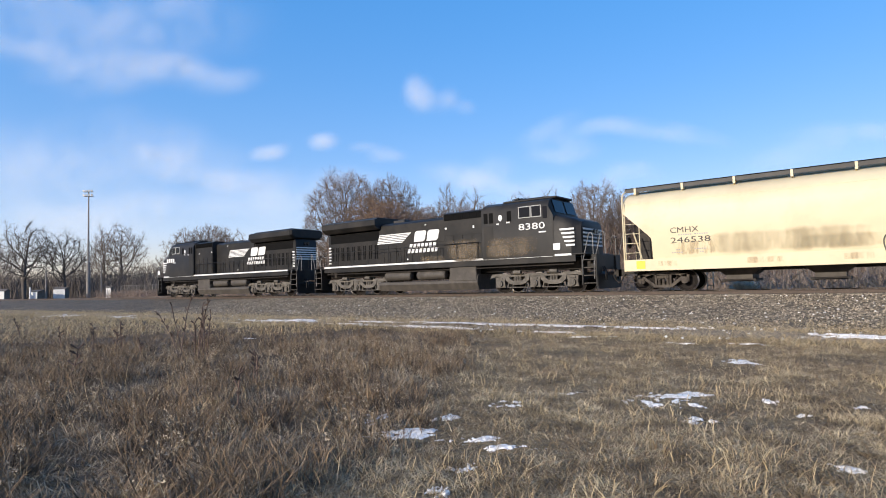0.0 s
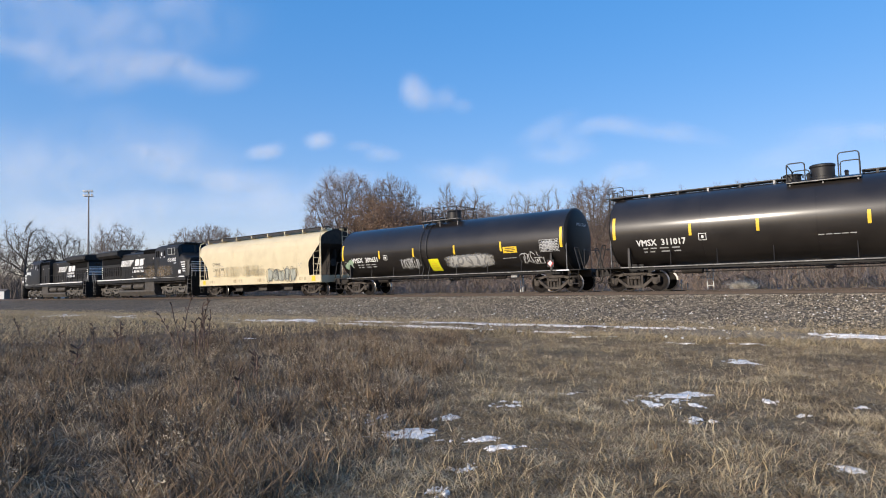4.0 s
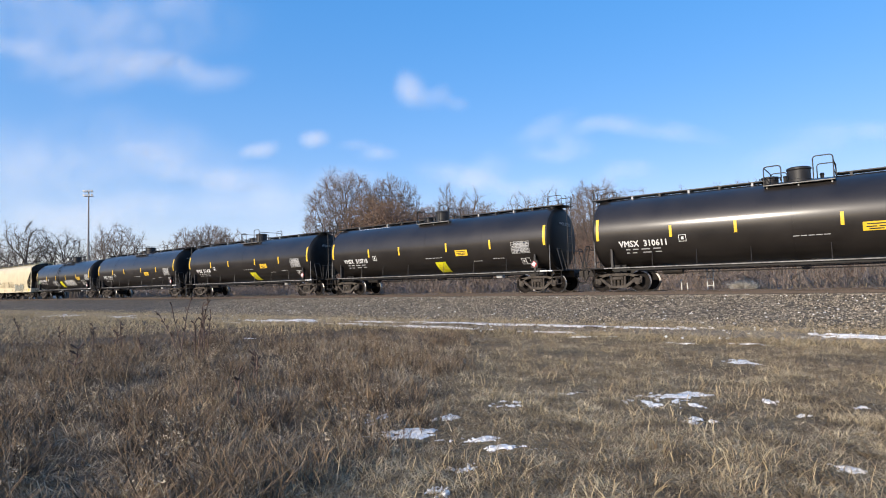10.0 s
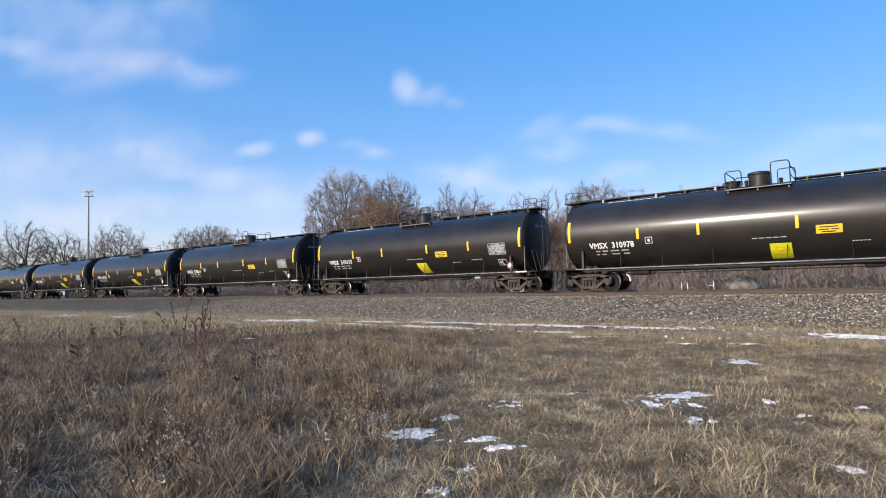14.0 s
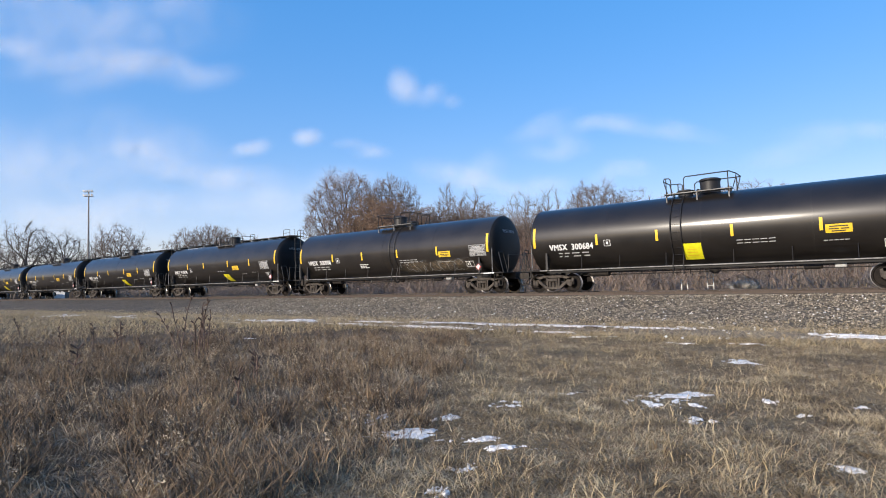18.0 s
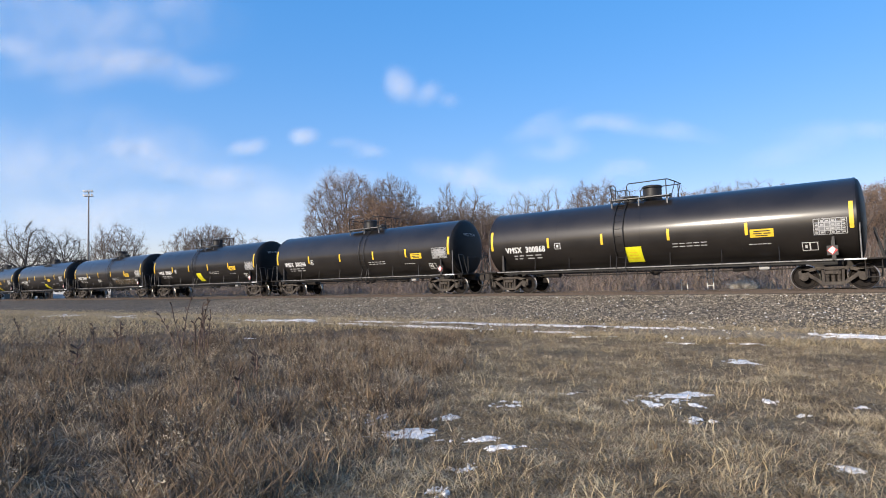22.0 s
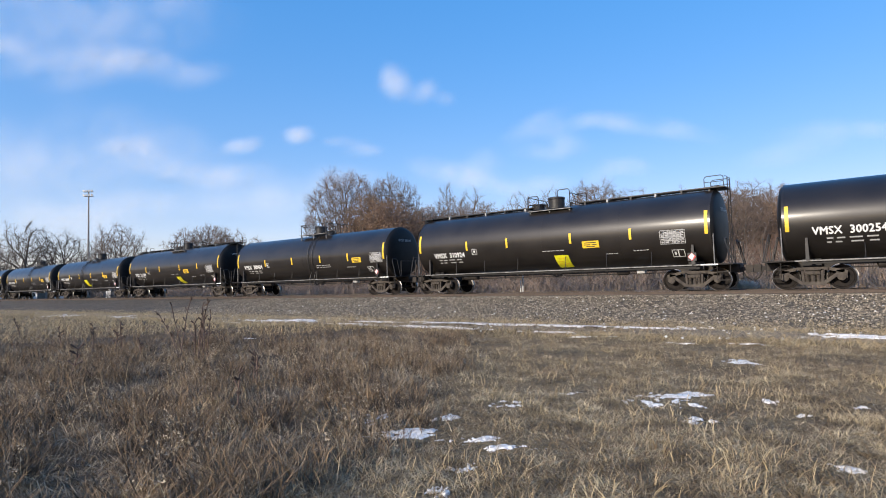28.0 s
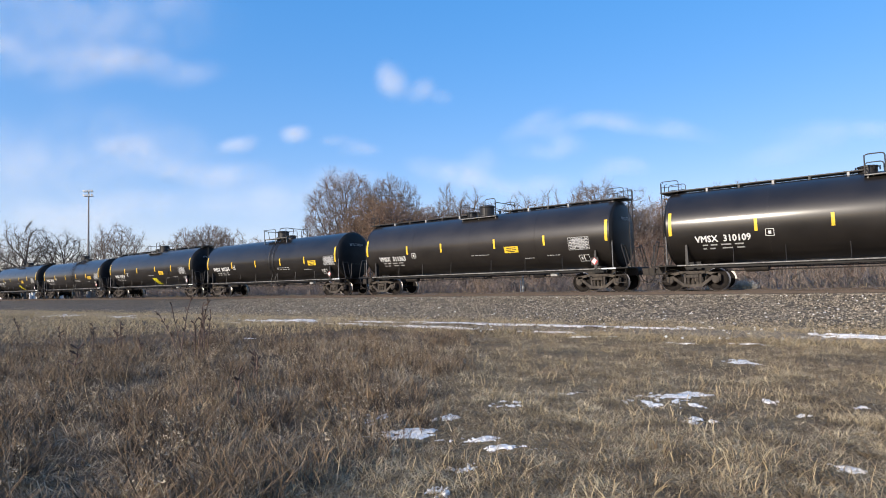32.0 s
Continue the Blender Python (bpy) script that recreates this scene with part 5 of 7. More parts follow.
def locomotive(at):
    car = thing("locomotive", at, "black road diesel locomotive with white stripes, dusty underneath", "locomotive", "locomotives")
    # frame and deck
    bm = bm_new()
    box(bm, -9.35, 9.35, -0.55, 0.55, 1.10, 1.62, 0.03)
    part("underframe", bm, M_GRIMESHADE, car)
    bm = bm_new()
    box(bm, -9.25, 9.25, -1.50, 1.50, 1.78, 1.85, 0.01)
    part("deck", bm, M_LOCO, car)
    for s in (-1, 1):
        bm = bm_new()
        box(bm, -8.75, 8.75, *sorted((s * 1.44, s * 1.50)), 1.46, 1.78, 0.01)
        part("side_sill", bm, M_LOCO, car)
        bm = bm_new()
        box(bm, -8.75, 8.55, *sorted((s * 1.502, s * 1.515)), 1.755, 1.85)
        part("sill_stripe", bm, M_WHITE, car, "dirty white stripe along the sill")
    # long hood
    bm = bm_new()
    gons(bm, [(-8.95, hoodform(0.92, 1.77, 3.95, 0.12)), (-8.90, hoodform(0.96, 1.77, 4.02, 0.12)), (-4.15, hoodform(0.96, 1.77, 4.02, 0.12))])
    part("radiator_hood", bm, M_LOCO, car)
    bm = bm_new()
    gons(bm, [(-9.10, [(-1.1, 4.10), (1.1, 4.10), (1.35, 4.30), (1.35, 4.58), (1.1, 4.66), (-1.1, 4.66), (-1.35, 4.58), (-1.35, 4.30)]), (-8.95, [(-1.2, 4.0), (1.2, 4.0), (1.48, 4.25), (1.48, 4.60), (1.2, 4.70), (-1.2, 4.70), (-1.48, 4.60), (-1.48, 4.25)]), (-4.15, [(-1.2, 4.0), (1.2, 4.0), (1.48, 4.25), (1.48, 4.60), (1.2, 4.70), (-1.2, 4.70), (-1.48, 4.60), (-1.48, 4.25)])])
    part("radiator", bm, M_LOCO, car, "overhanging black radiator section")
    for k in range(2):
        bm = bm_new()
        box(bm, -8.7 + 2.3 * k, -6.6 + 2.3 * k, -1.1, 1.1, 4.70, 4.745, 0.01)
        for i in range(12):
            x = -8.6 + 2.3 * k + 0.17 * i
            box(bm, x, x + 0.05, -1.05, 1.05, 4.745, 4.77)
        part("roof_grille", bm, M_TANKDULL, car)
    bm = bm_new()
    gons(bm, [(-4.15, hoodform(1.0, 1.77, 4.32, 0.16)), (1.0, hoodform(1.0, 1.77, 4.32, 0.16))])
    part("engine_hood", bm, M_LOCO, car)
    bm = bm_new()
    box(bm, -3.5, -2.6, -0.5, 0.5, 4.32, 4.50, 0.03)
    box(bm, -3.3, -2.8, -0.25, 0.25, 4.50, 4.56)
    part("exhaust_stack", bm, M_TANKDULL, car)
    bm = bm_new()
    box(bm, -1.9, 0.6, -0.6, 0.6, 4.32, 4.38, 0.02)
    part("roof_hatch", bm, M_LOCO, car)
    bm = bm_new()
    gons(bm, [(1.0, hoodform(1.36, 1.77, 4.48, 0.12)), (3.6, hoodform(1.36, 1.77, 4.48, 0.12))])
    part("blower_hood", bm, M_LOCO, car)
    for s in (-1, 1):
        bm = bm_new()
        box(bm, 1.05, 3.5, *sorted((s * 1.35, s * 1.375)), 4.02, 4.38)
        for i in range(16):
            x = 1.08 + 0.15 * i
            box(bm, x, x + 0.04, *sorted((s * 1.375, s * 1.395)), 4.04, 4.36)
        part("air_intake", bm, M_BLACK, car, "dark slatted air intake")
        # doors and louvres along the hood
        for i in range(9):
            x = -8.75 + 0.50 * i
            bm = bm_new()
            box(bm, x, x + 0.40, *sorted((s * 0.958, s * 0.975)), 2.15, 3.15, 0.01)
            door = part("louvred_door", bm, M_LOCO, car)
            bm = bm_new()
            for j in range(2):
                box(bm, x + 0.07 + 0.15 * j, x + 0.17 + 0.15 * j, *sorted((s * 0.972, s * 0.980)), 2.22, 3.08)
            part("louvre", bm, M_BLACK, door)
        for i in range(8):
            x = -4.05 + 0.63 * i
            bm = bm_new()
            box(bm, x, x + 0.56, *sorted((s * 0.998, s * 1.018)), 1.85, 2.95, 0.012)
            box(bm, x + 0.06, x + 0.10, *sorted((s * 1.018, s * 1.04)), 2.3, 2.5)
            part("hood_door", bm, M_LOCO, car)
        for i in range(4):
            x = 1.10 + 0.62 * i
            bm = bm_new()
            box(bm, x, x + 0.54, *sorted((s * 1.358, s * 1.376)), 1.9, 3.2, 0.012)
            part("hood_door", bm, M_LOCO, car)
        bm = bm_new()
        box(bm, -8.7, -4.3, *sorted((s * 0.955, s * 0.965)), 3.35, 3.9)
        part("radiator_screen", bm, M_BLACK, car)
    # cab and nose
    bm = bm_new()
    cabform = [(-1.52, 1.77), (1.52, 1.77), (1.52, 4.20), (1.30, 4.52), (0.85, 4.68), (-0.85, 4.68), (-1.30, 4.52), (-1.52, 4.20)]
    slant = [(-1.52, 1.77), (1.52, 1.77), (1.52, 3.72), (1.30, 3.76), (0.85, 3.78), (-0.85, 3.78), (-1.30, 3.76), (-1.52, 3.72)]
    gons(bm, [(3.6, cabform), (7.44, cabform), (7.70, slant)])
    part("cab", bm, M_LOCO, car)
    bm = bm_new()
    nose = lambda w, t: [(-w, 1.77), (w, 1.77), (w, t - 0.35), (w - 0.16, t - 0.08), (w - 0.4, t), (-w + 0.4, t), (-w + 0.16, t - 0.08), (-w, t - 0.35)]
    gons(bm, [(7.66, nose(1.51, 3.80)), (7.95, nose(1.51, 3.72)), (8.56, nose(1.50, 3.54)), (8.66, nose(1.42, 3.50)), (8.98, nose(1.28, 3.40)), (9.02, nose(1.20, 3.30))])
    part("nose", bm, M_LOCO, car)
    bm = bm_new()
    box(bm, 4.6, 7.62, -0.95, 0.95, 4.64, 4.74, 0.03)
    part("roof_panel", bm, M_LOCO, car)
    bm = bm_new()
    box(bm, 5.4, 6.9, -0.5, 0.5, 4.755, 4.84, 0.03)
    part("air_conditioner", bm, M_LOCO, car)
    bm = bm_new()
    for k in range(3):
        lathe(bm, [(4.9, 0.03), (5.1, 0.04), (5.3, 0.09)], 10, "x", (0.1 * k, -0.5 + 0.2 * k, 4.85))
    tube(bm, [(5.0, -0.5, 4.72), (5.0, -0.5, 4.85), (5.1, -0.1, 4.85), (5.1, -0.1, 4.72)], 0.02, 5)
    part("horn", bm, M_GRIMESHADE, car)
    for s in (-1, 1):
        for x0, x1, z0, z1 in ((5.86, 6.46, 3.76, 4.26), (6.56, 7.04, 3.76, 4.26)):
            bm = bm_new()
            ya = s * 1.522
            box(bm, x0 - 0.035, x1 + 0.035, *sorted((ya, ya + s * 0.015)), z0 - 0.035, z1 + 0.035)
            wf = part("window_frame", bm, M_GREYPAINT, car)
            bm = bm_new()
            box(bm, x0, x1, *sorted((ya + s * 0.015, ya + s * 0.022)), z0, z1)
            part("pane", bm, M_GLASS, wf)
        for x0 in (3.75, 4.08, 5.15, 7.15):
            bm = bm_new()
            hi = 4.15 if x0 < 7 else 4.20
            box(bm, x0, x0 + 0.24, *sorted((s * 1.522, s * 1.535)), 3.62, hi, 0.005)
            part("vent" if x0 < 7 else "pane", bm, M_GLASS if x0 > 7 else M_BLACK, car)
        bm = bm_new()
        box(bm, 3.72, 4.30, *sorted((s * 1.522, s * 1.532)), 1.85, 3.5, 0.005)
        part("cab_door", bm, M_LOCO, car)
        bm = bm_new()
        for (y0, y1) in ((0.10, 1.20),):
            vs = []
            for f, y in ((0.10, y0), (0.10, y1), (0.85, y1), (0.85, y0)):
                p = Vector((7.44, s * y, 4.62)) + Vector((0.26, 0, -0.86)) * f
                vs.append(bm.verts.new(p + Vector((0.040, 0, 0.012))))
            bm.faces.new(vs)
        part("windscreen", bm, M_GLASS, car)
    # white bars across the nose and the hood's rear
    for k in range(5):
        bm = bm_new()
        box(bm, 9.021, 9.03, -1.15, 1.15, 2.20 + 0.19 * k, 2.285 + 0.19 * k)
        part("white_bar", bm, M_WHITE, car)
    for k in range(6):
        bm = bm_new()
        box(bm, -8.965, -8.955, -0.88, 0.88, 2.55 + 0.16 * k, 2.63 + 0.16 * k)
        part("white_bar", bm, M_WHITE, car)
    # handrails with their posts
    for s in (-1, 1):
        bm = bm_new()
        tube(bm, [(-8.9, s * 1.47, 2.72), (3.4, s * 1.47, 2.72)], 0.02, 6)
        part("handrail", bm, M_LOCO, car)
        for i in range(10):
            x = -8.8 + 1.34 * i
            bm = bm_new()
            tube(bm, [(x, s * 1.47, 1.5), (x, s * 1.47, 2.73)], 0.022, 5)
            part("stanchion", bm, M_LOCO, car)
        for e in (-1, 1):
            for x, y in ((9.06, 1.48), (9.62, 1.46)):
                bm = bm_new()
                tube(bm, [(e * x, s * y, 0.62), (e * (x + 0.02), s * y, 1.42), (e * (x + 0.36), s * (y - 0.02), 2.70), (e * (x + 0.42), s * (y - 0.03), 2.76), (e * (x + 0.50), s * (y - 0.04), 2.74), (e * (x + 0.53), s * (y - 0.05), 2.60), (e * (x + 0.53), s * (y - 0.05), 1.75)], 0.022, 6)
                part("grab_rail", bm, M_GALV, car, "pale slanted grab rail")
            bm = bm_new()
            tube(bm, [(e * 9.74, s * 1.20, 1.77), (e * 9.74, s * 1.20, 2.62), (e * 9.74, s * 0.5, 2.62), (e * 9.74, s * 0.5, 1.77)], 0.020, 6)
            part("end_handrail", bm, M_LOCO, car)
            for k in range(4):
                z = 0.42 + 0.36 * k
                bm = bm_new()
                box(bm, *sorted((e * 9.12, e * 9.70)), *sorted((s * 1.12, s * 1.50)), z, z + 0.035)
                part("step", bm, M_LOCOGREY, car, "worn step tread")
            bm = bm_new()
            box(bm, *sorted((e * 9.02, e * 9.08)), *sorted((s * 1.0, s * 1.5)), 0.36, 1.72)
            box(bm, *sorted((e * 9.70, e * 9.76)), *sorted((s * 0.9, s * 1.5)), 0.30, 1.77)
            part("step_plate", bm, M_LOCO, car)
    for e in (-1, 1):
        bm = bm_new()
        box(bm, *sorted((e * 9.25, e * 9.70)), -1.0, 1.0, 1.05, 1.77, 0.02)
        part("end_plate", bm, M_LOCO, car)
        bm = bm_new()
        gons(bm, [(e * 9.78, [(-1.45, 0.16), (1.45, 0.16), (1.45, 0.85), (-1.45, 0.85)]), (e * 9.68, [(-1.45, 0.30), (1.45, 0.30), (1.45, 0.95), (-1.45, 0.95)])])
        part("snow_plough", bm, M_LOCO, car)
        coupler(car, e * 10.35, e)
        for y in (-0.8, -0.6, 0.6, 0.8):
            part("air_hose", tube(bm_new(), [(e * 9.76, y, 1.2), (e * 9.90, y, 0.9), (e * 9.88, y, 0.55)], 0.028, 6), M_GRIMESHADE, car)
        bm = bm_new()
        for y in (-0.14, 0.14):
            lathe(bm, [(e * 9.14 if e > 0 else e * 8.94, 0.11), (e * 9.22 if e > 0 else e * 9.02, 0.11)], 12, "x", (0, y, 2.9 if e > 0 else 3.7))
        part("headlight", bm, M_GLASS, car)
    # underneath
    bm = bm_new()
    gons(bm, [(x, [(-1.35, 0.95), (-1.42, 0.60), (-1.25, 0.22), (1.25, 0.22), (1.42, 0.60), (1.35, 0.95), (1.2, 1.05), (-1.2, 1.05)]) for x in (1.30, 3.15)])
    gons(bm, [(x, [(-1.38, 0.72), (-1.42, 0.58), (-1.25, 0.22), (1.25, 0.22), (1.42, 0.58), (1.38, 0.72), (1.25, 0.77), (-1.25, 0.77)]) for x in (-3.95, 1.31)])
    part("fuel_tank", bm, M_LOCOGREY, car, "dusty grey fuel tank")
    for s in (-1, 1):
        for x in (-3.6, -1.1):
            bm = bm_new()
            lathe(bm, [(x, 0.06), (x + 0.05, 0.20), (x + 0.15, 0.27), (x + 1.95, 0.27), (x + 2.05, 0.20), (x + 2.1, 0.06)], 18, "x", (0, s * 1.16, 1.08))
            part("air_reservoir", bm, M_LOCOGREY, car, "dusty grey air reservoir")
        bm = bm_new()
        box(bm, 1.35, 3.10, *sorted((s * 0.9, s * 1.42)), 0.70, 1.48, 0.03)
        part("battery_box", bm, M_LOCOGREY, car, "dusty grey battery box")
        bm = bm_new()
        tube(bm, [(-8.6, s * 1.38, 1.36), (-4, s * 1.38, 1.34), (4, s * 1.38, 1.34), (8.6, s * 1.38, 1.36)], 0.03, 6)
        part("air_pipe", bm, M_GRIMESHADE, car)
    loco_truck(car, 6.40)
    loco_truck(car, -6.15)
    return car


def loco_dust(car, side):
    """Brown road dust thrown up over the cab's foot and the hood doors of one flank."""
    for k, (x0, x1, z0, z1, y) in enumerate(((3.62, 7.0, 1.78, 2.95, 1.536), (3.62, 5.6, 1.78, 2.6, 1.538), (1.02, 3.58, 1.78, 3.05, 1.382), (1.4, 3.58, 1.78, 2.7, 1.384), (-1.2, 0.98, 1.78, 2.2, 1.05), (1.5, 5.2, 1.74, 1.90, 1.518), (1.7, 3.4, 1.74, 1.90, 1.520))):
        blob(car, x0, x1, z0, z1, 3 + k, lambda z, y=y: side * y, M_DUSTFILM, "dust_film", "brown film of road dust", 0.25)


def loco_marks(car, side, logo, cab, front, number=""):
    """White bars and plain shapes on the near flank. u runs to the viewer's right; side is the near side's y sign in the car's own space."""
    f = -side
    def shape(bm, pts, y):
        vs = [bm.verts.new((f * u, side * y, z)) for u, z in pts]
        bm.faces.new(vs if f > 0 else vs[::-1])
    u0 = logo
    y = 1.024
    for k in range(6):
        z = 3.08 + 0.098 * k
        bm = bm_new()
        shape(bm, [(u0 + 0.04 * k, z), (u0 + 2.05 + 0.13 * k, z), (u0 + 2.13 + 0.13 * k, z + 0.062), (u0 + 0.03 + 0.04 * k, z + 0.062)], y)
        part("white_bar", bm, M_WHITE, car)
    for k in range(2):
        u = u0 + 2.95 + 0.95 * k
        bm = bm_new()
        shape(bm, [(u, 3.05), (u + 0.70, 3.05), (u + 0.82, 3.14), (u + 0.95, 3.58), (u + 0.88, 3.67), (u + 0.22, 3.67), (u + 0.10, 3.58)], y)
        part("emblem", bm, M_WHITE, car, "white emblem block")
    for z, n, a in ((2.72, 7, 2.60), (2.42, 8, 2.45)):
        bm = bm_new()
        for k in range(n):
            u = u0 + a + 0.29 * k
            shape(bm, [(u, z), (u + 0.20, z), (u + 0.26, z + 0.22), (u + 0.06, z + 0.22)], y)
        tagged(part("word_block", bm, M_WHITE, car), kind="stuff")
    yc = 1.524
    bm = bm_new()
    if number:
        vs, fs = words(number, 0.46)
        lo, hi = min(v.x for v in vs), max(v.x for v in vs)
        bv = [bm.verts.new((f * (cab + (v.x - lo) / (hi - lo) * 1.45), side * yc, 3.13 + v.y)) for v in vs]
        for q in fs:
            bm.faces.new([bv[i] for i in q])
    else:
        for k in range(4):
            u = cab + 0.34 * k
            shape(bm, [(u, 3.02), (u + 0.26, 3.02), (u + 0.26, 3.34), (u, 3.34)], yc)
    part("cab_number", bm, M_WHITE, car, "white cab number")
    bm = bm_new()
    shape(bm, [(cab + 1.1, 2.94), (cab + 1.5, 2.94), (cab + 1.5, 3.0), (cab + 1.1, 3.0)], yc)
    part("white_bar", bm, M_WHITE, car)
    bm = bm_new()
    shape(bm, [(front - 0.98, 2.05), (front - 0.62, 2.05), (front - 0.62, 2.36), (front - 0.98, 2.36)], yc)
    part("white_square", bm, M_WHITE, car)
    e = 1 if front > 0 else -1
    for k in range(5):
        z = 2.20 + 0.19 * k
        a, b = front - e * (0.30 + 0.075 * k), front + e * 0.12
        bm = bm_new()
        pts = [(a, z), (b, z), (b, z + 0.085), (a - e * 0.04, z + 0.085)]
        vs = [bm.verts.new((f * u, side * 1.512, zz)) for u, zz in pts]
        bm.faces.new(vs)
        part("white_bar", bm, M_WHITE, car)
    for u, z, w, h in ((-2.0, 2.02, 0.10, 0.08), (-0.6, 3.95, 0.10, 0.07), (1.1, 3.55, 0.12, 0.10), (2.95, 3.50, 0.10, 0.14), (4.5, 3.52, 0.16, 0.06), (5.1, 3.55, 0.20, 0.07)):
        bm = bm_new()
        u = u if front > 0 else -u
        yy = 1.526 if abs(u) > 3.6 and u * front > 0 else (1.385 if u * front > 0 and abs(u) > 1 else 1.045)
        shape(bm, [(u, z), (u + w, z), (u + w, z + h), (u, z + h)], yy)
        part("label_plate", bm, M_WHITE, car)
    bm = bm_new()
    shape(bm, [((4.75 if front > 0 else -4.95) + 0.11 * math.cos(t), 3.85 + 0.17 * math.sin(t)) for t in [2 * math.pi * i / 14 for i in range(14)]], 1.527)
    part("white_badge", bm, M_WHITE, car)
    for k in range(6):
        bm = bm_new()
        u = -e * 8.88
        z = 2.05 + 0.2 * k
        shape(bm, [(u, z), (u + e * 0.22, z), (u + e * 0.26, z + 0.09), (u, z + 0.09)], 0.985)
        part("white_bar", bm, M_WHITE, car)


Q_HOP, Q_LOCO, Q_LEAD = -81.0, -99.47, -120.8
hopper = hopper_car(at_start(Q_HOP))
TRAIN.append((hopper, Q_HOP))
loco = locomotive(at_start(Q_LOCO))
lead = copy_thing(loco, at_start(Q_LEAD) @ pose(0, 0, 0, 0, 0, 180))
for ob in lead.children_recursive:
    if "axle_key" in ob:
        ob["axle_key"] = "r" + ob["axle_key"]
lead["turn"] = 180.0
lead["label"] = "leading black diesel locomotive with white stripes, cab foremost"
loco_dust(loco, -1)
loco_marks(loco, -1, -4.42, 5.80, 8.62, "8380")
loco_marks(lead, 1, 0.75, -8.0, -8.62)
TRAIN.append((loco, Q_LOCO))
TRAIN.append((lead, Q_LEAD))
# ---- grass and weeds
AHEAD = Vector((-math.sin(PAN), math.cos(PAN)))
ASIDE = Vector((math.cos(PAN), math.sin(PAN)))


def grass(name, n, pick, tall, lean, width, material, seed, bend=0.5, droop=0.9, fine=False, sink=0.02, combed=False):
    """Single dry blades, each a bent ribbon; pick(rng, n) gives their places."""
    r = np.random.RandomState(seed)
    x, y = pick(r, n)
    n = len(x)
    h = r.uniform(tall[0], tall[1], n) * r.uniform(0.6, 1.0, n)
    a = r.uniform(0, 6.28, n)
    if combed:
        a = 1.6 * np.sin(0.8 * x + 0.5 * y) + 1.3 * np.sin(0.6 * y - 0.9 * x + 1) + r.normal(0, 0.45, n)
    ln = r.uniform(lean[0], lean[1], n)
    d = np.stack([np.cos(a), np.sin(a)], -1)
    turn = r.uniform(0, 6.28, n)
    sd = np.stack([np.cos(turn), np.sin(turn)], -1)
    w = r.uniform(width[0], width[1], n)
    z0 = field_height(x, y)
    z0 = np.where(y > 17.9, bed_height(x, y), z0) - sink
    lev = []
    dr = r.uniform(0, droop, n)
    steps = ((0.0, 1.0), (0.45, 0.85), (0.8, 0.6), (1.0, 0.2)) if fine else ((0.0, 1.0), (0.55, 0.8), (1.0, 0.25))
    for f, wf in steps:
        off = h * (ln * (f + bend * f * f) + dr * max(0, f - 0.45) * 1.2)
        up = h * f / np.sqrt(1 + (ln * (1 + bend) * f) ** 2) - dr * h * max(0, f - 0.6) ** 1.5
        wob = h * 0.06 * np.sin(7 * f + a * 3) * f
        cx, cy = x + d[:, 0] * off - d[:, 1] * wob, y + d[:, 1] * off + d[:, 0] * wob
        for s in (-1, 1):
            lev.append(np.stack([cx + s * sd[:, 0] * w * wf, cy + s * sd[:, 1] * w * wf, z0 + up], -1))
    co = np.stack(lev, 1).reshape(-1, 3)
    k = 2 * len(steps) * np.arange(n)[:, None, None]
    f = (np.array([[0, 1, 3, 2], [2, 3, 5, 4], [4, 5, 7, 6]][:len(steps) - 1])[None] + k).reshape(-1, 4)
    return new(name, raw(name, co, f, material))


def clumped(r, n, d0, d1, side, power=1.0, tuft=0.10, per=14):
    """Places in tufts between two distances ahead; side(d, l) keeps or drops them."""
    m = n // per
    d = (d0 ** (1 - power * 0.5) + (d1 ** (1 - power * 0.5) - d0 ** (1 - power * 0.5)) * r.rand(m)) ** (1 / (1 - power * 0.5))
    l = r.uniform(-0.92, 0.92, m) * (d + 1.5)
    keep = side(d, l, r)
    d, l = np.repeat(d[keep], per), np.repeat(l[keep], per)
    d, l = d + r.normal(0, tuft, len(d)), l + r.normal(0, tuft, len(l))
    return d * AHEAD.x + l * ASIDE.x, d * AHEAD.y + l * ASIDE.y


def weedy(d, l):
    """The stand of tall weeds: one when inside, falling to nought over its ragged border."""
    edge = np.minimum(-0.75 + 0.085 * d, -2.3 + 0.27 * d) + 0.3 * np.sin(d * 1.3) + 0.15 * np.sin(d * 3.1 + 1)
    return np.clip((edge - l) / 0.9 + 0.5, 0, 1)


def off_lane(d, l):
    """Grass everywhere but in the lane's two wheel tracks."""
    y = d * AHEAD.y + l * ASIDE.y + 0.25 * np.sin(d * 2 + l)
    return (y < 17.8) & ~((np.abs(y - 15.5) < 0.32) | (np.abs(y - 17.0) < 0.32))


def bare(d, l):
    """Hollows where the grass lies thin and snow has stayed."""
    return (np.sin(1.9 * d + 0.7 * l) * np.sin(1.3 * l - 0.5 * d + 0.6) > 0.45)


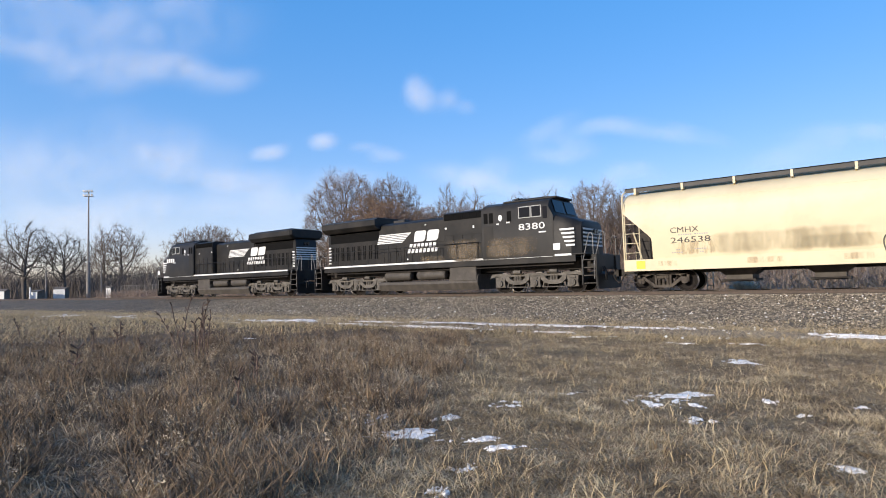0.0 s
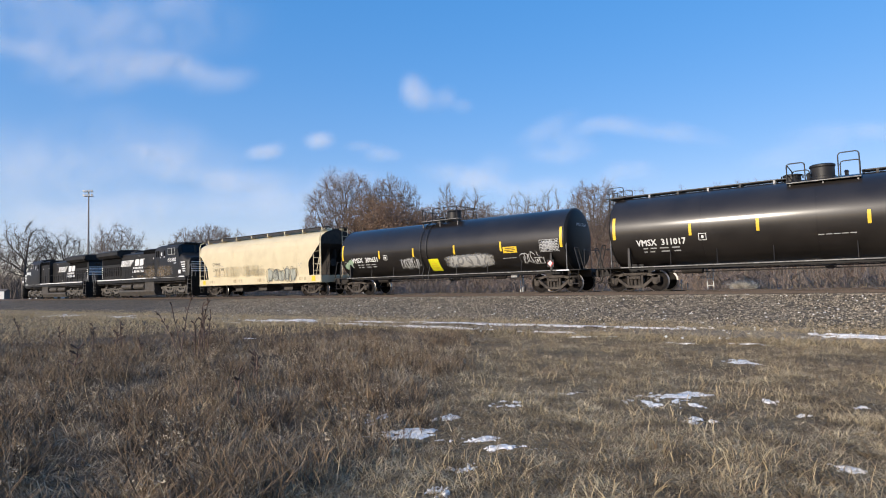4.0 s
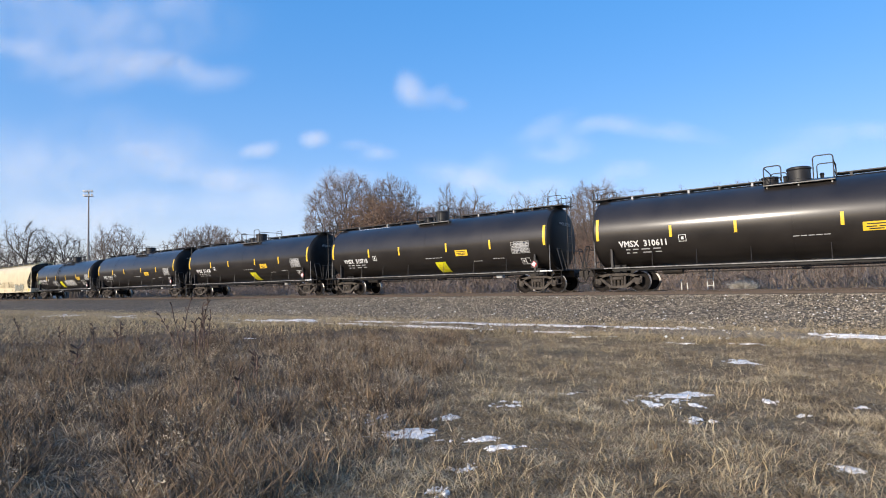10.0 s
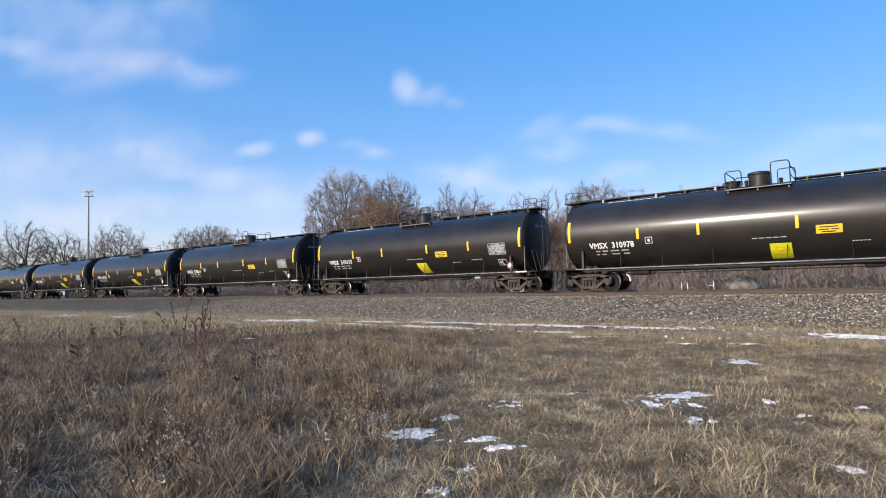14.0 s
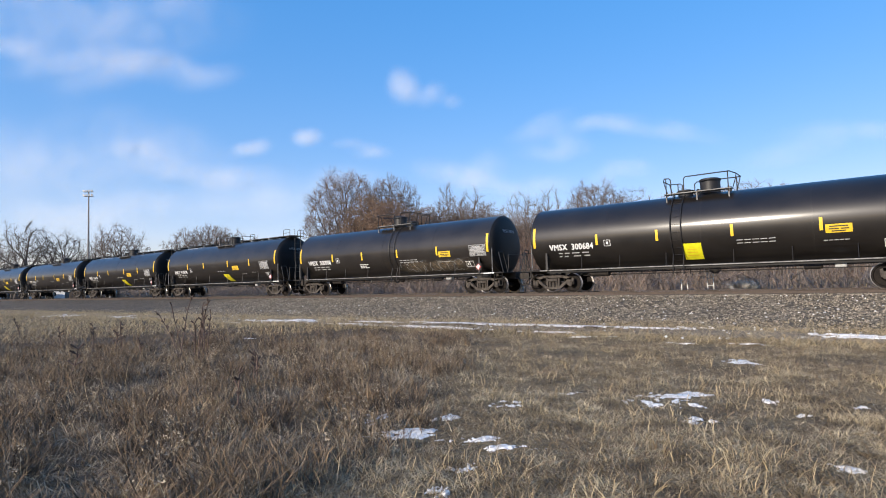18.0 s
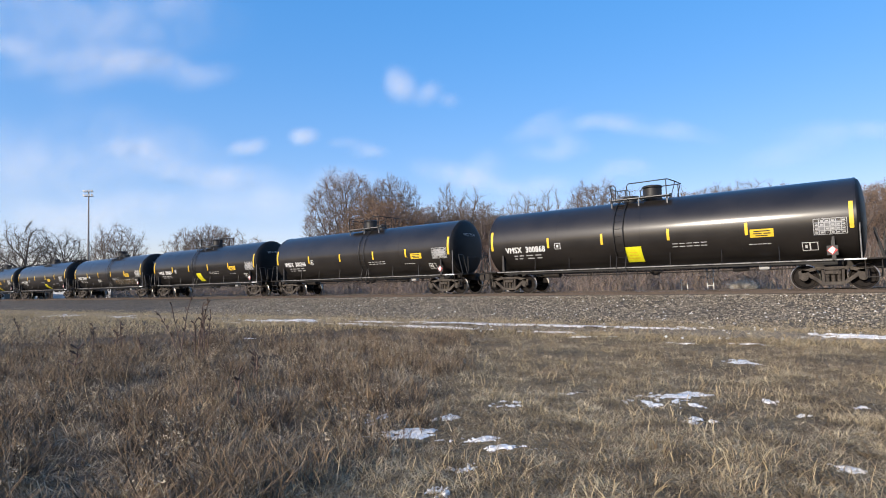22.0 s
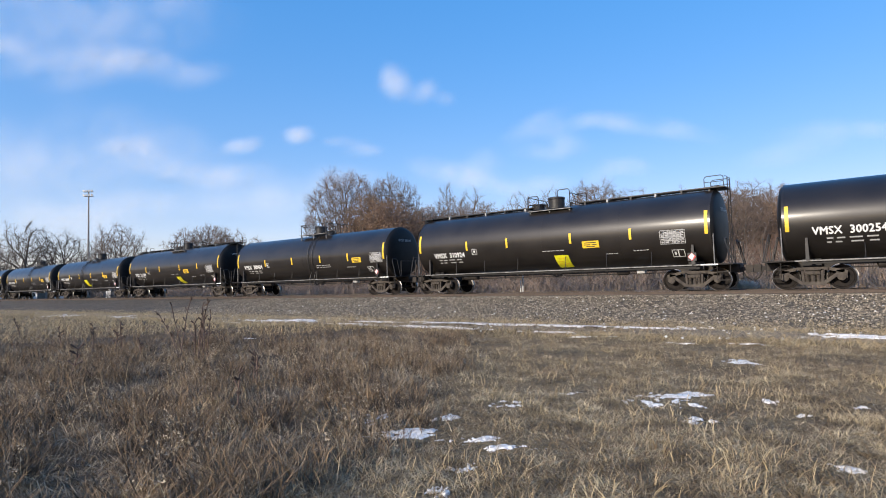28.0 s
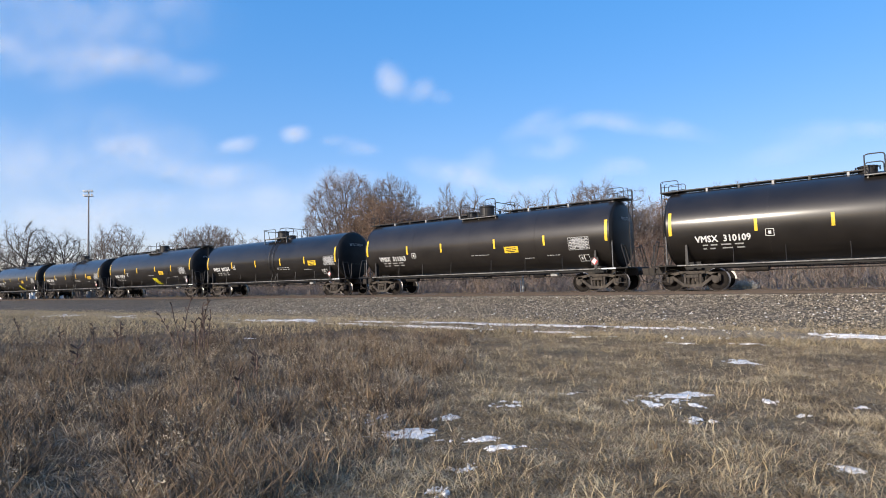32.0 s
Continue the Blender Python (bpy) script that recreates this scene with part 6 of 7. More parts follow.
# the dark second colours paint shaded gaps between sunlit tufts into the blades
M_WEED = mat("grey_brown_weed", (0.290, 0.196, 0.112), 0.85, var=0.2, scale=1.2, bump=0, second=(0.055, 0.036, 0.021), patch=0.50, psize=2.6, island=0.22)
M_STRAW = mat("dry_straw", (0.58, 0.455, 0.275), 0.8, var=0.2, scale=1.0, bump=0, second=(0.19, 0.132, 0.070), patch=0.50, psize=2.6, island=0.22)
M_PALE = mat("pale_straw", (0.52, 0.40, 0.225), 0.8, var=0.2, scale=1.0, bump=0, second=(0.32, 0.235, 0.13), patch=0.54, psize=2.6, island=0.25)
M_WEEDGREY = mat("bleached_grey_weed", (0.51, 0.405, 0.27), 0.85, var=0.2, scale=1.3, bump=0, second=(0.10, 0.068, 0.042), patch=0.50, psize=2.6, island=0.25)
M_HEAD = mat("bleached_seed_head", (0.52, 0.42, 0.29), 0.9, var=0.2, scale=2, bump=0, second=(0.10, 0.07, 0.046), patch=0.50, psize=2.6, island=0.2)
M_STALK = mat("dark_weed_stalk", (0.10, 0.065, 0.05), 0.85, var=0.3, bump=0, island=0.4)

def patchy(d, l, a, b):
    """Thick and thin stands, by two slow waves over the field."""
    return 0.5 + 0.3 * np.sin(a * d + 1.7 * np.sin(b * l)) + 0.3 * np.sin(b * 1.7 * l + a * 0.6 * d + 2)


def left(d, l, q):
    return (q.rand(len(d)) < weedy(d, l)) & off_lane(d, l) & ~on_snow(d, l)


def right(d, l, q):
    return (q.rand(len(d)) > weedy(d, l) * 0.93) & off_lane(d, l) & ~(bare(d, l) & (q.rand(len(d)) < 0.75)) & ~(on_snow(d, l) & (q.rand(len(d)) < 0.9))


def on_snow(d, l):
    """Where a scrap of snow has kept the grass down."""
    x, y = d * AHEAD.x + l * ASIDE.x, d * AHEAD.y + l * ASIDE.y
    hit = np.zeros(len(d), bool)
    for sx, sy, a, b, whole in SNOW_NEAR:
        u, v = (x - sx) * ASIDE.x + (y - sy) * ASIDE.y, (x - sx) * AHEAD.x + (y - sy) * AHEAD.y
        hit |= (u / (a * 0.8 + 0.04)) ** 2 + ((v + 0.08) / (b * 0.8 + 0.10)) ** 2 < 1
    return hit


STUFF = "dead grass"
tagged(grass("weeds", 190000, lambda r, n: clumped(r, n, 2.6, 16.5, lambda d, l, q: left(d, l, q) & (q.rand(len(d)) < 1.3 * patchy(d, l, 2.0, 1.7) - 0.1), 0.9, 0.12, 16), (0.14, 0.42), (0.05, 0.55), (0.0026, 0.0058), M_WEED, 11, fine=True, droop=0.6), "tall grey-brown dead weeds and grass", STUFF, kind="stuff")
def mown_side(d, l):
    """More of the bleached plants towards the mown grass, fewer deep in the weeds."""
    return 0.30 + 0.70 * np.clip(1.15 + l / (0.62 * d), 0, 1)


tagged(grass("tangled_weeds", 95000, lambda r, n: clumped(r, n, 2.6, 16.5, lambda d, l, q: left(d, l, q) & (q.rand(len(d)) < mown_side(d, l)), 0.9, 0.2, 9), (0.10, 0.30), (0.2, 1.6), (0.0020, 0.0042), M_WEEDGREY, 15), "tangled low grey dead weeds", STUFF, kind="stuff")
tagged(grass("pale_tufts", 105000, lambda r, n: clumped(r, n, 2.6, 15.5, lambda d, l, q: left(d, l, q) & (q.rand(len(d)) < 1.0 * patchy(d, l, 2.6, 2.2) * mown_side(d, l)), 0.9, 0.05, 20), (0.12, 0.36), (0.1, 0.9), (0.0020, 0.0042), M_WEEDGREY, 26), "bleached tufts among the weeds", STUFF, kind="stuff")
tagged(grass("tall_stems", 6000, lambda r, n: clumped(r, n, 2.8, 15.5, lambda d, l, q: left(d, l, q) & (q.rand(len(d)) < 0.8 * patchy(d, l, 1.7, 1.3)), 0.9, 0.10, 6), (0.26, 0.50), (0.05, 0.5), (0.0020, 0.0036), M_PALE, 16), "tall thin straw stems among the weeds", STUFF, kind="stuff")
def far_left(r, n):
    x, y = r.uniform(-95, -4, n), r.uniform(1.5, 17.6, n)
    d = x * AHEAD.x + y * AHEAD.y
    w = 0.25 * np.sin(x)
    ok = (d > 15.5) & (d < 22 + 2 * np.sin(x * 0.7)) & (r.rand(n) < 22 / (d + 5)) & ~((np.abs(y + w - 15.5) < 0.3) | (np.abs(y + w - 17.0) < 0.3))
    return x[ok], y[ok]


def heads(name, n, per, pick, tall, size, material, seed):
    """Fluffy seed heads: small flakes crowded round the tops of dead stems."""
    r = np.random.RandomState(seed)
    x, y = pick(r, n)
    n = len(x)
    z = field_height(x, y) + r.uniform(tall[0], tall[1], n)
    c = np.repeat(np.stack([x, y, z], -1), per, 0)
    m = len(c)
    c = c + r.normal(0, 1, (m, 3)) * np.array([0.016, 0.016, 0.030])
    u = r.normal(0, 1, (m, 3))
    u /= np.linalg.norm(u, axis=1)[:, None]
    v = np.cross(u, r.normal(0, 1, (m, 3)))
    v /= np.linalg.norm(v, axis=1)[:, None]
    s = r.uniform(size[0], size[1], m)[:, None]
    co = np.stack([c - u * s, c + v * s * 0.35, c + u * s, c - v * s * 0.35], 1).reshape(-1, 3)
    return new(name, raw(name, co, np.arange(4 * m).reshape(-1, 4), material))


tagged(grass("far_weeds", 70000, far_left, (0.15, 0.5), (0.1, 1.2), (0.004, 0.009), M_WEED, 19), "dead weeds further down the field", STUFF, kind="stuff")
def far_pale(r, n):
    x, y = r.uniform(-85, -8, n), r.uniform(5, 17.4, n)
    d = x * AHEAD.x + y * AHEAD.y
    w = 0.25 * np.sin(x)
    ok = (d > 18.5 + 1.5 * np.sin(x * 0.9) + r.rand(n) * 2) & (r.rand(n) < 28 / (d + 5)) & ~((np.abs(y + w - 15.5) < 0.3) | (np.abs(y + w - 17.0) < 0.3))
    return x[ok], y[ok]


tagged(grass("far_straw", 60000, far_pale, (0.14, 0.38), (0.1, 0.9), (0.0045, 0.009), M_PALE, 20), "pale dry grass along the lane further off", STUFF, kind="stuff")
tagged(heads("seed_heads", 22000, 7, lambda r, n: clumped(r, n, 2.7, 15.5, lambda d, l, q: left(d, l, q) & (q.rand(len(d)) < (1.3 * patchy(d, l, 2.3, 1.9) - 0.10) * mown_side(d, l)), 0.9, 0.13, 9), (0.10, 0.40), (0.008, 0.018), M_HEAD, 21), "bleached fluffy seed heads of dead weeds", STUFF, kind="stuff")
tagged(heads("straw_seed_heads", 4000, 7, lambda r, n: clumped(r, n, 2.7, 15.5, right, 1.0, 0.12, 4), (0.06, 0.26), (0.004, 0.009), M_HEAD, 22), "bleached seed heads among the straw", STUFF, kind="stuff")
tagged(grass("lying_straw", 60000, lambda r, n: clumped(r, n, 2.6, 11.0, lambda d, l, q: right(d, l, q) & (q.rand(len(d)) < 0.25 + 0.8 * patchy(d, l, 1.5, 2.0)), 1.0, 0.14, 18), (0.035, 0.075), (2.2, 4.5), (0.0015, 0.0030), M_STRAW, 29, bend=0.0, droop=0.0, sink=-0.010, combed=True), "long dry stems lying combed over the grass", STUFF, kind="stuff")
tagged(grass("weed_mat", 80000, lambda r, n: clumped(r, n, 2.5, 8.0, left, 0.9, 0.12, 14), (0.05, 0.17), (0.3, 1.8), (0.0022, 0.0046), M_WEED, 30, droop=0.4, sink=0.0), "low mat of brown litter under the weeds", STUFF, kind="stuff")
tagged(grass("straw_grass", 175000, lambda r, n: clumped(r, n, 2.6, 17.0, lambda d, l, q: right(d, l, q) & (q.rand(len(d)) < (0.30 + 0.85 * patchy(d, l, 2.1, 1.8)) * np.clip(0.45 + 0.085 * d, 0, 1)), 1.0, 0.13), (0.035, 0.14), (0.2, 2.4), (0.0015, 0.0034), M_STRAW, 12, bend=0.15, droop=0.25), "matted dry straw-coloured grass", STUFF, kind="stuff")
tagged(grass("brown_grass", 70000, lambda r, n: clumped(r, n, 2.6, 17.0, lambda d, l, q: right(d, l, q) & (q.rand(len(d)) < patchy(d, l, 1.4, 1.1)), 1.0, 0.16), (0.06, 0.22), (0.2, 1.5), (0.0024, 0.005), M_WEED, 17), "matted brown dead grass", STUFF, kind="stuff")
tagged(grass("standing_straw", 12000, lambda r, n: clumped(r, n, 2.6, 16.5, lambda d, l, q: right(d, l, q) & (q.rand(len(d)) < 0.7 * patchy(d, l, 1.9, 1.6)), 1.0, 0.09, 10), (0.12, 0.28), (0.05, 0.7), (0.0022, 0.0040), M_PALE, 18, bend=0.2, fine=True, droop=0.3), "standing tufts of pale straw", STUFF, kind="stuff")

tagged(grass("stubble", 2600, lambda r, n: clumped(r, n, 2.6, 13.0, lambda d, l, q: (q.rand(len(d)) > weedy(d + 1.2, l + 0.4)) & off_lane(d, l) & (q.rand(len(d)) < patchy(d, l, 1.6, 1.9)), 1.0, 0.10, 5), (0.10, 0.26), (0.05, 0.9), (0.0034, 0.0060), M_PALE, 28, bend=0.1, fine=True, droop=0.5), "stout pale stubble stalks in the mown grass", STUFF, kind="stuff")
tagged(grass("thatch", 190000, lambda r, n: clumped(r, n, 2.6, 17.0, lambda d, l, q: right(d, l, q), 1.0, 0.12, 16), (0.035, 0.11), (0.3, 1.7), (0.0019, 0.0044), M_STRAW, 23, droop=0.05, sink=-0.004), "thatch of flattened dry grass", STUFF, kind="stuff")
tagged(grass("brown_thatch", 90000, lambda r, n: clumped(r, n, 2.6, 17.0, lambda d, l, q: off_lane(d, l) & ~on_snow(d, l) & (q.rand(len(d)) < 0.2 + 0.8 * patchy(d, l, 1.3, 1.5)), 1.0, 0.12, 16), (0.035, 0.11), (0.3, 1.7), (0.0019, 0.0044), M_WEED, 24, droop=0.05, sink=-0.002), "thatch of flattened brown grass", STUFF, kind="stuff")


def verge(r, n):
    x = -70 + 76 * r.rand(n) ** 0.7
    y = 17.6 + 0.45 * r.randn(n) + 0.25 * np.sin(x * 0.9)
    return x, y


def lane_middle(r, n):
    x = -75 + 80 * r.rand(n) ** 0.6
    y = r.choice([14.3, 14.5, 16.3, 18.1], n) + 0.45 * r.randn(n)
    return x, y


tagged(grass("verge_grass", 22000, verge, (0.08, 0.26), (0.3, 1.6), (0.003, 0.006), M_PALE, 13), "pale tufts of dry grass along the ballast foot", "dead grass", kind="stuff")
tagged(grass("lane_grass", 32000, lane_middle, (0.10, 0.36), (0.2, 1.2), (0.003, 0.006), M_PALE, 14), "pale dry grass along the gravel lane", "dead grass", kind="stuff")


# ---- woody plants
def grown(seed, H, low, wide, count, step, lobes=0.12, trunk=0.022, spray=3):
    """A leafless tree grown towards points strewn through a domed crown; gives limbs (start, end, radius, radius) and twigs."""
    r = np.random.RandomState(seed)
    d = r.normal(0, 1, (count, 3))
    d /= np.linalg.norm(d, axis=1)[:, None]
    az = np.arctan2(d[:, 1], d[:, 0])
    ph = r.uniform(0, 6.28, 4)
    bulge = 1 - lobes * (1 + np.sin(3 * az + ph[0] + 2 * d[:, 2])) * 0.5 - lobes * (1 + np.sin(5 * az + ph[1] - 3 * d[:, 2])) * 0.5
    rad = (r.rand(count) ** 0.40) * bulge
    half = H * (1 - low) / 2
    goal = d * rad[:, None] * np.array([H * wide, H * wide, half]) + np.array([0, 0, H - half])
    nodes, parent = [np.zeros(3) - np.array([0, 0, 0.2])], [-1]
    lean = r.normal(0, 0.05, 2)
    while nodes[-1][2] < H * low * 0.75:
        nodes.append(nodes[-1] + np.array([lean[0] * step, lean[1] * step, step]))
        parent.append(len(nodes) - 2)
    best, who = np.full(count, 1e9), np.zeros(count, int)
    alive = np.ones(count, bool)
    fresh = list(range(len(nodes)))
    kids = {}
    for _ in range(110):
        if not fresh:
            break
        P = np.array([nodes[k] for k in fresh])
        D = np.linalg.norm(goal[:, None] - P[None], axis=2)
        k = D.argmin(1)
        near = D[np.arange(count), k]
        hit = near < best
        best[hit], who[hit] = near[hit], np.array(fresh)[k[hit]]
        alive &= best > step * 1.6
        if not alive.any():
            break
        fresh = []
        for n in np.unique(who[alive]):
            v = goal[alive & (who == n)] - nodes[n]
            v = (v / np.linalg.norm(v, axis=1)[:, None]).sum(0)
            v = v / (np.linalg.norm(v) + 1e-6) + r.normal(0, 0.09, 3)
            if parent[n] >= 0:
                v = v + 0.75 * (nodes[n] - nodes[parent[n]]) / step
            nodes.append(nodes[n] + v / np.linalg.norm(v) * step)
            parent.append(int(n))
            fresh.append(len(nodes) - 1)
            kids[n] = kids.get(n, 0) + 1
            if kids[n] > 2:
                alive &= who != n
        if len(nodes) > 5200:
            break
    m = len(nodes)
    flow = np.zeros(m)
    tips = np.ones(m, bool)
    tips[np.array(parent[1:])] = False
    flow[tips] = 1.0
    for k in range(m - 1, 0, -1):
        flow[parent[k]] += flow[k]
    size = np.maximum(0.012, trunk * H * (flow / flow[0]) ** 0.46)
    limbs = [(nodes[parent[k]], nodes[k], size[parent[k]] if flow[parent[k]] < 1.6 * flow[k] else size[k] * 1.15, size[k]) for k in range(1, m)]
    twigs, ends = [], []
    for k in range(1, m):
        if flow[k] > 6:
            continue
        way = nodes[k] - nodes[parent[k]]
        way /= np.linalg.norm(way)
        for _ in range(5 if tips[k] else 3):
            e = way + r.normal(0, 0.42, 3) + np.array([0, 0, 0.15])
            e /= np.linalg.norm(e)
            q = nodes[k] + e * H * r.uniform(0.03, 0.07)
            twigs.append((nodes[k], q, 0.013, 0.006))
            ends.append(q)
            for _ in range(spray):
                p = nodes[k] + (q - nodes[k]) * r.uniform(0.25, 1.0)
                g = e + r.normal(0, 0.5, 3)
                twigs.append((p, p + g / np.linalg.norm(g) * H * r.uniform(0.02, 0.045), 0.011, 0.005))
    return limbs, twigs, ends


def limb_mesh(name, segs, material, sides=3):
    n = len(segs)
    p0, p1 = np.array([s[0] for s in segs]), np.array([s[1] for s in segs])
    r0, r1 = np.array([s[2] for s in segs]), np.array([s[3] for s in segs])
    d = p1 - p0
    d /= np.linalg.norm(d, axis=1)[:, None]
    ref = np.where(np.abs(d[:, 2:]) > 0.9, np.array([[1.0, 0, 0]]), np.array([[0, 0, 1.0]]))
    u = np.cross(d, ref)
    u /= np.linalg.norm(u, axis=1)[:, None]
    v = np.cross(d, u)
    co = []
    for p, r in ((p0, r0), (p1, r1)):
        for k in range(sides):
            a = 2 * math.pi * k / sides
            co.append(p + (u * math.cos(a) + v * math.sin(a)) * r[:, None])
    co = np.stack(co, 1).reshape(-1, 3)
    q = np.array([[k, (k + 1) % sides, sides + (k + 1) % sides, sides + k] for k in range(sides)])
    f = (q[None] + 2 * sides * np.arange(n)[:, None, None]).reshape(-1, 4)
    return raw(name, co, f, material, True)


def twig_mesh(name, boughs, twigs, material, seed):
    """Round boughs, and fine twigs as slender blades, in one crown."""
    r = np.random.RandomState(seed)
    me = limb_mesh(name, boughs, material, 3)
    co = np.array([v.co for v in me.vertices])
    fs = np.array([p.vertices[:] for p in me.polygons])
    bpy.data.meshes.remove(me)
    p0, p1 = np.array([s[0] for s in twigs]), np.array([s[1] for s in twigs])
    w0, w1 = np.array([s[2] for s in twigs])[:, None], np.array([s[3] for s in twigs])[:, None]
    side = np.cross(p1 - p0, r.normal(0, 1, p0.shape))
    side /= np.linalg.norm(side, axis=1)[:, None]
    quad = np.stack([p0 - side * w0, p0 + side * w0, p1 + side * w1, p1 - side * w1], 1).reshape(-1, 3)
    more = np.arange(len(quad)).reshape(-1, 4) + len(co)
    return raw(name, np.concatenate([co, quad]), np.concatenate([fs, more]), material, True)


def leaf_mesh(name, ends, per, size, material, seed):
    r = np.random.RandomState(seed)
    c = np.repeat(np.array(ends), per, 0)
    n = len(c)
    c = c + r.normal(0, 0.28, (n, 3))
    u = r.normal(0, 1, (n, 3))
    u /= np.linalg.norm(u, axis=1)[:, None]
    v = np.cross(u, r.normal(0, 1, (n, 3)))
    v /= np.linalg.norm(v, axis=1)[:, None]
    s = r.uniform(size[0], size[1], n)[:, None]
    co = np.stack([c - u * s, c + v * s * 0.6, c + u * s, c - v * s * 0.6], 1).reshape(-1, 3)
    f = np.arange(4 * n).reshape(-1, 4)
    return raw(name, co, f, material)


M_BARK = mat("grey_bark", (0.10, 0.085, 0.074), 0.9, var=0.3, scale=5, bump=0.5, obvar=0.15)
M_TWIG = mat("grey_brown_twigs", (0.21, 0.155, 0.12), 0.9, var=0.25, scale=2, bump=0, island=0.3, second=(0.15, 0.115, 0.095), patch=0.5, psize=0.3)
M_TWIGRED = mat("red_brown_twigs", (0.17, 0.108, 0.078), 0.9, var=0.25, scale=2, bump=0, island=0.3)
M_HEDGE = mat("dark_hedge_twigs", (0.14, 0.115, 0.095), 0.9, var=0.3, scale=1, bump=0, island=0.3)
M_RUST = mat("rust_oak_leaves", (0.245, 0.152, 0.094), 0.8, var=0.3, scale=2, bump=0, island=0.4)

# foot of the crown, half width, growing points, step, lobes, trunk
FORMS = {"round": (0.10, 0.40, 2100, 0.32, 0.10, 0.022, 3), "broad": (0.14, 0.42, 1100, 0.38, 0.22, 0.020, 2), "upright": (0.10, 0.26, 800, 0.38, 0.30, 0.018, 2),
         "oak": (0.06, 0.42, 800, 0.42, 0.20, 0.020, 1), "open": (0.16, 0.46, 800, 0.40, 0.30, 0.024, 2), "shrub": (0.02, 0.55, 420, 0.50, 0.30, 0.012, 2)}
TREE_LABELS = {"round": "large round-headed leafless tree with fine spreading branches", "broad": "wide leafless tree with fine grey twigs", "upright": "slim leafless tree with upright grey-brown branches",
               "oak": "oak keeping its rust-brown dead leaves", "open": "leafless dark-limbed tree with an open crown", "shrub": "low leafless red-brown shrub at the wood's edge"}


def tree(kind, seed, at):
    H = 14.0
    limbs, twigs, ends = grown(seed, H, *FORMS[kind])
    thick = max(0.04, 2.2 * min(b[3] for b in limbs))
    t = thing("shrub" if kind == "shrub" else "tree", at, TREE_LABELS[kind], "shrub" if kind == "shrub" else "tree", "shrubs at the wood's edge" if kind == "shrub" else "trees behind the railway")
    part("trunk", limb_mesh("trunk", [b for b in limbs if b[3] > thick], M_BARK, 6), None, t)
    fine = [b for b in limbs if b[3] <= thick]
    part("crown", twig_mesh("crown", fine, twigs, M_TWIGRED if kind == "shrub" else (M_BARK if kind == "open" else M_TWIG), seed), None, t)
    if kind == "oak":
        part("leaves", leaf_mesh("leaves", [e for e in ends if e[2] < H * 0.93][::2], 10, (0.06, 0.12), M_RUST, seed), None, t, "rust-brown dead leaves")
    return t


def spot(px, depth):
    """A place on the ground by its bearing (in thousandths of the view's depth) and its depth ahead."""
    p = AHEAD * depth + ASIDE * (px * depth / 1000.0)
    return p.x, p.y


# bearing, depth, height, width factor, kind
TREES = ((-743, 120, 18.2, 1.0, "open"), (-674, 126, 16.2, 1.0, "open"), (-602, 150, 20.3, 0.9, "upright"), (-571, 152, 20.4, 0.9, "broad"), (-456, 150, 18.4, 0.95, "broad"), (-415, 151, 19.0, 0.95, "round"),
         (-381, 149, 18.2, 0.9, "broad"), (-330, 140, 14.2, 1.1, "broad"), (-172, 92, 20.4, 0.92, "round"), (-91, 97, 20.4, 0.74, "round"), (-122, 88, 16.2, 1.05, "oak"), (-60, 90, 14.2, 1.0, "oak"), (-92, 86, 14.8, 0.95, "oak"),
         (12, 100, 19.8, 0.80, "upright"), (57, 101, 19.0, 0.95, "upright"), (-20, 104, 15.8, 0.9, "broad"), (35, 108, 18.0, 0.9, "upright"), (86, 106, 16.8, 0.8, "broad"), (148, 100, 17.6, 0.75, "broad"), (188, 105, 19.0, 0.85, "upright"), (272, 95, 17.8, 0.98, "round"), (334, 96, 17.0, 0.85, "broad"))
proto = {}


def plant(px, depth, high, wide, kind, k, turn):
    x, y = spot(px, depth)
    m = Matrix.LocRotScale((x, y, 0), Euler((0, 0, turn)), (wide * high / 14.0, wide * high / 14.0, high / 14.0))
    if (kind, k) not in proto:
        proto[kind, k] = tree(kind, 100 + 7 * k + len(kind), m)
    else:
        t = copy_thing(proto[kind, k], Matrix())
        t.matrix_basis = m


def skyline(px):
    """How steeply the wood behind rises over the eye, by its bearing."""
    return float(np.interp(px, (-300, -230, -170, -30, 0, 30, 95, 230, 300, 370, 420, 590, 720, 900), (0.085, 0.085, 0.110, 0.150, 0.148, 0.150, 0.128, 0.120, 0.122, 0.130, 0.150, 0.165, 0.155, 0.155)))


tree_rnd = random.Random(21)
for i, (px, depth, high, wide, kind) in enumerate(TREES):
    plant(px, depth, high, wide, kind, i % 2, tree_rnd.uniform(0, 6.28))
# the wood behind, tree after tree
px = -215
while px < 900:
    depth = tree_rnd.uniform(100, 128)
    kind = tree_rnd.choice(("broad", "broad", "upright", "oak", "round")) if px > 360 or px < -20 else tree_rnd.choice(("broad", "upright", "broad", "oak"))
    plant(px, depth, 1.6 + skyline(px) * depth * tree_rnd.uniform(0.92, 1.05), tree_rnd.uniform(0.85, 1.15), kind, tree_rnd.randrange(2), tree_rnd.uniform(0, 6.28))
    px += tree_rnd.uniform(17, 32)
for px, depth, high in ((-790, 140, 15), (-640, 160, 13), (-520, 170, 11), (-480, 165, 13), (-290, 150, 11), (-250, 140, 10)):
    plant(px, depth, high, 1.1, "broad", 1, tree_rnd.uniform(0, 6.28))
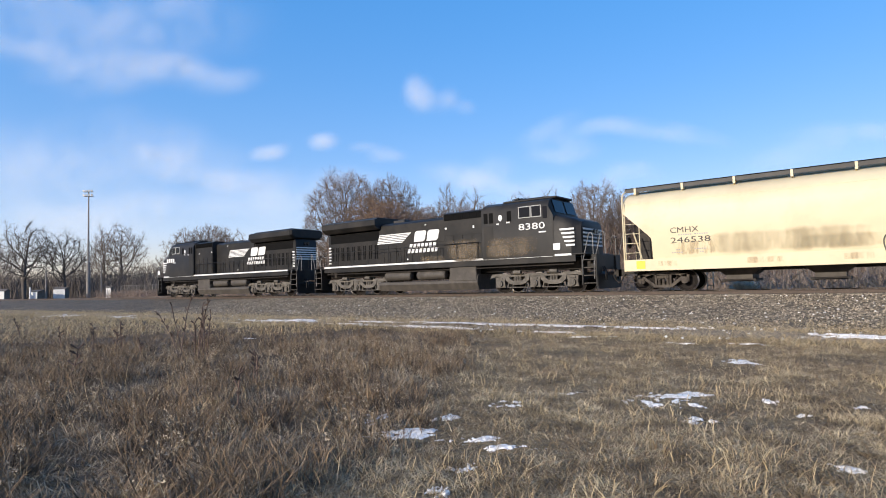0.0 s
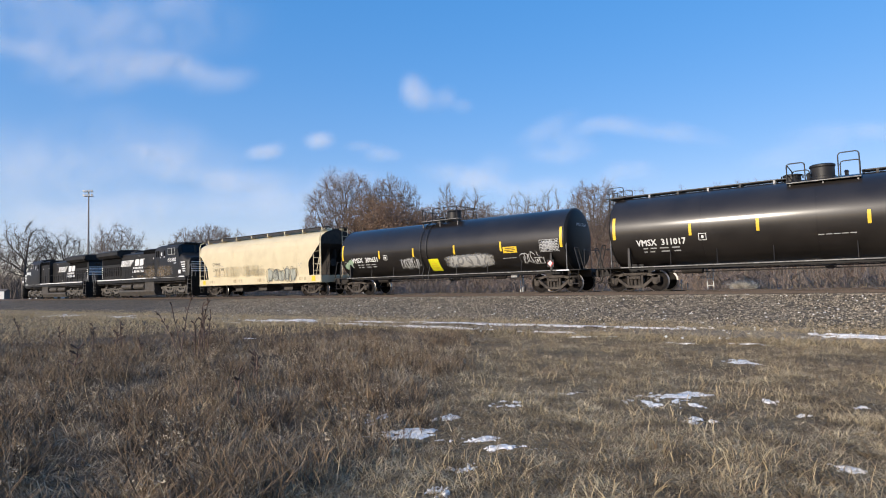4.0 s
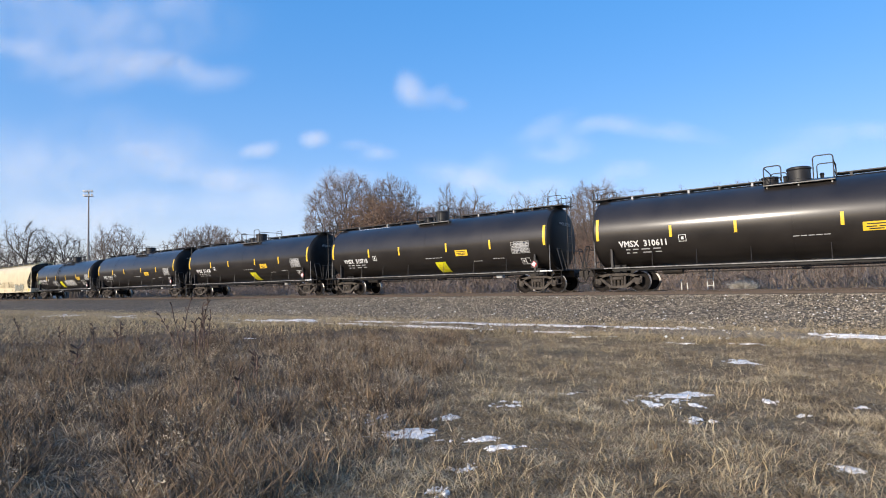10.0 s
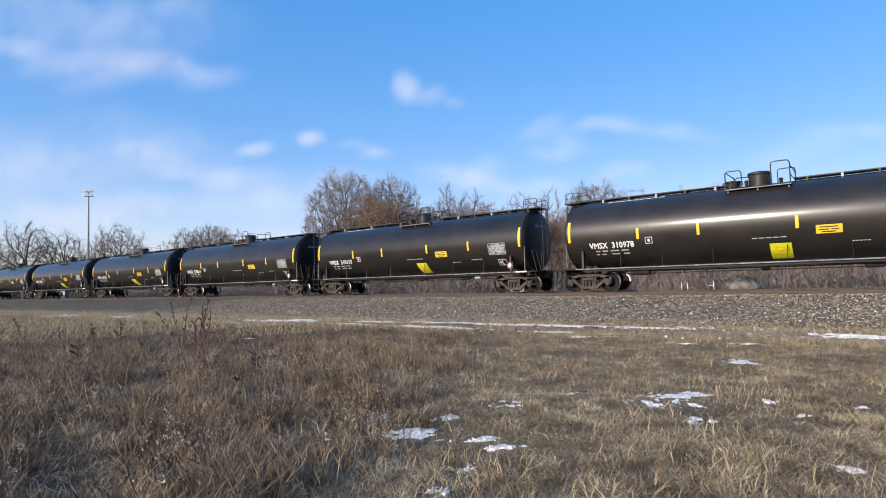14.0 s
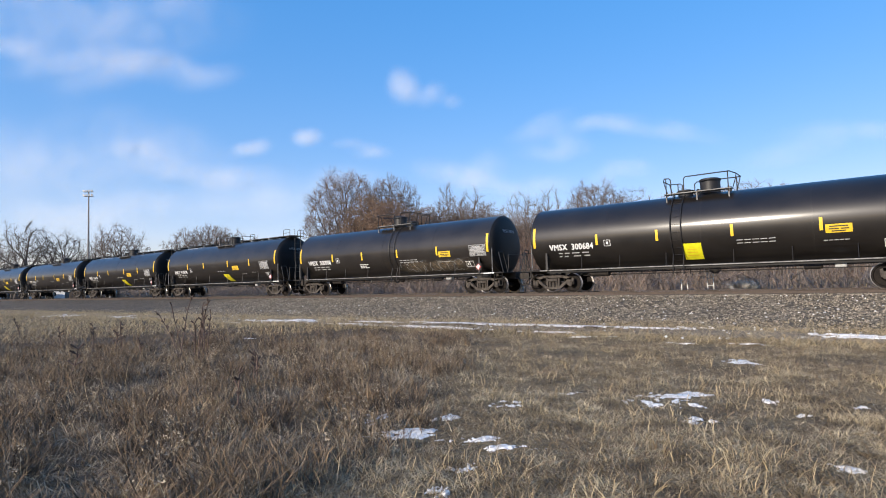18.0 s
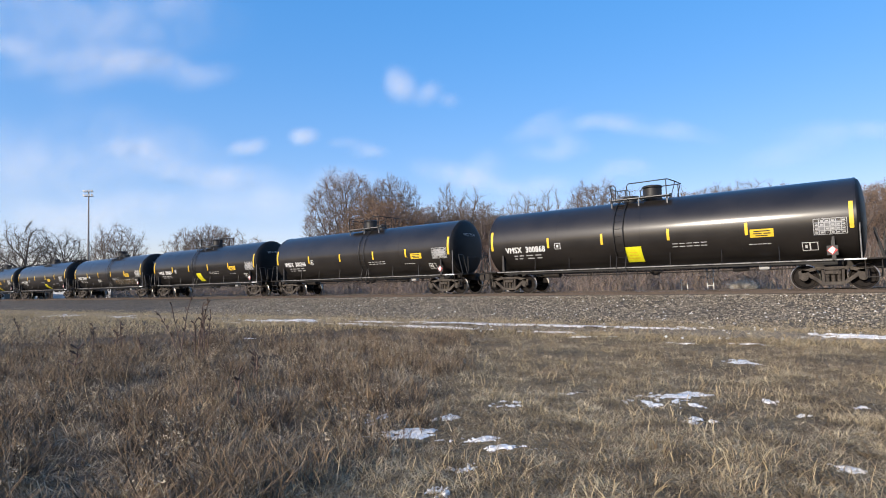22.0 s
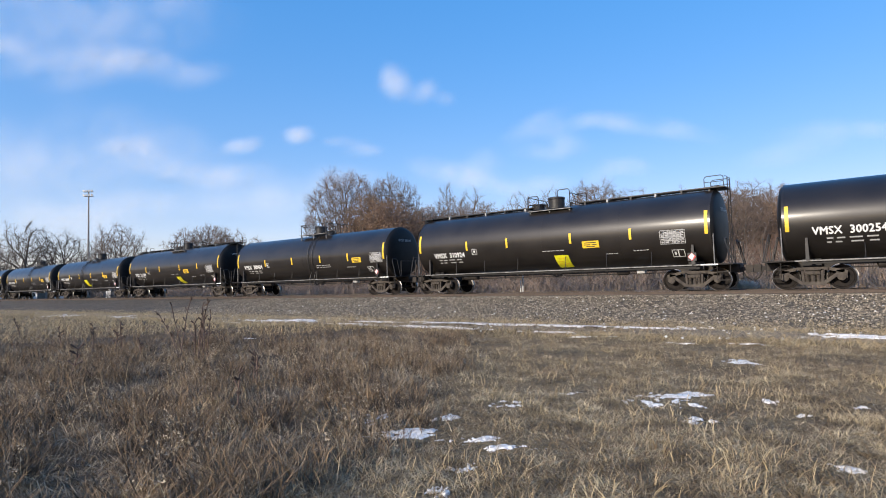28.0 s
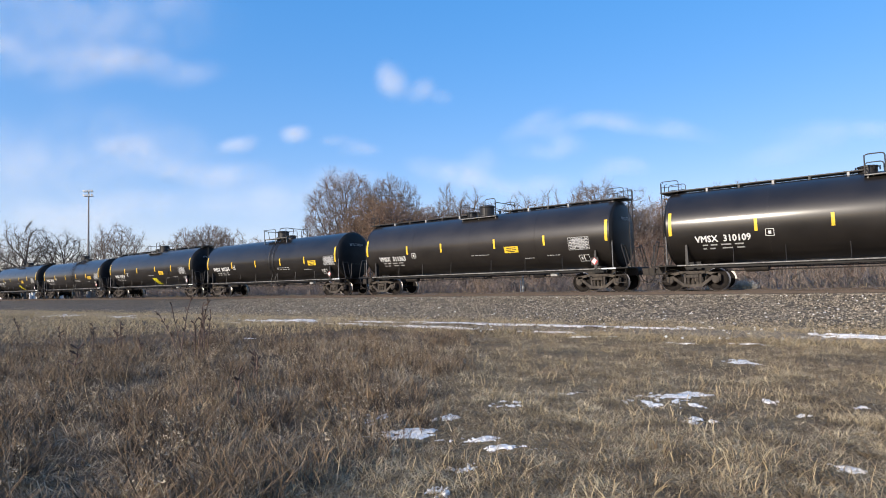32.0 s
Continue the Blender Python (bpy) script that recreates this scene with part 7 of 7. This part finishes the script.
# thinner growth closing the gaps between them
fill_rnd = random.Random(77)
px = -70
while px < 300:
    depth = fill_rnd.uniform(108, 126)
    plant(px, depth, 1.6 + skyline(px) * depth * fill_rnd.uniform(0.70, 0.92), fill_rnd.uniform(0.9, 1.2), fill_rnd.choice(("broad", "oak", "broad", "oak", "upright")), fill_rnd.randrange(2), fill_rnd.uniform(0, 6.28))
    px += fill_rnd.uniform(14, 24)
# shrubs along the wood's edge
px = -330
while px < 880:
    depth = tree_rnd.uniform(66, 90)
    plant(px, depth, tree_rnd.uniform(4.0, 8.5) if px > -190 else tree_rnd.uniform(3.0, 5.0), tree_rnd.uniform(0.9, 1.3), "shrub", tree_rnd.randrange(3), tree_rnd.uniform(0, 6.28))
    px += tree_rnd.uniform(14, 30)


def thicket(name, n, pick, tall, material, seed, radius=0.012, lean=0.10):
    """Crowded leafless shoots with side twigs."""
    r = np.random.RandomState(seed)
    x, y = pick(r, n)
    n = len(x)
    h = r.uniform(tall[0], tall[1], n)
    p0 = np.stack([x, y, np.full(n, -0.05)], -1)
    p1 = p0 + np.stack([r.normal(0, lean, n) * h, r.normal(0, lean, n) * h, h * 0.6], -1)
    p2 = p1 + np.stack([r.normal(0, lean * 1.4, n) * h, r.normal(0, lean * 1.4, n) * h, h * 0.4], -1)
    p3 = p1 + np.stack([r.normal(0, lean * 2, n) * h, r.normal(0, lean * 2, n) * h, h * 0.32], -1)
    ra = radius * r.uniform(0.6, 1.4, n)
    side = r.normal(0, 1, (n, 3)) * np.array([1, 1, 0.2])
    side *= (ra / np.linalg.norm(side, axis=1))[:, None]
    quads = [np.stack([a - side * u, a + side * u, b + side * v, b - side * v], 1) for a, b, u, v in ((p0, p1, 1.3, 0.8), (p1, p2, 0.8, 0.25), (p1, p3, 0.7, 0.25))]
    co = np.concatenate(quads).reshape(-1, 3)
    return new(name, raw(name, co, np.arange(len(co)).reshape(-1, 4), material))


def bearing(u0, u1, d0, d1):
    def pick(r, n):
        d, u = r.uniform(d0, d1, n), r.uniform(u0, u1, n) / 1000
        return d * AHEAD.x + u * d * ASIDE.x, d * AHEAD.y + u * d * ASIDE.y
    return pick


def behind(y0, y1, x0=-190, x1=70):
    def pick(r, n):
        return r.uniform(x0, x1, n), r.uniform(y0, y1, n)
    return pick


M_BRUSH = mat("tan_brush_stems", (0.27, 0.192, 0.138), 0.9, var=0.25, scale=2, bump=0, island=0.35)
tagged(thicket("brush", 11000, behind(34, 46, -95, 40), (0.5, 2.0), M_BRUSH, 31, 0.018, 0.3), "leafless red-brown brush beyond the track", "brush", kind="stuff")
tagged(thicket("undergrowth", 9000, behind(50, 95, -210, 90), (1.5, 5.0), M_HEDGE, 32, 0.034, 0.12), "leafless grey-brown undergrowth below the trees", "undergrowth", kind="stuff")
tagged(thicket("hedge", 9000, bearing(-860, -180, 128, 190), (3.0, 8.0), M_HEDGE, 34, 0.05), "dense leafless hedge at the far side of the field", "hedge", kind="stuff")
tagged(thicket("saplings", 9000, bearing(-200, 860, 92, 125), (3.0, 8.5), M_TWIGRED, 35, 0.028, 0.18), "crowded leafless saplings between the trees", "saplings", kind="stuff")
tagged(grass("rough_grass", 11000, lambda r, n: (r.uniform(-95, 35, n), r.uniform(33, 44, n)), (0.3, 0.8), (0.1, 0.7), (0.006, 0.012), M_WEED, 33), "rough dry grass beyond the track", "dead grass", kind="stuff")

tagged(grass("track_grass", 8000, lambda r, n: (r.uniform(-60, 6, n) + 0.3 * r.randn(n), 30.2 + 1.2 * r.randn(n)), (0.15, 0.5), (0.1, 1.0), (0.006, 0.014), M_PALE, 36), "pale dry tufts behind the ballast", "dead grass", kind="stuff")

# the tall dark weed standing out of the grass
def weed(x, y, seed, high, stalks=3, lean=0.2):
    r = random.Random(seed)
    t = thing("weed", pose(x, y, float(field_height(np.array(x), np.array(y)))), "tall dark dead weed with stiff stalks", "weed", "tall weeds")
    for k in range(stalks):
        segs = []
        p = Vector((r.uniform(-0.06, 0.06) * stalks, r.uniform(-0.05, 0.05) * stalks, -0.02))
        d = Vector((r.gauss(0, lean), r.gauss(0, lean), 1)).normalized()
        h = high * r.uniform(0.65, 1.0)
        for i in range(6):
            q = p + d * h / 6
            segs.append((p, q, 0.013, 0.010, 0))
            if i > 1:
                for _ in range(2):
                    e = q + Vector((r.gauss(0, 0.05), r.gauss(0, 0.05), r.uniform(0.04, 0.12)))
                    segs.append((q, e, 0.008, 0.018, 0))
            p = q
            d = (d + Vector((r.gauss(0, 0.08), r.gauss(0, 0.08), 0))).normalized()
        tagged(part("stalk", limb_mesh("stalk", segs, M_STALK, 4), None, t), kind="stuff")
    return t


for px, depth, seed, high in ((-466, 12.9, 1, 1.55), (-446, 12.5, 2, 1.4), (-432, 12.7, 3, 1.25)):
    weed(*spot(px, depth), seed, high)
for i, (px, depth, high) in enumerate(((-751, 20.1, 0.80), (-676, 15.5, 0.70), (-658, 10.2, 0.72), (-626, 14.8, 0.74), (-586, 14.4, 0.62), (-573, 14.3, 0.66), (-536, 13.5, 0.56), (-341, 9.4, 0.66), (-357, 7.2, 0.66), (-332, 9.6, 0.52))):
    weed(*spot(px, depth), 20 + i, high * 1.15, 1, 0.05)
# ---- drifting fair-weather clouds, far off
def cloud_material(name, dens, scale, seed, floor=0.18):
    m = bpy.data.materials.new(name)
    m.use_nodes = True
    N, L = m.node_tree.nodes, m.node_tree.links
    N.remove(N["Principled BSDF"])
    out = N["Material Output"]
    tc = N.new("ShaderNodeTexCoord")
    ln = N.new("ShaderNodeVectorMath")
    ln.operation = "LENGTH"
    L.new(tc.outputs["Object"], ln.inputs[0])
    fall = N.new("ShaderNodeMapRange")
    fall.interpolation_type = "SMOOTHERSTEP"
    fall.inputs["From Min"].default_value, fall.inputs["From Max"].default_value = 1.0, 0.0
    L.new(ln.outputs["Value"], fall.inputs["Value"])
    off = N.new("ShaderNodeVectorMath")
    off.operation = "ADD"
    off.inputs[1].default_value = (seed * 3.7, seed * 1.3, seed)
    L.new(N.new("ShaderNodeNewGeometry").outputs["Position"], off.inputs[0])
    nz = N.new("ShaderNodeTexNoise")
    nz.inputs["Scale"].default_value, nz.inputs["Detail"].default_value, nz.inputs["Roughness"].default_value = scale * 0.004, 5, 0.5
    L.new(off.outputs["Vector"], nz.inputs["Vector"])
    nr = N.new("ShaderNodeMapRange")
    nr.inputs["From Min"].default_value, nr.inputs["From Max"].default_value = floor, 0.82
    L.new(nz.outputs["Fac"], nr.inputs["Value"])
    mu = N.new("ShaderNodeMath")
    mu.operation = "MULTIPLY"
    L.new(fall.outputs["Result"], mu.inputs[0])
    L.new(nr.outputs["Result"], mu.inputs[1])
    dn = N.new("ShaderNodeMath")
    dn.operation = "MULTIPLY"
    dn.use_clamp = True
    dn.inputs[1].default_value = dens
    L.new(mu.outputs["Value"], dn.inputs[0])
    tr = N.new("ShaderNodeBsdfTransparent")
    df = N.new("ShaderNodeBsdfDiffuse")
    df.inputs["Color"].default_value = (0.9, 0.9, 0.92, 1)
    mx = N.new("ShaderNodeMixShader")
    L.new(dn.outputs["Value"], mx.inputs["Fac"])
    L.new(tr.outputs["BSDF"], mx.inputs[1])
    L.new(df.outputs["BSDF"], mx.inputs[2])
    L.new(mx.outputs["Shader"], out.inputs["Surface"])
    return m


M_CLOUD = [cloud_material("thin_cloud", 0.23, 1.5, 1), cloud_material("puffy_cloud", 0.21, 2.6, 4, -0.5), cloud_material("wispy_cloud", 0.19, 1.6, 7)]
CLOUDS = []
FAR = 2600.0
RIGHT = (still.to_3x3() @ Vector((1, 0, 0)))
OVER = (still.to_3x3() @ Vector((0, 1, 0)))


def cloud_place(u, v):
    """A far place by its bearing and height, in thousandths of the distance."""
    return EYE + (FWD + RIGHT * (u / 1000) + OVER * (v / 1000)) * FAR


k = 10
side = 2 * k + 1
bowl = [(i / k - 1, j / k - 1, 0.12 * (1 - (i / k - 1) ** 2) * (1 - (j / k - 1) ** 2)) for i in range(side) for j in range(side)]
quads = [(i * side + j, (i + 1) * side + j, (i + 1) * side + j + 1, i * side + j + 1) for i in range(side - 1) for j in range(side - 1)]
LOBES = [raw("lobe", bowl, quads, m, True) for m in M_CLOUD]
cloud_rnd = random.Random(17)


def cloud(u, v, a, b, kind, drift, tilt=0.0):
    """A cloud of several thin overlapping lobes of vapour, 2a by 2b thousandths in size."""
    words_for = ("thin white cloud drifting in a blue sky", "small puffy white cloud in a blue sky", "wispy white cloud streak in a blue sky")[kind]
    rot = still.to_3x3().to_4x4() @ Matrix.Rotation(radians(tilt), 4, "Z")
    p = Matrix.Translation(cloud_place(u, v)) @ rot
    q = Matrix.Translation(cloud_place(u + drift[0], v + drift[1])) @ rot
    ob = thing("cloud", p, words_for, "cloud", "clouds")
    K = FAR / 1000
    n = (3, 3, 3)[kind]
    for i in range(n):
        ox = (2 * (i + 0.5) / n - 1) * a * (0.38 if kind == 1 else 0.66) + cloud_rnd.uniform(-0.1, 0.1) * a
        oy = cloud_rnd.uniform(-0.45, 0.45) * b * (0.5 if kind == 1 else 1.0)
        sx, sy = a * cloud_rnd.uniform(0.55, 0.8), b * cloud_rnd.uniform(0.7, 1.1)
        m = Matrix.LocRotScale((ox * K, oy * K, i * 3.0), Euler((0, 0, cloud_rnd.uniform(-0.35, 0.35))), (sx * K, sy * K, sy * K))
        part("lobe", LOBES[kind], None, ob, at=m)
    CLOUDS.append((ob, p, q))


# the broad ones at (-640, 400) and (-620, 170) are added as pale haze
for u, v, a, b, kind, drift, tilt in ((-440, 310, 130, 42, 0, (-70, 12), -4), (-560, 322, 190, 48, 0, (-75, 12), -3), (-730, 340, 110, 40, 2, (-75, 12), -6), (-640, 400, 340, 150, 0, (-60, 10), -4), (-620, 170, 320, 95, 0, (-30, 6), 0), (-42, 269, 52, 48, 1, (-49, 24), 0), (15, 256, 52, 28, 2, (-42, 18), -8),
                               (-494, 170, 70, 34, 0, (-60, 14), 0), (-310, 171, 50, 26, 1, (-55, 14), 0), (-213, 192, 44, 24, 1, (-50, 13), 0), (-390, 132, 170, 36, 0, (-40, 10), -12), (-112, 172, 55, 22, 2, (-48, 12), 0),
                               (248, 222, 130, 30, 2, (-25, 10), 8), (400, 208, 120, 24, 2, (-22, 8), 0), (208, 170, 75, 28, 0, (-22, 8), 0), (700, 196, 190, 34, 2, (-12, 4), 14), (45, 132, 90, 38, 0, (-25, 10), 0), (325, 130, 70, 30, 0, (-20, 8), 0),
                               (-700, 75, 250, 58, 2, (-25, 6), -5), (-480, 66, 170, 50, 2, (-15, 4), 0), (-250, 95, 160, 50, 0, (-10, 3), 0), (120, 110, 160, 34, 0, (-15, 4), 0)):
    cloud(u, v, a, b, kind, drift, tilt)

# ---- things beyond the track
def floodlight_mast(px, depth, high):
    x, y = spot(px, depth)
    t = thing("floodlight_mast", pose(x, y, 0, 0, 0, 40), "tall slim floodlight mast of a sports field", "floodlight mast")
    bm = bm_new()
    tube(bm, [(0, 0, -0.2), (0, 0, high * 0.5), (0, 0, high)], [0.26, 0.20, 0.12], 10)
    part("mast", bm, M_POLE, t)
    bm = bm_new()
    tube(bm, [(0, 0, -0.2), (0, 0, high * 0.32)], [0.42, 0.36], 10)
    part("mast_base", bm, M_POLE, t)
    for k in range(2):
        z = high - 0.3 - 0.95 * k
        bm = bm_new()
        box(bm, -1.0, 1.0, -0.07, 0.07, z - 0.07, z + 0.07)
        part("crossarm", bm, M_POLE, t)
        for i in range(4):
            bm = bm_new()
            lathe(bm, [(-0.25, 0.20), (-0.20, 0.24), (-0.05, 0.12), (0.06, 0.08)], 10, "y", (-0.84 + 0.56 * i, -0.15, z + 0.2))
            part("floodlight", bm, M_SHED if i == 0 else M_GREYPAINT, t)
    return t


def shed(px, depth, w, l, h, turn, label):
    x, y = spot(px, depth)
    t = thing("shed", pose(x, y, 0, 0, 0, turn), label, "shed", "small sheds")
    bm = bm_new()
    box(bm, -w / 2, w / 2, -l / 2, l / 2, -0.1, h, 0.03)
    part("wall", bm, M_SHEDGREY, t)
    bm = bm_new()
    gons(bm, [(-w / 2 - 0.15, [(-l / 2 - 0.15, h), (l / 2 + 0.15, h), (0, h + 0.35)]), (w / 2 + 0.15, [(-l / 2 - 0.15, h), (l / 2 + 0.15, h), (0, h + 0.35)])])
    part("roof", bm, M_SHEDGREY, t)
    bm = bm_new()
    box(bm, -w / 2 + 0.05, w / 2 - 0.05, -l / 2 - 0.05, -l / 2 - 0.005, 0.05, h - 0.08, 0.01)
    part("door", bm, M_SHED, t, "white end wall with a door")
    bm = bm_new()
    box(bm, -0.1, 0.1, -l / 2 - 0.09, -l / 2 - 0.05, h * 0.45, h * 0.5)
    part("handle", bm, M_POLE, t)
    return t


def post(name, px, depth, high, r, material, label, category, z=0.0):
    x, y = spot(px, depth)
    bm = bm_new()
    tube(bm, [(0, 0, -0.2), (0, 0, high * 0.9), (0, 0, high)], [r, r * 0.9, r * 0.6], 8)
    ob = new(name, to_mesh(bm, name, material))
    ob.matrix_basis = pose(x, y, z)
    return tagged(ob, label, category)


floodlight_mast(-630, 120, 23.2)
shed(-678, 116, 2.2, 1.8, 2.3, 50, "low grey shed with a white end wall")
shed(-718, 112, 1.6, 3.0, 1.9, 40, "small grey shed with a pale end wall")
shed(-592, 118, 1.1, 0.8, 2.3, 38, "narrow white utility cabinet beside the field")
shed(-782, 108, 1.8, 1.4, 2.2, 40, "small white shelter at the field's edge")
post("utility_pole", -607, 119, 8.0, 0.13, M_POLE, "slim grey wooden pole by the sports field", "pole")
post("utility_pole", -705, 112, 6.5, 0.13, M_POLE, "slim grey wooden pole by the sports field", "pole")
post("white_post", -733, 110, 2.8, 0.18, M_SHED, "short white marker post by the field", "post")
pole = thing("utility_pole", pose(*spot(627, 38), 0), "slender white pipe behind the track, with an added dark lower length", "pole")
# made-up dark lower length, so that no white foot shows under the train
bm = bm_new()
tube(bm, [(0, 0, -0.2), (0, 0, 2.6)], [0.07, 0.06], 8)
part("stub", bm, M_TIE, pole, "dark lower length added to hide the pipe's foot")
bm = bm_new()
tube(bm, [(0, 0, 2.3), (0, 0, 6.4), (0, 0, 7.1)], [0.052, 0.05, 0.045], 8)
part("pipe", bm, M_SHED, pole)
rack = thing("white_rack", pose(-6.0, 28.2, 0.69), "small white metal rack standing behind the track", "rack")
for x in (-0.13, 0.13):
    bm = bm_new()
    tube(bm, [(x, 0, -0.1), (x, 0, 1.2)], 0.028, 6)
    part("post", bm, M_SHED, rack)
for z in (0.32, 0.62, 0.95):
    bm = bm_new()
    tube(bm, [(-0.13, 0, z), (0.13, 0, z)], 0.018, 6)
    part("rung", bm, M_SHED, rack)
for x, y, z, high, r in ((-7.3, 28.3, 0.66, 0.66, 0.030), (-7.05, 28.4, 0.66, 0.50, 0.025), (-15.9, 28.3, 0.66, 1.15, 0.035), (-16.2, 28.6, 0.6, 0.9, 0.030)):
    bm = bm_new()
    tube(bm, [(0, 0, -0.15), (0, 0, high * 0.92), (0, 0, high)], [r, r, r * 0.6], 7)
    ob = new("marker_stake", to_mesh(bm, "marker_stake", M_SHED))
    ob.matrix_basis = pose(x, y, z, 0, 4 * (r * 100 - 3))
    tagged(ob, "short white-painted stake in the far ballast shoulder", "stake", "marker stakes")
M_FROST = mat("frosted_grass", (0.66, 0.60, 0.52), 0.8, var=0.2, scale=3, bump=0, island=0.25)
tagged(grass("pale_clump", 1200, lambda r, n: (-4.75 + 0.17 * r.randn(n), 28.7 + 0.2 * r.randn(n)), (0.4, 0.9), (0.1, 0.6), (0.006, 0.012), M_FROST, 37), "bleached clump of dry grass behind the rails", "dead grass", kind="stuff")
# chain-link fence by the field
fence = thing("fence", pose(*spot(-530, 112), 0, 0, 0, 20), "grey wire fence of the sports field", "fence")
for k in range(7):
    bm = bm_new()
    tube(bm, [(-6 + 2 * k, 0, -0.1), (-6 + 2 * k, 0, 2.6)], 0.05, 6)
    part("fence_post", bm, M_POLE, fence)
for z in (0.1, 1.3, 2.55):
    bm = bm_new()
    tube(bm, [(-6, 0, z), (6, 0, z)], 0.035, 5)
    part("fence_rail", bm, M_POLE, fence)
bm = bm_new()
for k in range(60):
    x = -6 + 0.2 * k
    tube(bm, [(x, 0.02, 0.1), (min(6, x + 1.4), 0.02, 2.5)], 0.012, 3, cap=False)
    tube(bm, [(x, 0.03, 2.5), (min(6, x + 1.4), 0.03, 0.1)], 0.012, 3, cap=False)
tagged(part("wire_mesh", bm, M_POLE, fence), kind="stuff")


# ---- motion
def motions():
    rows = sorted([i * 0.5 for i in range(65)] + [24.1, 24.2, 24.25, 24.3, 24.35, 24.4])
    for entry in TRAIN:
        car, q = entry[0], entry[1]
        turn = car.get("turn", 0.0)
        walk(car, [(t, pose(q - travelled(t), TRACK_Y, RAIL_Z, 0, 0, turn)) for t in rows])
    # wheels: one turning for each size and place in the truck, shared by all alike
    done = {}
    for ob in list(scene.objects):
        key = ob.get("axle_key")
        if not key:
            continue
        if key not in done:
            r = ob.matrix_basis.translation.z * (-1 if key[0] == "r" else 1)
            p = ob.matrix_basis.translation.copy()
            ts = [i / 15 for i in range(481)]
            walk(ob, [(t, pose(p.x, p.y, p.z, 0, -math.degrees(travelled(t) / r), 0)) for t in ts])
            done[key] = ob
        else:
            src = done[key].animation_data
            ob.rotation_mode = "QUATERNION"
            keys = ob.animation_data_create()
            keys.action = src.action
            keys.action_slot = src.action_slot
    for cloud, p, q in CLOUDS:
        walk(cloud, [(0.0, p), (32.0, q)])


motions()
